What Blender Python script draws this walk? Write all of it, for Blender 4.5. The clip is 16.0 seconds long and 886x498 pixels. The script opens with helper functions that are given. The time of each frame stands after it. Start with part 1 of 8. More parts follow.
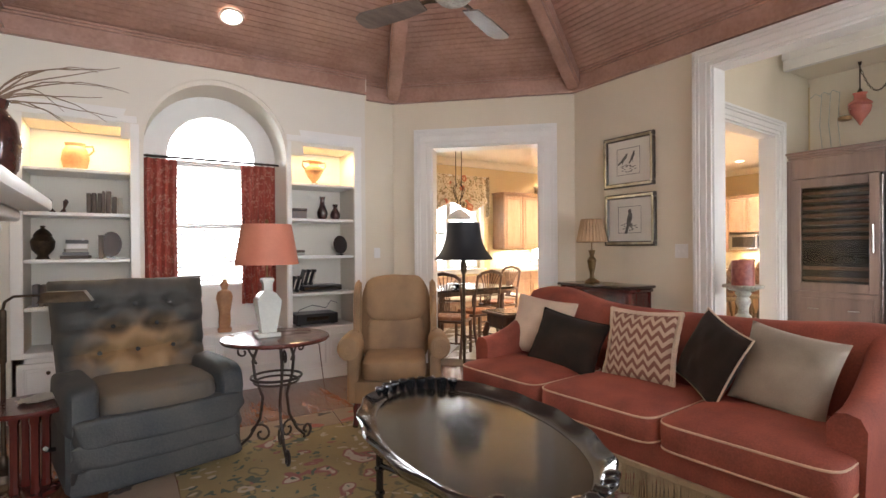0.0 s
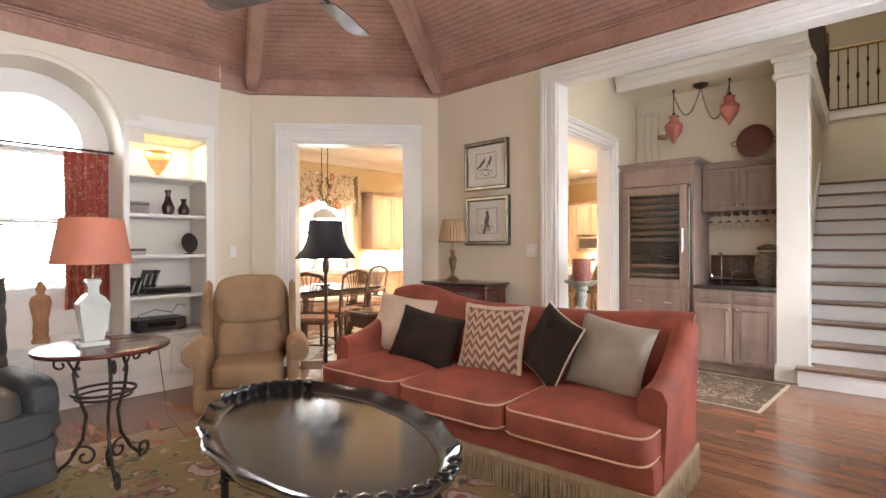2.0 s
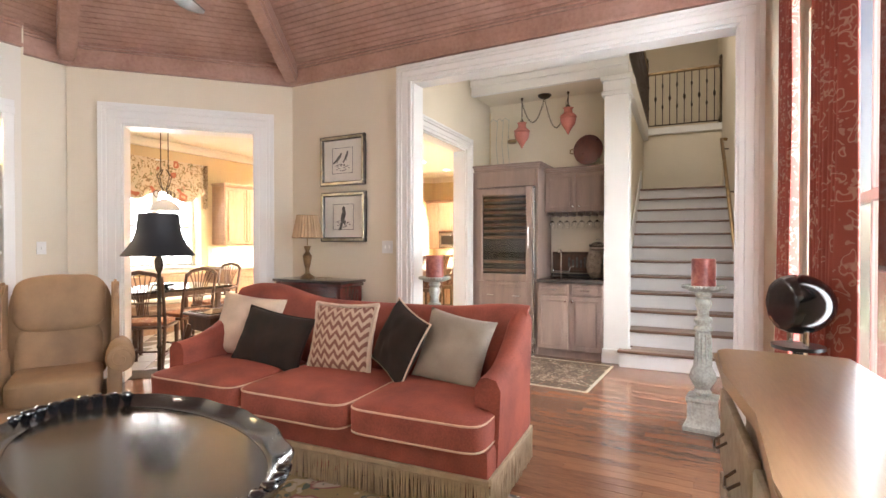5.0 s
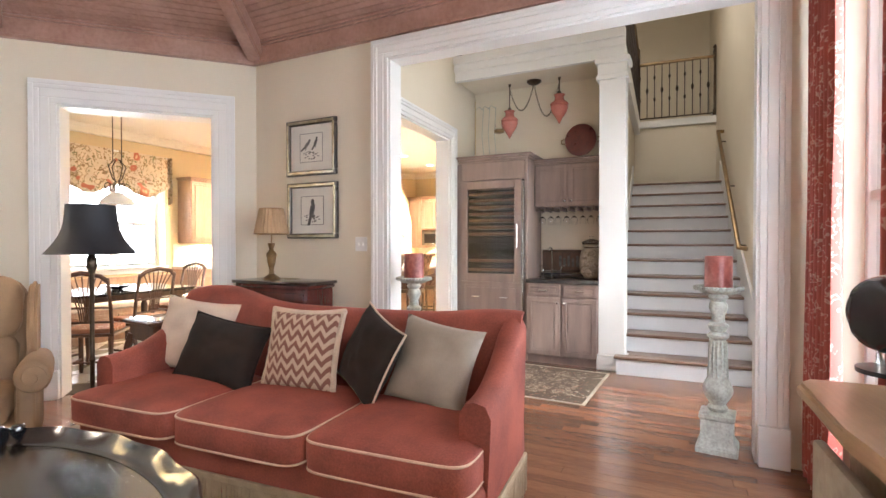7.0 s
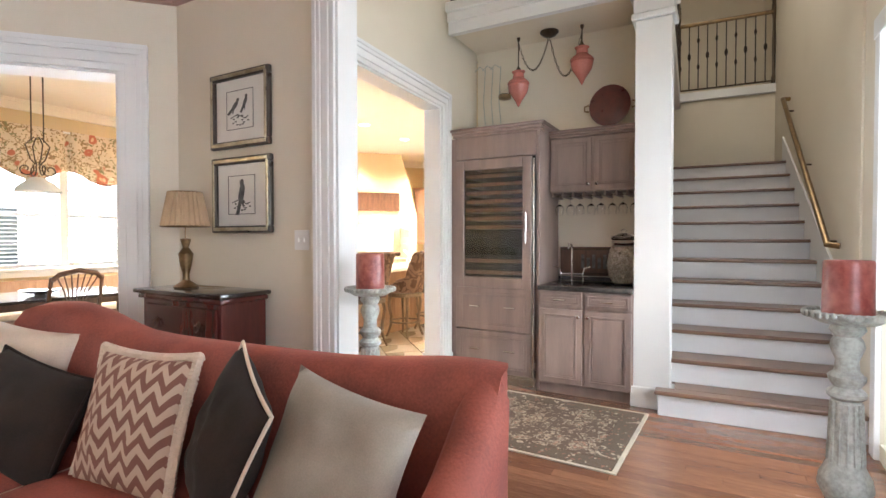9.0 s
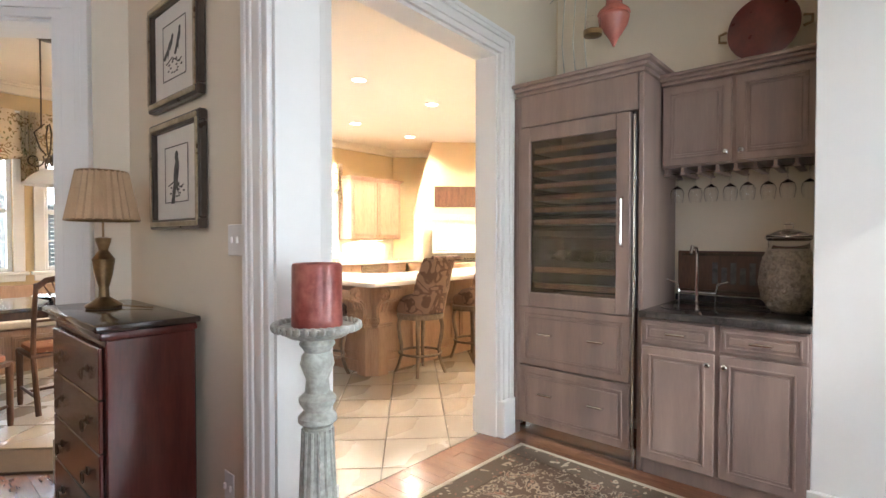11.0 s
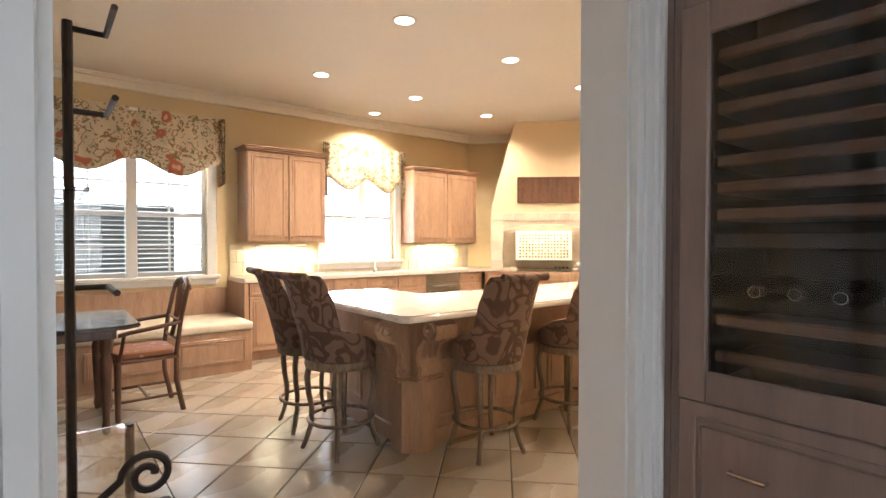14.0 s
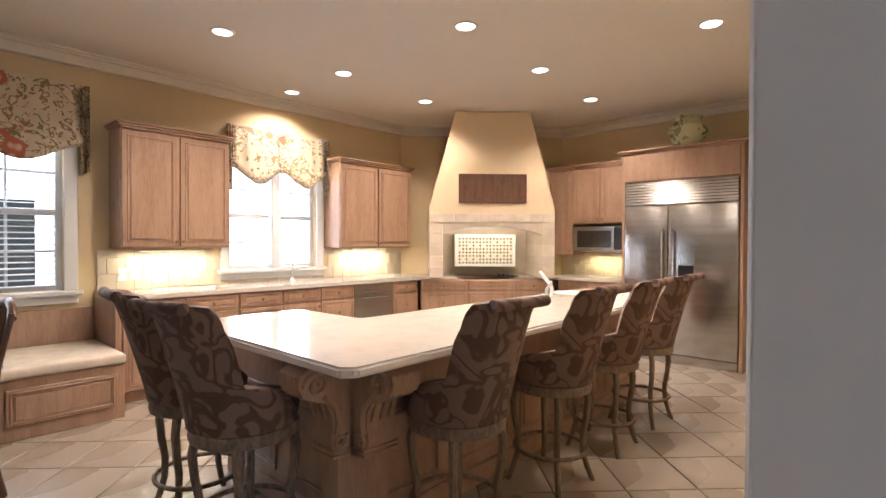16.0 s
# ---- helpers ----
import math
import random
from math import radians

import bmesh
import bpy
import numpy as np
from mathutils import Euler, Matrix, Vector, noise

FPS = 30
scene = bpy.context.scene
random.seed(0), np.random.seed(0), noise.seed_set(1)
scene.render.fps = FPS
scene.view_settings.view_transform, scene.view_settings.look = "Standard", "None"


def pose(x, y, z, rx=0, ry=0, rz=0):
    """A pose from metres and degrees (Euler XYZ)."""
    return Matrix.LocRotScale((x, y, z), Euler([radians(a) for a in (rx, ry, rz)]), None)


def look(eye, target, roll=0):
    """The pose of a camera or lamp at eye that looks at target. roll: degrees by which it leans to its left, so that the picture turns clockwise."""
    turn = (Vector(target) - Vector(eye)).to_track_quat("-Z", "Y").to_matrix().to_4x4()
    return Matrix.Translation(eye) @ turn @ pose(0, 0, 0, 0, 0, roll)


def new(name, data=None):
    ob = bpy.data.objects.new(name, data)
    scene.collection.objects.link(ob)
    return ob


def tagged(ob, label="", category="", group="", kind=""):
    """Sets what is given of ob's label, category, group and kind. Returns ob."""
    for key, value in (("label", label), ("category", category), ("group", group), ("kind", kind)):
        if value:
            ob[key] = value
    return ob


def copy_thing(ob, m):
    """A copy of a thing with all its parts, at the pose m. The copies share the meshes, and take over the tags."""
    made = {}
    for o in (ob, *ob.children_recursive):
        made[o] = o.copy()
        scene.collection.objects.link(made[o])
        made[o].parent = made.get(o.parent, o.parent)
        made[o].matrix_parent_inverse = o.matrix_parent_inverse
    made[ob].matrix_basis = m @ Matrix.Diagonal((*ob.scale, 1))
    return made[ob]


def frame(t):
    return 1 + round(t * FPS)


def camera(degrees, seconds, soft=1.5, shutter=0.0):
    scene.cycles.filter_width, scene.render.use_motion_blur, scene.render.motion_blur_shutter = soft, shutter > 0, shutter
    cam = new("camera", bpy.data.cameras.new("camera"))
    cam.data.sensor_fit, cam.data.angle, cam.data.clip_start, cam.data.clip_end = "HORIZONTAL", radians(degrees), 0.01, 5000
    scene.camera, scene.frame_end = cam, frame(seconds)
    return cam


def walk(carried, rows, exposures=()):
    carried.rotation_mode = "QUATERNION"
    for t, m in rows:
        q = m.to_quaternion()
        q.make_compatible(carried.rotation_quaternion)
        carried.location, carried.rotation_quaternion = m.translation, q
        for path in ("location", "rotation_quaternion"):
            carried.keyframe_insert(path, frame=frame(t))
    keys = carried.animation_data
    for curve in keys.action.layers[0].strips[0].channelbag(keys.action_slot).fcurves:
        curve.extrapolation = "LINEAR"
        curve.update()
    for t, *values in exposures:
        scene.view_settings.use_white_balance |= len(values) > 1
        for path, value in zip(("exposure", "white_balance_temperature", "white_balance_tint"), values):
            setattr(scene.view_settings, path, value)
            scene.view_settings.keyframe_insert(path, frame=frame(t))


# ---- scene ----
cam = camera(82.8, 16.0)
PATH = [
    (0, (1.035, 0.452, 1.342), (2.116, 2.135, 1.337), -0.4),
    (0.5, (1.038, 0.445, 1.314), (2.226, 2.053, 1.316), -0.2),
    (1, (1.067, 0.423, 1.323), (2.353, 1.956, 1.321), -0.2),
    (1.5, (1.083, 0.412, 1.319), (2.462, 1.861, 1.316), -0.2),
    (2, (1.098, 0.389, 1.326), (2.563, 1.751, 1.321), -0.2),
    (2.5, (1.116, 0.364, 1.332), (2.655, 1.642, 1.324), -0.2),
    (3, (1.125, 0.356, 1.319), (2.732, 1.546, 1.314), -0.2),
    (3.5, (1.138, 0.333, 1.308), (2.798, 1.45, 1.308), -0.2),
    (4, (1.147, 0.308, 1.304), (2.851, 1.354, 1.303), -0.1),
    (4.5, (1.165, 0.284, 1.333), (2.905, 1.27, 1.32), -0.0),
    (7, (1.63, 0.496, 1.307), (3.422, 1.384, 1.284), -0.0),
    (7.5, (1.92, 0.57, 1.293), (3.71, 1.461, 1.274), -0.1),
    (8, (2.222, 0.653, 1.312), (4.013, 1.544, 1.283), -0.0),
    (10.5, (3.871, 0.972, 1.301), (5.446, 2.204, 1.261), -0.1),
    (11, (4.191, 1.115, 1.304), (5.691, 2.437, 1.264), -0.0),
    (11.5, (4.482, 1.267, 1.308), (5.898, 2.679, 1.261), -0.1),
    (12, (4.753, 1.453, 1.298), (6.09, 2.94, 1.256), -0.0),
    (12.5, (5.006, 1.646, 1.309), (6.271, 3.194, 1.271), -0.1),
    (13, (5.208, 1.822, 1.303), (6.45, 3.389, 1.27), 0.0),
    (13.5, (5.384, 2.004, 1.32), (6.617, 3.579, 1.286), 0.1),
    (14, (5.513, 2.188, 1.337), (6.757, 3.753, 1.303), 0.1),
    (14.5, (5.634, 2.384, 1.351), (6.957, 3.883, 1.315), 0.1),
    (15, (5.735, 2.618, 1.375), (7.112, 4.067, 1.337), 0.3),
    (15.5, (5.845, 2.841, 1.37), (7.287, 4.226, 1.338), 0.2),
    (16, (5.968, 3.018, 1.371), (7.448, 4.362, 1.344), 0.2),
]
walk(cam, [(t, look(eye, target, roll)) for t, eye, target, roll in PATH],
     [(0, 0.02, 6550, 14), (2, 0.4, 6600, 14), (4.5, 0.65, 6550, 14), (7, 0.6, 6100, 12), (8, 0.5, 6000, 11), (10.5, 0.3, 5950, 9), (11.5, -0.1, 6000, 10), (12.5, -0.45, 6200, 11), (13.5, -0.8, 6050, 11), (14.5, -1.1, 6050, 11), (16, -1.58, 5600, 15)])

# ---- world, sun and large lights ----
world = bpy.data.worlds.new("world")
scene.world = world
world.use_nodes = True
wn = world.node_tree.nodes
sky = wn.new("ShaderNodeTexSky")
sky.sky_type, sky.sun_disc, sky.sun_elevation, sky.sun_rotation = "NISHITA", False, radians(38), radians(200)
wn["Background"].inputs[1].default_value = 0.15
world.node_tree.links.new(sky.outputs[0], wn["Background"].inputs[0])
scene.view_settings.exposure = 0.0


def lamp(name, kind, m, power, colour, size=0.2, size_y=None, spot=None):
    data = bpy.data.lights.new(name, kind)
    data.energy, data.color = power, colour
    if kind == "AREA":
        data.shape, data.size = ("RECTANGLE", size) if size_y else ("DISK", size)
        if size_y:
            data.size_y = size_y
    elif kind == "SUN":
        data.angle = size
    else:
        data.shadow_soft_size = size
        if spot:
            data.spot_size, data.spot_blend = radians(spot), 0.6
    ob = new(name, data)
    ob.matrix_world = m
    return ob


WARM, DAY = (1.0, 0.74, 0.42), (0.86, 0.94, 1.0)
lamp("sun", "SUN", look((0, -8, 6.5), (2.5, 0, 0)), 2.0, (1, 0.95, 0.88), radians(0.5))
lamp("daylight_side_window", "AREA", look((3.3, -0.3, 1.6), (3.4, 5, 1.7)), 155, DAY, 2.6, 2.4)
# unseen fill lamp added behind the camera to brighten the living room
lamp("fill_room_rear", "AREA", look((1.5, -1.45, 1.8), (2.2, 5, 2.0)), 205, DAY, 2.0, 2.0)
lamp("daylight_nook_window", "AREA", look((6.25, 8.62, 2.0), (6.0, 4, 1.6)), 80, DAY, 1.4, 0.55)
lamp("daylight_sink_window", "AREA", look((8.97, 8.6, 1.6), (9.0, 0, 1.5)), 110, DAY, 1.1, 1.2)
lamp("daylight_hall_window", "AREA", look((6.2, -0.14, 1.5), (8.4, 0.9, 0.5)), 14, DAY, 0.9, 2.2)
# added lamp without a fixture, brightens the tall hall from above
lamp("upper_hall_fill", "AREA", pose(8.2, 1.2, 5.6), 42, (1.0, 0.92, 0.80), 2.2)

# ---- materials ----
MATS = {}


def material(name, a, b=None, scale=8.0, rough=0.5, bump=0.0, bump_scale=60.0, metal=0.0, coat=0.0, stretch=(1, 1, 1), fine=0.12, vary=0.0, sheen=0.0, rough_vary=0.08):
    """A surface of two colours: broad stains and fine grain, with relief."""
    m = bpy.data.materials.new(name)
    m.use_nodes = True
    nt = m.node_tree
    n, l = nt.nodes, nt.links
    bs = n["Principled BSDF"]
    b = b or tuple(c * 0.8 for c in a)
    tc = n.new("ShaderNodeTexCoord")
    mp = n.new("ShaderNodeMapping")
    mp.inputs["Scale"].default_value = stretch
    l.new(tc.outputs["Object"], mp.inputs["Vector"])
    big, small = n.new("ShaderNodeTexNoise"), n.new("ShaderNodeTexNoise")
    big.inputs["Scale"].default_value, big.inputs["Detail"].default_value = scale, 4
    small.inputs["Scale"].default_value, small.inputs["Detail"].default_value = bump_scale, 3
    for t in (big, small):
        l.new(mp.outputs[0], t.inputs["Vector"])
    add = n.new("ShaderNodeMath")
    add.operation = "MULTIPLY_ADD"
    l.new(small.outputs[0], add.inputs[0])
    add.inputs[1].default_value = fine * 4
    sub = n.new("ShaderNodeMath")
    sub.operation = "ADD"
    l.new(big.outputs[0], sub.inputs[0])
    sub.inputs[1].default_value = -fine * 2
    l.new(sub.outputs[0], add.inputs[2])
    last = add.outputs[0]
    if vary:
        oi, va = n.new("ShaderNodeObjectInfo"), n.new("ShaderNodeMath")
        va.operation = "MULTIPLY_ADD"
        l.new(oi.outputs["Random"], va.inputs[0])
        va.inputs[1].default_value = vary
        va2 = n.new("ShaderNodeMath")
        va2.operation = "ADD"
        va2.inputs[1].default_value = -vary / 2
        l.new(last, va2.inputs[0])
        l.new(va2.outputs[0], va.inputs[2])
        last = va.outputs[0]
    ramp = n.new("ShaderNodeValToRGB")
    ramp.color_ramp.elements[0].position, ramp.color_ramp.elements[1].position = 0.3, 0.7
    ramp.color_ramp.elements[0].color, ramp.color_ramp.elements[1].color = (*b, 1), (*a, 1)
    l.new(last, ramp.inputs[0])
    l.new(ramp.outputs[0], bs.inputs["Base Color"])
    rr = n.new("ShaderNodeMapRange")
    rr.inputs["To Min"].default_value, rr.inputs["To Max"].default_value = max(0.02, rough - rough_vary), min(1, rough + rough_vary)
    l.new(big.outputs[0], rr.inputs[0])
    l.new(rr.outputs[0], bs.inputs["Roughness"])
    bs.inputs["Metallic"].default_value = metal
    bs.inputs["Coat Weight"].default_value = coat
    bs.inputs["Coat Roughness"].default_value = 0.12
    if sheen:
        bs.inputs["Sheen Weight"].default_value = sheen
        bs.inputs["Sheen Tint"].default_value = (*a, 1)
    if bump:
        bu = n.new("ShaderNodeBump")
        bu.inputs["Strength"].default_value, bu.inputs["Distance"].default_value = bump, 0.004
        l.new(small.outputs[0], bu.inputs["Height"])
        l.new(bu.outputs[0], bs.inputs["Normal"])
    MATS[name] = m
    return m


def glow(name, colour, strength):
    m = bpy.data.materials.new(name)
    m.use_nodes = True
    bs = m.node_tree.nodes["Principled BSDF"]
    bs.inputs["Base Color"].default_value = (*colour, 1)
    bs.inputs["Emission Color"].default_value = (*colour, 1)
    bs.inputs["Emission Strength"].default_value = strength
    return m


def glass(name, colour=(1, 1, 1), rough=0.02):
    m = bpy.data.materials.new(name)
    m.use_nodes = True
    bs = m.node_tree.nodes["Principled BSDF"]
    bs.inputs["Base Color"].default_value = (*colour, 1)
    bs.inputs["Transmission Weight"].default_value = 1
    bs.inputs["Roughness"].default_value = rough
    bs.inputs["IOR"].default_value = 1.45
    return m


def patterned(name, ground, figures, scale=9.0, rough=0.85, sheen=0.0, bump=0.3, warp=0.35):
    """Woven or printed cloth: a ground with figures, each (colour, seed, size, share)."""
    m = material(name, ground, tuple(c * 0.85 for c in ground), 6, rough, bump, 350, sheen=sheen)
    nt = m.node_tree
    n, l = nt.nodes, nt.links
    bs = n["Principled BSDF"]
    last = bs.inputs["Base Color"].links[0].from_socket
    tc = n.new("ShaderNodeTexCoord")
    for colour, seed, size, share in figures:
        mp = n.new("ShaderNodeMapping")
        mp.inputs["Location"].default_value = (seed * 1.7, seed * 2.3, seed * 0.9)
        l.new(tc.outputs["Object"], mp.inputs[0])
        wob = n.new("ShaderNodeTexNoise")
        wob.inputs["Scale"].default_value = scale * size * 0.6
        l.new(mp.outputs[0], wob.inputs["Vector"])
        mix = n.new("ShaderNodeMix")
        mix.data_type = "VECTOR"
        mix.inputs[0].default_value = warp * 0.25
        l.new(mp.outputs[0], mix.inputs["A"])
        l.new(wob.outputs["Color"], mix.inputs["B"])
        vo = n.new("ShaderNodeTexVoronoi")
        vo.inputs["Scale"].default_value = scale * size
        l.new(mix.outputs["Result"], vo.inputs["Vector"])
        cr = n.new("ShaderNodeValToRGB")
        cr.color_ramp.elements[0].position, cr.color_ramp.elements[1].position = share, share + 0.04
        cr.color_ramp.elements[0].color, cr.color_ramp.elements[1].color = (1, 1, 1, 1), (0, 0, 0, 1)
        l.new(vo.outputs["Distance"], cr.inputs[0])
        mc = n.new("ShaderNodeMix")
        mc.data_type = "RGBA"
        l.new(cr.outputs[0], mc.inputs[0])
        l.new(last, mc.inputs["A"])
        mc.inputs["B"].default_value = (*colour, 1)
        last = mc.outputs["Result"]
    l.new(last, bs.inputs["Base Color"])
    return m


def scrolled(name, ground, line, scale=5.0, rough=0.8, sheen=0.3):
    """Cloth with curling vine bands."""
    m = material(name, ground, tuple(c * 0.8 for c in ground), 5, rough, 0.3, 300, sheen=sheen)
    nt = m.node_tree
    n, l = nt.nodes, nt.links
    bs = n["Principled BSDF"]
    last = bs.inputs["Base Color"].links[0].from_socket
    tc, wa = n.new("ShaderNodeTexCoord"), n.new("ShaderNodeTexNoise")
    wa.inputs["Scale"].default_value, wa.inputs["Detail"].default_value, wa.inputs["Distortion"].default_value = scale, 0.5, 1.6
    l.new(tc.outputs["Object"], wa.inputs["Vector"])
    cr = n.new("ShaderNodeValToRGB")
    els = cr.color_ramp.elements
    els[0].position, els[1].position = 0.44, 0.60
    els[0].color = els[1].color = (0, 0, 0, 1)
    for p in (0.48, 0.56):
        q = els.new(p)
        q.color = (1, 1, 1, 1)
    l.new(wa.outputs["Fac"], cr.inputs[0])
    mc = n.new("ShaderNodeMix")
    mc.data_type = "RGBA"
    l.new(cr.outputs[0], mc.inputs[0])
    l.new(last, mc.inputs["A"])
    mc.inputs["B"].default_value = (*line, 1)
    l.new(mc.outputs["Result"], bs.inputs["Base Color"])
    return m


M = {}
M["cream"] = material("cream_wall", (0.73, 0.655, 0.53), (0.69, 0.615, 0.49), 1.5, 0.75, 0.12, 120, fine=0.03)
M["white_wall"] = material("off_white_wall", (0.74, 0.70, 0.63), (0.70, 0.66, 0.59), 1.5, 0.7, 0.1, 120, fine=0.03)
M["gold"] = material("gold_wall", (0.62, 0.49, 0.29), (0.58, 0.45, 0.26), 1.4, 0.7, 0.15, 100, fine=0.04)
M["trim"] = material("white_trim", (0.80, 0.79, 0.77), (0.75, 0.74, 0.72), 2.0, 0.35, 0.05, 60, fine=0.03)
M["kceil"] = material("ceiling_paint", (0.84, 0.78, 0.68), (0.82, 0.76, 0.66), 1.5, 0.8, 0.1, 150, fine=0.03)
M["pinkwood"] = material("pickled_ceiling_wood", (0.46, 0.28, 0.22), (0.34, 0.19, 0.145), 3, 0.4, 0.25, 30, stretch=(1, 1, 1), coat=0.1, fine=0.15)
M["floor"] = material("oak_floor", (0.25, 0.112, 0.058), (0.14, 0.060, 0.032), 1.6, 0.24, 0.15, 22, stretch=(6, 0.6, 6), coat=0.35, vary=0.35, fine=0.18)
M["floor_far"] = material("oak_floor_joined", (0.25, 0.112, 0.058), (0.14, 0.060, 0.032), 1.6, 0.24, 0.15, 22, stretch=(6, 0.6, 6), coat=0.35, fine=0.18)
M["floor_gap"] = material("floor_gap", (0.10, 0.05, 0.03), rough=0.8)
M["tile"] = material("cream_floor_tile", (0.325, 0.272, 0.212), (0.30, 0.25, 0.193), 1.8, 0.28, 0.1, 25, vary=0.1, coat=0.1)
M["grout"] = material("grout", (0.10, 0.07, 0.048), rough=0.9, bump=0.3)
M["cab"] = material("pickled_grey_oak", (0.30, 0.215, 0.178), (0.205, 0.148, 0.128), 2.4, 0.42, 0.14, 26, stretch=(4, 4, 0.5), fine=0.05, vary=0.12)
M["kcab"] = material("warm_maple", (0.40, 0.255, 0.17), (0.31, 0.185, 0.115), 3, 0.4, 0.2, 24, stretch=(4, 4, 0.5), coat=0.15, fine=0.18, vary=0.1)
M["granite"] = material("dark_granite", (0.07, 0.06, 0.055), (0.02, 0.018, 0.018), 40, 0.12, 0.0, 200, coat=0.3, fine=0.3)
M["quartz"] = material("pale_stone_counter", (0.74, 0.68, 0.60), (0.68, 0.62, 0.54), 8, 0.12, 0.0, 90, coat=0.4, fine=0.15)
M["steel"] = material("brushed_steel", (0.55, 0.54, 0.52), (0.45, 0.44, 0.42), 2, 0.22, 0.06, 40, metal=1.0, stretch=(0.3, 0.3, 12))
M["chrome"] = material("chrome", (0.75, 0.75, 0.75), (0.7, 0.7, 0.7), 3, 0.1, metal=1.0)
M["bronze"] = material("aged_bronze", (0.10, 0.07, 0.045), (0.05, 0.035, 0.025), 12, 0.4, 0.2, 60, metal=0.8)
M["brass"] = material("worn_brass", (0.35, 0.24, 0.12), (0.2, 0.13, 0.07), 12, 0.35, 0.1, 60, metal=0.9)
M["iron"] = material("wrought_iron", (0.05, 0.035, 0.028), (0.025, 0.018, 0.015), 14, 0.5, 0.3, 70, metal=0.5)
M["black"] = material("black_lacquer", (0.012, 0.012, 0.014), (0.006, 0.006, 0.007), 6, 0.16, 0.05, 40, coat=0.6)
M["tray"] = material("black_tray_top", (0.045, 0.033, 0.022), (0.03, 0.022, 0.014), 5, 0.15, 0.02, 90, metal=0.35, coat=0.3, rough_vary=0.03)
M["plastic"] = material("black_plastic", (0.02, 0.02, 0.022), (0.012, 0.012, 0.013), 6, 0.35)
M["mahog"] = material("mahogany", (0.095, 0.018, 0.014), (0.055, 0.012, 0.010), 3, 0.24, 0.05, 24, stretch=(5, 5, 0.6), coat=0.4, fine=0.08)
M["mahogtop"] = material("dark_polished_top", (0.03, 0.015, 0.011), (0.014, 0.008, 0.007), 3, 0.15, 0.05, 30, coat=0.5)
M["walnut"] = material("walnut_wood", (0.12, 0.055, 0.03), (0.065, 0.028, 0.016), 4, 0.35, 0.15, 24, stretch=(4, 4, 0.6), coat=0.2, fine=0.2)
M["stoolwood"] = material("weathered_stool_wood", (0.22, 0.165, 0.12), (0.11, 0.075, 0.05), 9, 0.5, 0.4, 45, stretch=(3, 3, 0.6), fine=0.25)
M["sofa"] = material("rust_red_velvet", (0.31, 0.074, 0.047), (0.15, 0.032, 0.022), 4.0, 0.72, 0.3, 120, sheen=0.5, fine=0.12)
M["piping"] = material("cream_piping", (0.62, 0.42, 0.30), (0.5, 0.33, 0.24), 20, 0.8, 0.3, 300)
M["fringe"] = material("bullion_fringe", (0.40, 0.30, 0.19), (0.28, 0.2, 0.125), 12, 0.8, 0.4, 250)
M["gold_chair"] = material("camel_velvet", (0.34, 0.205, 0.105), (0.18, 0.108, 0.06), 3, 0.75, 0.12, 240, sheen=0.5, fine=0.06)
M["blue_chair"] = material("worn_blue_grey_velvet", (0.062, 0.06, 0.056), (0.018, 0.024, 0.03), 3.2, 0.7, 0.3, 90, sheen=0.2, fine=0.1)
M["blue_chair_worn"] = material("worn_tan_velvet", (0.12, 0.085, 0.055), (0.05, 0.052, 0.05), 3.0, 0.72, 0.2, 180, sheen=0.4, fine=0.1)
M["p_cream"] = material("cream_silk", (0.66, 0.52, 0.40), (0.55, 0.43, 0.33), 6, 0.55, 0.3, 150, sheen=0.3)
M["p_brown"] = material("dark_brown_velvet", (0.026, 0.013, 0.008), (0.008, 0.005, 0.004), 5, 0.95, 0.2, 200, sheen=0.02)
M["p_sage"] = material("taupe_velvet", (0.34, 0.29, 0.235), (0.25, 0.21, 0.17), 5, 0.7, 0.15, 220, sheen=0.4)
M["shade_rust"] = material("rust_lampshade", (0.52, 0.19, 0.12), (0.42, 0.14, 0.09), 5, 0.6, 0.1, 200)
M["shade_tan"] = material("tan_pleated_shade", (0.50, 0.34, 0.20), (0.38, 0.25, 0.14), 5, 0.7, 0.1, 200)
M["shade_black"] = material("black_lampshade", (0.012, 0.013, 0.017), (0.008, 0.008, 0.012), 5, 0.6)
M["porcelain"] = material("celadon_porcelain", (0.55, 0.57, 0.53), (0.47, 0.49, 0.46), 5, 0.12, coat=0.5)
M["platter"] = material("red_brown_pottery", (0.15, 0.03, 0.025), (0.09, 0.022, 0.02), 14, 0.3, coat=0.3)
M["candle"] = material("red_wax", (0.40, 0.13, 0.10), (0.20, 0.035, 0.03), 9, 0.35, 0.2, 40, fine=0.15)
M["patina"] = material("chalky_painted_wood", (0.50, 0.52, 0.47), (0.33, 0.33, 0.29), 16, 0.65, 0.5, 60, fine=0.25)
M["consol"] = material("antiqued_honey_top", (0.38, 0.24, 0.12), (0.30, 0.18, 0.085), 3, 0.32, 0.1, 24, stretch=(0.6, 5, 5), coat=0.2)
M["consolb"] = material("antiqued_cream_paint", (0.33, 0.27, 0.18), (0.22, 0.165, 0.1), 8, 0.5, 0.3, 40, fine=0.2)
M["terra"] = material("terracotta", (0.45, 0.24, 0.12), (0.33, 0.16, 0.08), 9, 0.5, 0.2, 60)
M["dark_pot"] = material("dark_glazed_pottery", (0.07, 0.025, 0.02), (0.03, 0.012, 0.012), 9, 0.2, coat=0.4)
M["pinkglass"] = material("pink_glass", (0.55, 0.19, 0.15), (0.45, 0.14, 0.11), 9, 0.2, coat=0.5)
M["clear"] = glass("clear_glass")
M["pane"] = glass("window_pane")
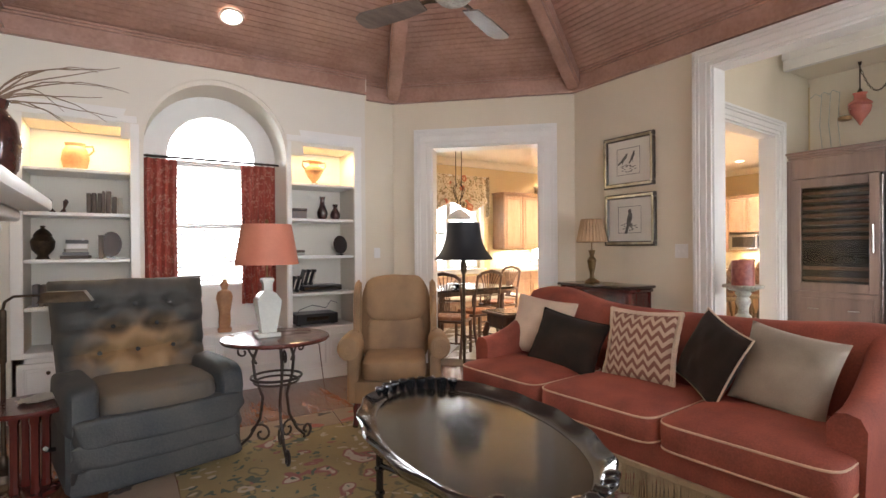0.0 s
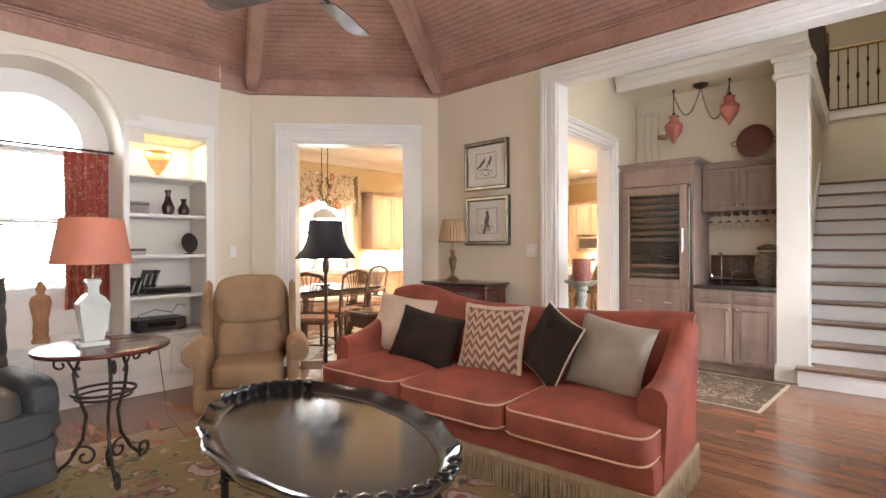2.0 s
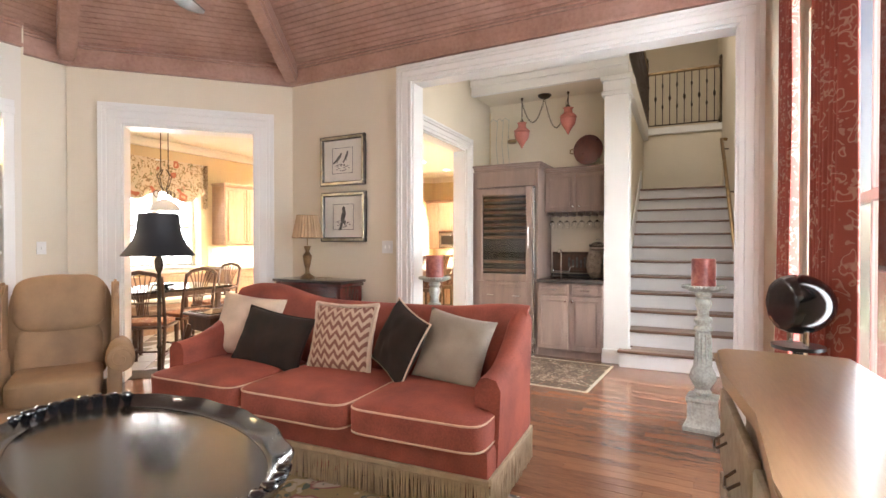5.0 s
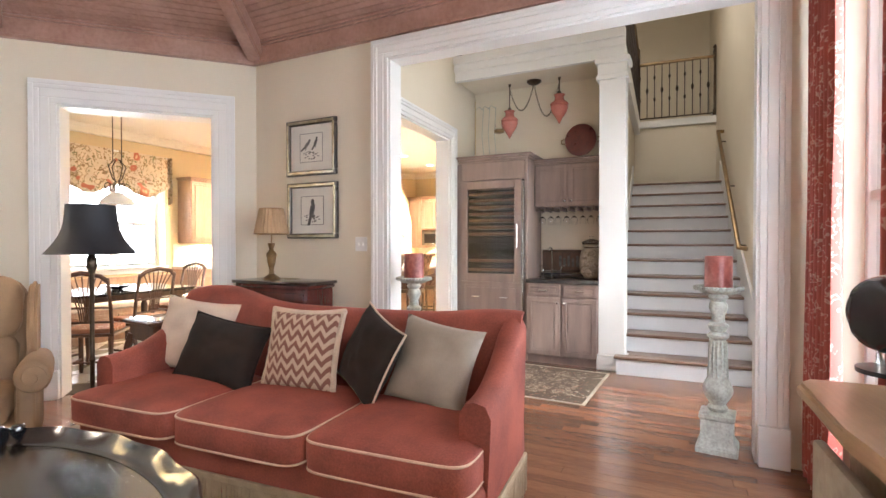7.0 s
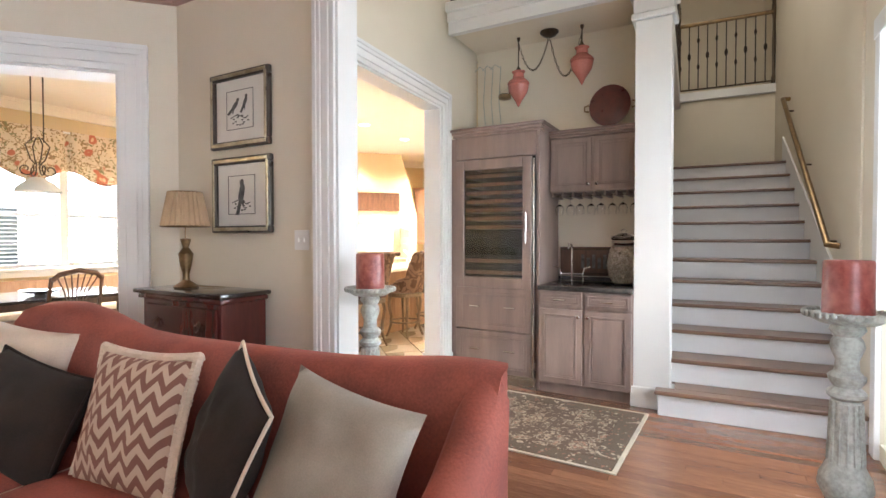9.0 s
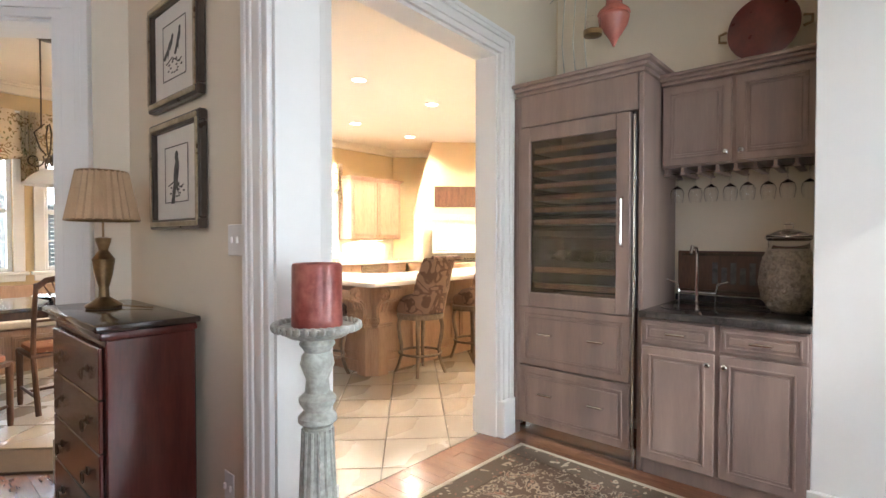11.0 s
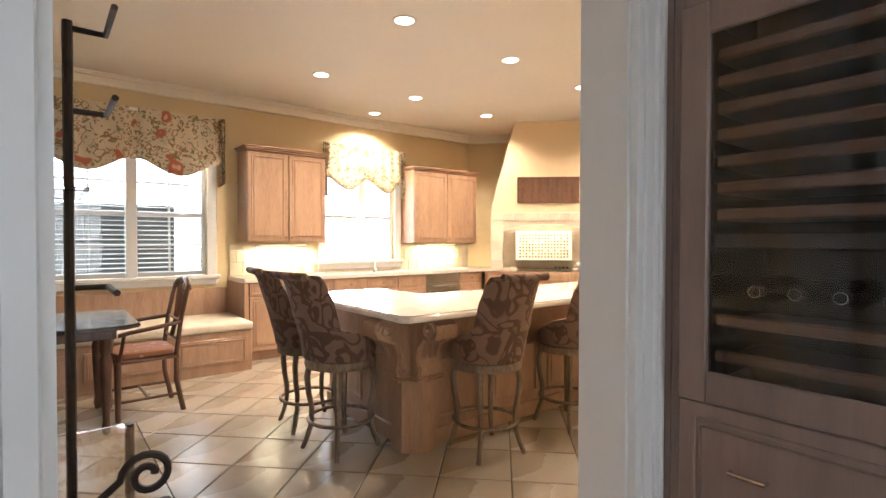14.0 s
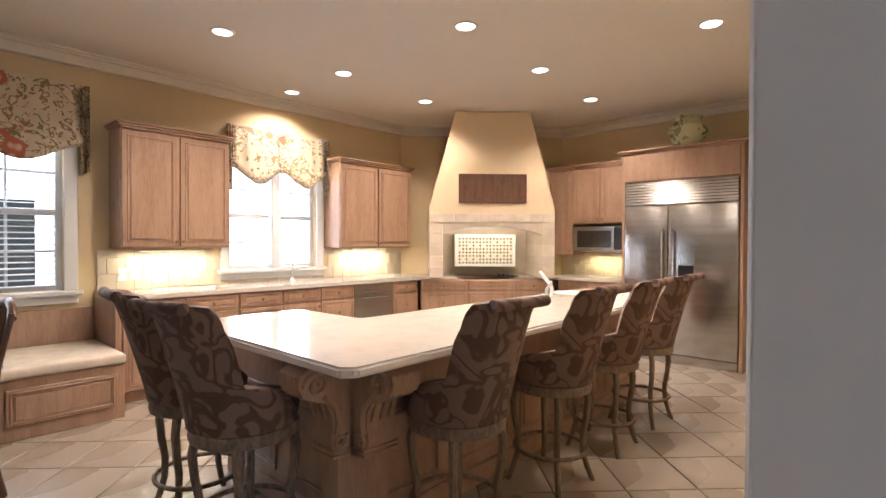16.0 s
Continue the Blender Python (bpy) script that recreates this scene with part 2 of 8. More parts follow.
M["smoked"] = material("smoked_glass", (0.015, 0.011, 0.009), (0.01, 0.008, 0.007), 3, 0.05, coat=0.8)
M["shelf_wood"] = material("rack_wood", (0.22, 0.125, 0.085), (0.13, 0.072, 0.05), 6, 0.5)
M["blind"] = material("white_blind", (0.82, 0.82, 0.80), (0.78, 0.78, 0.76), 4, 0.5)
M["riser"] = material("stair_riser_paint", (0.74, 0.73, 0.74), (0.69, 0.68, 0.69), 3, 0.5, 0.05, 60, fine=0.03)
M["tread"] = material("stair_tread_wood", (0.20, 0.11, 0.07), (0.13, 0.07, 0.045), 3, 0.35, 0.1, 24, stretch=(6, 0.6, 6), coat=0.2)
M["paper"] = material("paper", (0.75, 0.72, 0.66), (0.70, 0.67, 0.61), 5, 0.8)
M["ink"] = material("ink", (0.06, 0.055, 0.05), (0.14, 0.13, 0.12), 25, 0.8)
M["silverframe"] = material("silvered_frame", (0.50, 0.44, 0.32), (0.28, 0.23, 0.15), 14, 0.3, 0.2, 60, metal=0.85)
M["darkframe"] = material("dark_frame", (0.05, 0.035, 0.025), (0.03, 0.02, 0.015), 8, 0.3, coat=0.2)
M["book_a"] = material("brown_cloth_book", (0.13, 0.10, 0.08), rough=0.7)
M["book_b"] = material("pale_cloth_book", (0.45, 0.42, 0.37), rough=0.7)
M["book_c"] = material("grey_cloth_book", (0.2, 0.2, 0.21), rough=0.7)
M["backsplash"] = material("stone_backsplash_tile", (0.62, 0.53, 0.42), (0.50, 0.42, 0.33), 5, 0.4, 0.1, 60, vary=0.3)
M["hoodpaint"] = material("sand_plaster", (0.68, 0.54, 0.35), (0.64, 0.50, 0.32), 1.6, 0.75, 0.15, 90, fine=0.04)
M["mosaic_g"] = material("green_mosaic", (0.07, 0.07, 0.035), (0.24, 0.22, 0.14), 20, 0.3)
M["leaf"] = material("leaf_green", (0.07, 0.10, 0.03), (0.04, 0.065, 0.02), 5, 0.6)
M["ground"] = material("lawn", (0.10, 0.12, 0.05), (0.07, 0.09, 0.035), 0.6, 0.9, 0.5, 20)
M["twig"] = material("dry_twig", (0.22, 0.15, 0.10), rough=0.8)
M["siding"] = material("grey_blue_siding", (0.10, 0.125, 0.14), (0.08, 0.10, 0.115), 3, 0.7)
M["roofing"] = material("pale_roofing", (0.35, 0.36, 0.37), (0.28, 0.29, 0.30), 9, 0.9)
M["mulch"] = material("cream_cushion", (0.62, 0.54, 0.43), rough=0.8)
M["pistach"] = material("shell_jar_filling", (0.66, 0.57, 0.46), (0.36, 0.29, 0.22), 30, 0.5, 0.6, 80, fine=0.3)
M["fanwood"] = material("fan_blade_wood", (0.20, 0.165, 0.145), (0.13, 0.10, 0.09), 6, 0.5, 0.2, 40, stretch=(0.6, 4, 4))
M["sky_glow"] = glow("bright_overcast", (0.93, 0.98, 1.0), 14.0)
M["seatpad"] = patterned("chair_cushion_cloth", (0.30, 0.13, 0.07), [((0.42, 0.28, 0.18), 2, 2.0, 0.22)], 9, 0.85)
M["jarcloth"] = patterned("green_glazed_pattern", (0.50, 0.48, 0.30), [((0.12, 0.14, 0.07), 2, 1.0, 0.3), ((0.3, 0.24, 0.1), 5, 1.4, 0.2)], 9, 0.2, warp=1.2)
m_ = material("worn_blue_back", (0.07, 0.064, 0.056), (0.035, 0.038, 0.04), 3.2, 0.7, 0.2, 180, sheen=0.25)
n_, l_ = m_.node_tree.nodes, m_.node_tree.links
last_ = n_["Principled BSDF"].inputs["Base Color"].links[0].from_socket
tc_, mp_, gr_, nz_, ad_, cr_, mc_ = (n_.new("ShaderNode" + k) for k in ("TexCoord", "Mapping", "TexGradient", "TexNoise", "Math", "ValToRGB", "Mix"))
mp_.inputs["Location"].default_value, mp_.inputs["Scale"].default_value = (0.0, -0.35, -1.9), (2.3, 1.0, 2.9)
gr_.gradient_type = "SPHERICAL"
l_.new(tc_.outputs["Object"], mp_.inputs[0])
l_.new(mp_.outputs[0], gr_.inputs[0])
nz_.inputs["Scale"].default_value = 7
l_.new(tc_.outputs["Object"], nz_.inputs["Vector"])
ad_.operation = "MULTIPLY"
l_.new(gr_.outputs["Fac"], ad_.inputs[0])
l_.new(nz_.outputs["Fac"], ad_.inputs[1])
cr_.color_ramp.elements[0].position, cr_.color_ramp.elements[1].position = 0.05, 0.3
l_.new(ad_.outputs[0], cr_.inputs[0])
mc_.data_type = "RGBA"
l_.new(cr_.outputs[0], mc_.inputs[0])
l_.new(last_, mc_.inputs["A"])
mc_.inputs["B"].default_value = (0.25, 0.15, 0.07, 1)
l_.new(mc_.outputs["Result"], n_["Principled BSDF"].inputs["Base Color"])
M["blue_back"] = m_
M["lit"] = glow("lit_lens", (1.0, 0.86, 0.66), 14.0)
M["litday"] = glow("lit_strip", (1.0, 0.82, 0.5), 9.0)
M["drape"] = patterned("red_damask", (0.33, 0.065, 0.045), [((0.46, 0.24, 0.19), 1, 1.6, 0.36), ((0.33, 0.065, 0.045), 1, 1.6, 0.27), ((0.42, 0.2, 0.16), 3, 2.3, 0.2)], 9, 0.7, sheen=0.3, warp=1.0)
M["valance"] = patterned("floral_linen", (0.66, 0.55, 0.40), [((0.26, 0.17, 0.085), 1, 0.9, 0.36), ((0.62, 0.51, 0.36), 1, 0.9, 0.27), ((0.25, 0.17, 0.07), 7, 1.6, 0.27), ((0.20, 0.19, 0.09), 11, 1.3, 0.22), ((0.42, 0.13, 0.07), 4, 0.55, 0.26), ((0.62, 0.42, 0.26), 4, 0.55, 0.13), ((0.36, 0.09, 0.05), 4, 0.55, 0.06)], 8, 0.8, warp=2.2)
M["stoolcloth"] = scrolled("brown_scroll_damask", (0.19, 0.122, 0.09), (0.08, 0.042, 0.03), 6.5)
M["rug_living"] = patterned("floral_rug", (0.28, 0.21, 0.10), [((0.14, 0.12, 0.07), 2, 0.75, 0.30), ((0.28, 0.21, 0.10), 2, 0.75, 0.22), ((0.24, 0.09, 0.08), 5, 0.7, 0.32), ((0.42, 0.34, 0.28), 5, 0.7, 0.24), ((0.26, 0.10, 0.085), 5, 0.7, 0.09), ((0.08, 0.10, 0.075), 9, 1.3, 0.24), ((0.40, 0.33, 0.25), 12, 1.1, 0.2)], 8, 0.95, bump=0.5, warp=1.6)
M["rug_border"] = patterned("floral_rug_border", (0.30, 0.22, 0.16), [((0.07, 0.055, 0.05), 2, 0.9, 0.25), ((0.33, 0.1, 0.085), 5, 0.8, 0.25), ((0.45, 0.37, 0.27), 8, 1.0, 0.18)], 8, 0.95, bump=0.5, warp=1.6)
M["rug_hall"] = patterned("hall_rug", (0.125, 0.082, 0.054), [((0.36, 0.28, 0.20), 2, 0.9, 0.40), ((0.10, 0.07, 0.05), 2, 0.9, 0.31), ((0.34, 0.22, 0.15), 2, 0.9, 0.2), ((0.20, 0.09, 0.06), 2, 0.9, 0.1), ((0.38, 0.31, 0.23), 6, 1.5, 0.28), ((0.09, 0.065, 0.045), 6, 1.5, 0.13)], 13, 0.95, bump=0.5, warp=1.3)
M["rug_hall_border"] = patterned("hall_rug_border", (0.12, 0.085, 0.055), [((0.4, 0.32, 0.24), 3, 1.6, 0.24), ((0.25, 0.12, 0.08), 5, 2.0, 0.2)], 9, 0.95, bump=0.5, warp=1.0)
M["rug_edge"] = material("rug_binding", (0.50, 0.43, 0.33), rough=0.95, bump=0.4, bump_scale=300)

# ---- mesh helpers ----
def ident():
    return Matrix.Identity(4)


def box(bm, x0, x1, y0, y1, z0, z1, bevel=0.0, seg=1, m=None):
    r = bmesh.ops.create_cube(bm, size=1)
    vs = r["verts"]
    for v in vs:
        v.co = Vector((x0 + (v.co.x + 0.5) * (x1 - x0), y0 + (v.co.y + 0.5) * (y1 - y0), z0 + (v.co.z + 0.5) * (z1 - z0)))
    if bevel:
        es = list({e for v in vs for e in v.link_edges})
        r2 = bmesh.ops.bevel(bm, geom=es, offset=bevel, segments=seg, affect="EDGES", profile=0.5)
        vs = list(set(v for f in r2["faces"] for v in f.verts) | {v for v in vs if v.is_valid})
    if m is not None:
        for v in vs:
            v.co = m @ v.co
    return vs


def prism(bm, pts, vec, m=None):
    """A flat outline pushed along a vector."""
    vec = Vector(vec)
    a = [bm.verts.new(Vector(p)) for p in pts]
    b = [bm.verts.new(Vector(p) + vec) for p in pts]
    k = len(pts)
    bm.faces.new(a)
    bm.faces.new(b[::-1])
    for i in range(k):
        bm.faces.new((a[i], b[i], b[(i + 1) % k], a[(i + 1) % k]))
    if m is not None:
        for v in a + b:
            v.co = m @ v.co
    return a + b


def lathe(bm, prof, seg=20, m=None, square=False):
    """Turns a profile of (radius, height) round z; square makes it four-sided."""
    rings = []
    for r, z in prof:
        ring = []
        for i in range(seg):
            a = 2 * math.pi * i / seg + (math.pi / 4 if square else 0)
            ring.append(bm.verts.new((r * math.cos(a), r * math.sin(a), z)))
        rings.append(ring)
    for r0, r1 in zip(rings, rings[1:]):
        for i in range(seg):
            bm.faces.new((r0[i], r0[(i + 1) % seg], r1[(i + 1) % seg], r1[i]))
    bm.faces.new(rings[0][::-1])
    bm.faces.new(rings[-1])
    vs = [v for r in rings for v in r]
    if m is not None:
        for v in vs:
            v.co = m @ v.co
    return vs


def tube(bm, pts, r, seg=8, r_end=None, closed=False):
    """A round bar along points."""
    pts = [Vector(p) for p in pts]
    k = len(pts)
    rings = []
    up = None
    for i, p in enumerate(pts):
        if closed:
            d = pts[(i + 1) % k] - pts[i - 1]
        else:
            d = pts[min(i + 1, k - 1)] - pts[max(i - 1, 0)]
        d.normalize()
        if up is None:
            up = d.orthogonal().normalized()
        else:
            up = (up - d * up.dot(d))
            up = up.normalized() if up.length > 1e-5 else d.orthogonal().normalized()
        side = d.cross(up)
        rr = r + ((r_end - r) * i / (k - 1) if r_end is not None else 0)
        rings.append([bm.verts.new(p + (up * math.cos(2 * math.pi * j / seg) + side * math.sin(2 * math.pi * j / seg)) * rr) for j in range(seg)])
    pairs = list(zip(rings, rings[1:])) + ([(rings[-1], rings[0])] if closed else [])
    for a, b in pairs:
        for j in range(seg):
            bm.faces.new((a[j], a[(j + 1) % seg], b[(j + 1) % seg], b[j]))
    if not closed:
        bm.faces.new(rings[0][::-1])
        bm.faces.new(rings[-1])


def puff(bm, cx, cy, cz, sx, sy, sz, n=0.35, m=None, seg=24, rings=14, warp=0.0, seed=0):
    """A stuffed, rounded block: a superellipsoid."""
    def c(w, e):
        q = math.cos(w)
        return math.copysign(abs(q) ** e, q)

    def s(w, e):
        q = math.sin(w)
        return math.copysign(abs(q) ** e, q)
    rows = []
    for i in range(1, rings):
        v = -math.pi / 2 + math.pi * i / rings
        row = []
        for j in range(seg):
            u = 2 * math.pi * j / seg
            p = Vector((c(v, n) * c(u, n), c(v, n) * s(u, n), s(v, n)))
            if warp:
                p *= 1 + warp * noise.noise(p * 1.7 + Vector((seed, seed * 2, 0)))
            row.append(bm.verts.new((cx + p.x * sx / 2, cy + p.y * sy / 2, cz + p.z * sz / 2)))
        rows.append(row)
    top, bot = bm.verts.new((cx, cy, cz + sz / 2)), bm.verts.new((cx, cy, cz - sz / 2))
    for a, b in zip(rows, rows[1:]):
        for j in range(seg):
            bm.faces.new((a[j], a[(j + 1) % seg], b[(j + 1) % seg], b[j]))
    for j in range(seg):
        bm.faces.new((rows[-1][j], rows[-1][(j + 1) % seg], top))
        bm.faces.new((rows[0][(j + 1) % seg], rows[0][j], bot))
    vs = [v for r in rows for v in r] + [top, bot]
    if m is not None:
        for v in vs:
            v.co = m @ v.co
    return vs


def scroll(cx, cz, r0, r1, turns, start=0.0, flip=1, steps=26):
    """Points of a spiral in the x-z plane."""
    out = []
    for i in range(steps):
        f = i / (steps - 1)
        a = start + flip * turns * 2 * math.pi * f
        r = r0 + (r1 - r0) * f
        out.append(Vector((cx + r * math.cos(a), 0, cz + r * math.sin(a))))
    return out


def smooth(mesh, angle=35):
    for p in mesh.polygons:
        p.use_smooth = True
    mesh.set_sharp_from_angle(angle=radians(angle))


def part(name, bm, mat, parent=None, label="", kind="", angle=35, m=None):
    bmesh.ops.recalc_face_normals(bm, faces=bm.faces)
    me = bpy.data.meshes.new(name)
    bm.to_mesh(me)
    bm.free()
    me.materials.append(M[mat] if isinstance(mat, str) else mat)
    smooth(me, angle)
    ob = new(name, me)
    if parent is not None:
        ob.parent = parent
    if m is not None:
        ob.matrix_basis = m
    return tagged(ob, label=label, kind=kind)


def thing(name, m, label, category, group=""):
    ob = new(name)
    ob.empty_display_size = 0.1
    ob.matrix_basis = m
    return tagged(ob, label, category, group)


def structure(name, bm, mat, label="", angle=35):
    return part(name, bm, mat, None, label, "structure", angle)


def B():
    return bmesh.new()


def bx(name, mat, parent, *dims, bevel=0.004, label="", seg=1, m=None):
    bm = B()
    box(bm, *dims, bevel=bevel, seg=seg)
    return part(name, bm, mat, parent, label, m=m)


def turned(name, mat, parent, prof, at=(0, 0, 0), seg=20, label="", square=False):
    bm = B()
    lathe(bm, prof, seg, Matrix.Translation(at), square)
    return part(name, bm, mat, parent, label)

# ---- the rooms ----
CEIL, KCEIL, HCEIL = 3.03, 3.03, 5.9
C1, C2 = (3.66, 5.58), (5.12, 4.20)
APEX = (2.45, 2.78, 4.15)


def wall_run(bm, p, q, t, z0, z1, holes=()):
    """A wall from p to q, t thick to the left of its direction, with holes (start, end, bottom, top) along it."""
    p, q = Vector((*p, 0)), Vector((*q, 0))
    length = (q - p).length
    m = Matrix.Translation(p) @ Matrix.Rotation(math.atan2(q.y - p.y, q.x - p.x), 4, "Z")
    at = 0
    for a, b, lo, hi in sorted(holes):
        if a > at:
            box(bm, at, a, 0, t, z0, z1, m=m)
        if lo > z0:
            box(bm, a, b, 0, t, z0, lo, m=m)
        if hi < z1:
            box(bm, a, b, 0, t, hi, z1, m=m)
        at = b
    if at < length:
        box(bm, at, length, 0, t, z0, z1, m=m)
    return m


# picture wall with the wide opening
bm = B()
wall_run(bm, (5.12, -0.5), C2, -0.165, 0, HCEIL, [(0.64, 3.22, 0, 2.815)])
structure("wall_east", bm, "cream")
bm = B()
box(bm, 5.287, 5.293, -0.5, 0.14, 0, HCEIL)
box(bm, 5.287, 5.293, 2.72, 2.90, 0, HCEIL)
box(bm, 5.2871, 5.42, 2.9605, 4.2, 0, HCEIL)
structure("wall_hall_side", bm, "cream")
# diagonal wall with the nook doorway
DL = (Vector(C1) - Vector(C2)).length
DA, DB = 0.24, 1.70
bm = B()
DM = wall_run(bm, C2, C1, -0.24, 0, 3.6, [(DA + 0.13, DB - 0.13, 0, 2.475)])
structure("wall_diagonal", bm, "cream")
# short wall beside the shelves
bm = B()
box(bm, 3.3, 3.72, 5.60, 5.8, 0, 3.6)
box(bm, 3.28, 3.30, 5.5, 5.8, 0, 3.6)
structure("wall_short", bm, "cream")

# arch wall with shelf niches
AY, AX, AR, SPRING = 5.5, 1.82, 0.61, 2.25
bm = B()
outline = [(AX - AR, AY, 3.6), (AX - AR, AY, SPRING)]
outline += [(AX - AR * math.cos(math.pi * i / 24), AY, SPRING + AR * math.sin(math.pi * i / 24)) for i in range(1, 24)]
outline += [(AX + AR, AY, SPRING), (AX + AR, AY, 3.6)]
prism(bm, outline, (0, 0.5, 0))
NL, NR = (0.40, 1.11), (2.48, 3.145)
box(bm, 0.2, NL[0], AY, 6.0, 0, 3.6)
box(bm, NL[1], AX - AR, AY, 6.0, 0.5, 3.6)
box(bm, AX + AR, NR[0], AY, 6.0, 0.5, 3.6)
box(bm, NR[1], 3.28, AY, 6.0, 0, 3.6)
for a, b in (NL, NR):
    box(bm, a, b, AY, 6.0, 2.38, 3.6)
    box(bm, a, b, AY + 0.42, 6.0, 0.5, 2.38)
structure("wall_north", bm, "white_wall")
# raised moulding round the arch and down to the shelf heads
bm = B()
ring = lambda r, y: [(AX - r * math.cos(math.pi * i / 24), y, SPRING + 0.03 + r * math.sin(math.pi * i / 24)) for i in range(25)]
o, n2 = ring(0.78, AY - 0.019), ring(0.625, AY - 0.019)
for i in range(24):
    prism(bm, [n2[i], n2[i + 1], o[i + 1], o[i]], (0, 0.017, 0))
structure("trim_arch", bm, "white_wall")
for a, b, nm in ((0.32, 1.16, "l"), (2.43, 3.23, "r")):
    bm = B()
    box(bm, a, b, AY - 0.025, AY - 0.003, 2.42, 2.48, 0.004)
    box(bm, a, b, AY - 0.012, AY - 0.002, 2.48, 2.54, 0.003)
    structure("trim", bm, "trim")
for a, b in ((0.32, 0.40), (1.11, 1.18), (2.435, 2.48), (3.145, 3.225)):
    bm = B()
    box(bm, a, b, AY - 0.02, AY - 0.002, 0.52, 2.42, 0.004)
    structure("trim", bm, "trim")

# window in the arch
bm = B()
wy = 5.93
box(bm, AX - AR, AX - 0.40, wy, 6.0, 0.5, 3.0)
box(bm, AX + 0.40, AX + AR, wy, 6.0, 0.5, 3.0)
box(bm, AX - 0.40, AX + 0.40, wy, 6.0, 0.5, 0.95)
out = [(AX - 0.40, wy, 3.0), (AX - 0.40, wy, 2.25)] + [(AX - 0.40 * math.cos(math.pi * i / 20), wy, 2.25 + 0.41 * math.sin(math.pi * i / 20)) for i in range(1, 20)] + [(AX + 0.40, wy, 2.25), (AX + 0.40, wy, 3.0)]
prism(bm, out, (0, 0.07, 0))
structure("wall_reveal", bm, "trim")


def window_unit(name, x0, x1, z0, z1, y, rows=2, cols=1, meet=None, label="white painted sash window", split=None):
    """Frame, sill, sashes and panes of a window that looks along y."""
    w = thing(name, pose(0, 0, 0), label, "window")
    tagged(w, kind="structure")
    bm = B()
    f = 0.045
    box(bm, x0, x0 + f, y, y + 0.07, z0, z1, 0.004)
    box(bm, x1 - f, x1, y, y + 0.07, z0, z1, 0.004)
    box(bm, x0 + f, x1 - f, y, y + 0.07, z1 - f, z1, 0.004)
    box(bm, x0 + f, x1 - f, y, y + 0.07, z0, z0 + f, 0.004)
    part("window_frame", bm, "trim", w)
    zm = meet or (z0 + z1) / 2
    bx("meeting_rail", "trim", w, x0 + f, x1 - f, y + 0.005, y + 0.06, zm - 0.025, zm + 0.025)
    for c in range(1, cols):
        xc = x0 + (x1 - x0) * c / cols
        bx("glazing_bar", "trim", w, xc - 0.01, xc + 0.01, y + 0.018, y + 0.045, z0 + f, zm - 0.025, bevel=0.002)
        bx("glazing_bar", "trim", w, xc - 0.01, xc + 0.01, y + 0.018, y + 0.045, zm + 0.025, z1 - f, bevel=0.002)
    if rows > 2:
        for zc in ((z0 + zm) / 2, (zm + z1) / 2):
            bx("glazing_bar", "trim", w, x0 + f, x1 - f, y + 0.02, y + 0.043, zc - 0.01, zc + 0.01, bevel=0.002)
    for a, b in ((z0 + f, zm - 0.025), (zm + 0.025, z1 - f)):
        p = bx("pane", "pane", w, x0 + f, x1 - f, y + 0.03, y + 0.034, a, b, bevel=0)
        p.visible_shadow = False
    return w


window_unit("window_1", AX - 0.40, AX + 0.40, 0.95, 2.20, wy + 0.0, label="arched white sash window behind horizontal blinds")


def blinds(x0, x1, z0, z1, y, gap=0.045, tilt=25, label="white horizontal slatted blind in front of a window"):
    b = thing("window_blind", pose((x0 + x1) / 2, y, z0), label, "blind")
    w = x1 - x0
    bx("headrail", "blind", b, -w / 2, w / 2, -0.025, 0.02, z1 - z0 - 0.04, z1 - z0)
    me = None
    k = int((z1 - z0 - 0.06) / gap)
    bm = B()
    box(bm, -w / 2, w / 2, -0.02, 0.02, -0.001, 0.001)
    first = part("slat", bm, "blind", b)
    first.matrix_basis = pose(0, 0, 0.02, tilt)
    for i in range(1, k):
        s = new("slat", first.data)
        s.parent = b
        s.matrix_basis = pose(0, 0, 0.02 + gap * i, tilt)
    return b


blinds(AX - 0.37, AX + 0.37, 0.97, 2.20, 5.90)

# left, rear and window walls
bm = B()
box(bm, 0.0, 0.25, -1.6, 6.0, 0, 4.3)
box(bm, 0.25, 5.4, -1.8, -1.6, 0, 4.3)
structure("wall_west", bm, "cream")
SY = -0.22
bm = B()
box(bm, 2.2, 3.2, SY - 0.2, SY, 0, 4.3)
box(bm, 3.2, 4.95, SY - 0.2, SY, 2.75, 4.3)
box(bm, 3.2, 4.95, SY - 0.2, SY, 0, 0.35)
box(bm, 4.95, 5.12, SY - 0.2, SY, 0, 4.3)
box(bm, 2.0, 2.2, -1.6, SY, 0, 4.3)
structure("wall_south", bm, "cream")
window_unit("window_2", 3.2, 4.95, 0.35, 2.75, SY - 0.16, cols=2, label="tall white sash window between damask curtains")

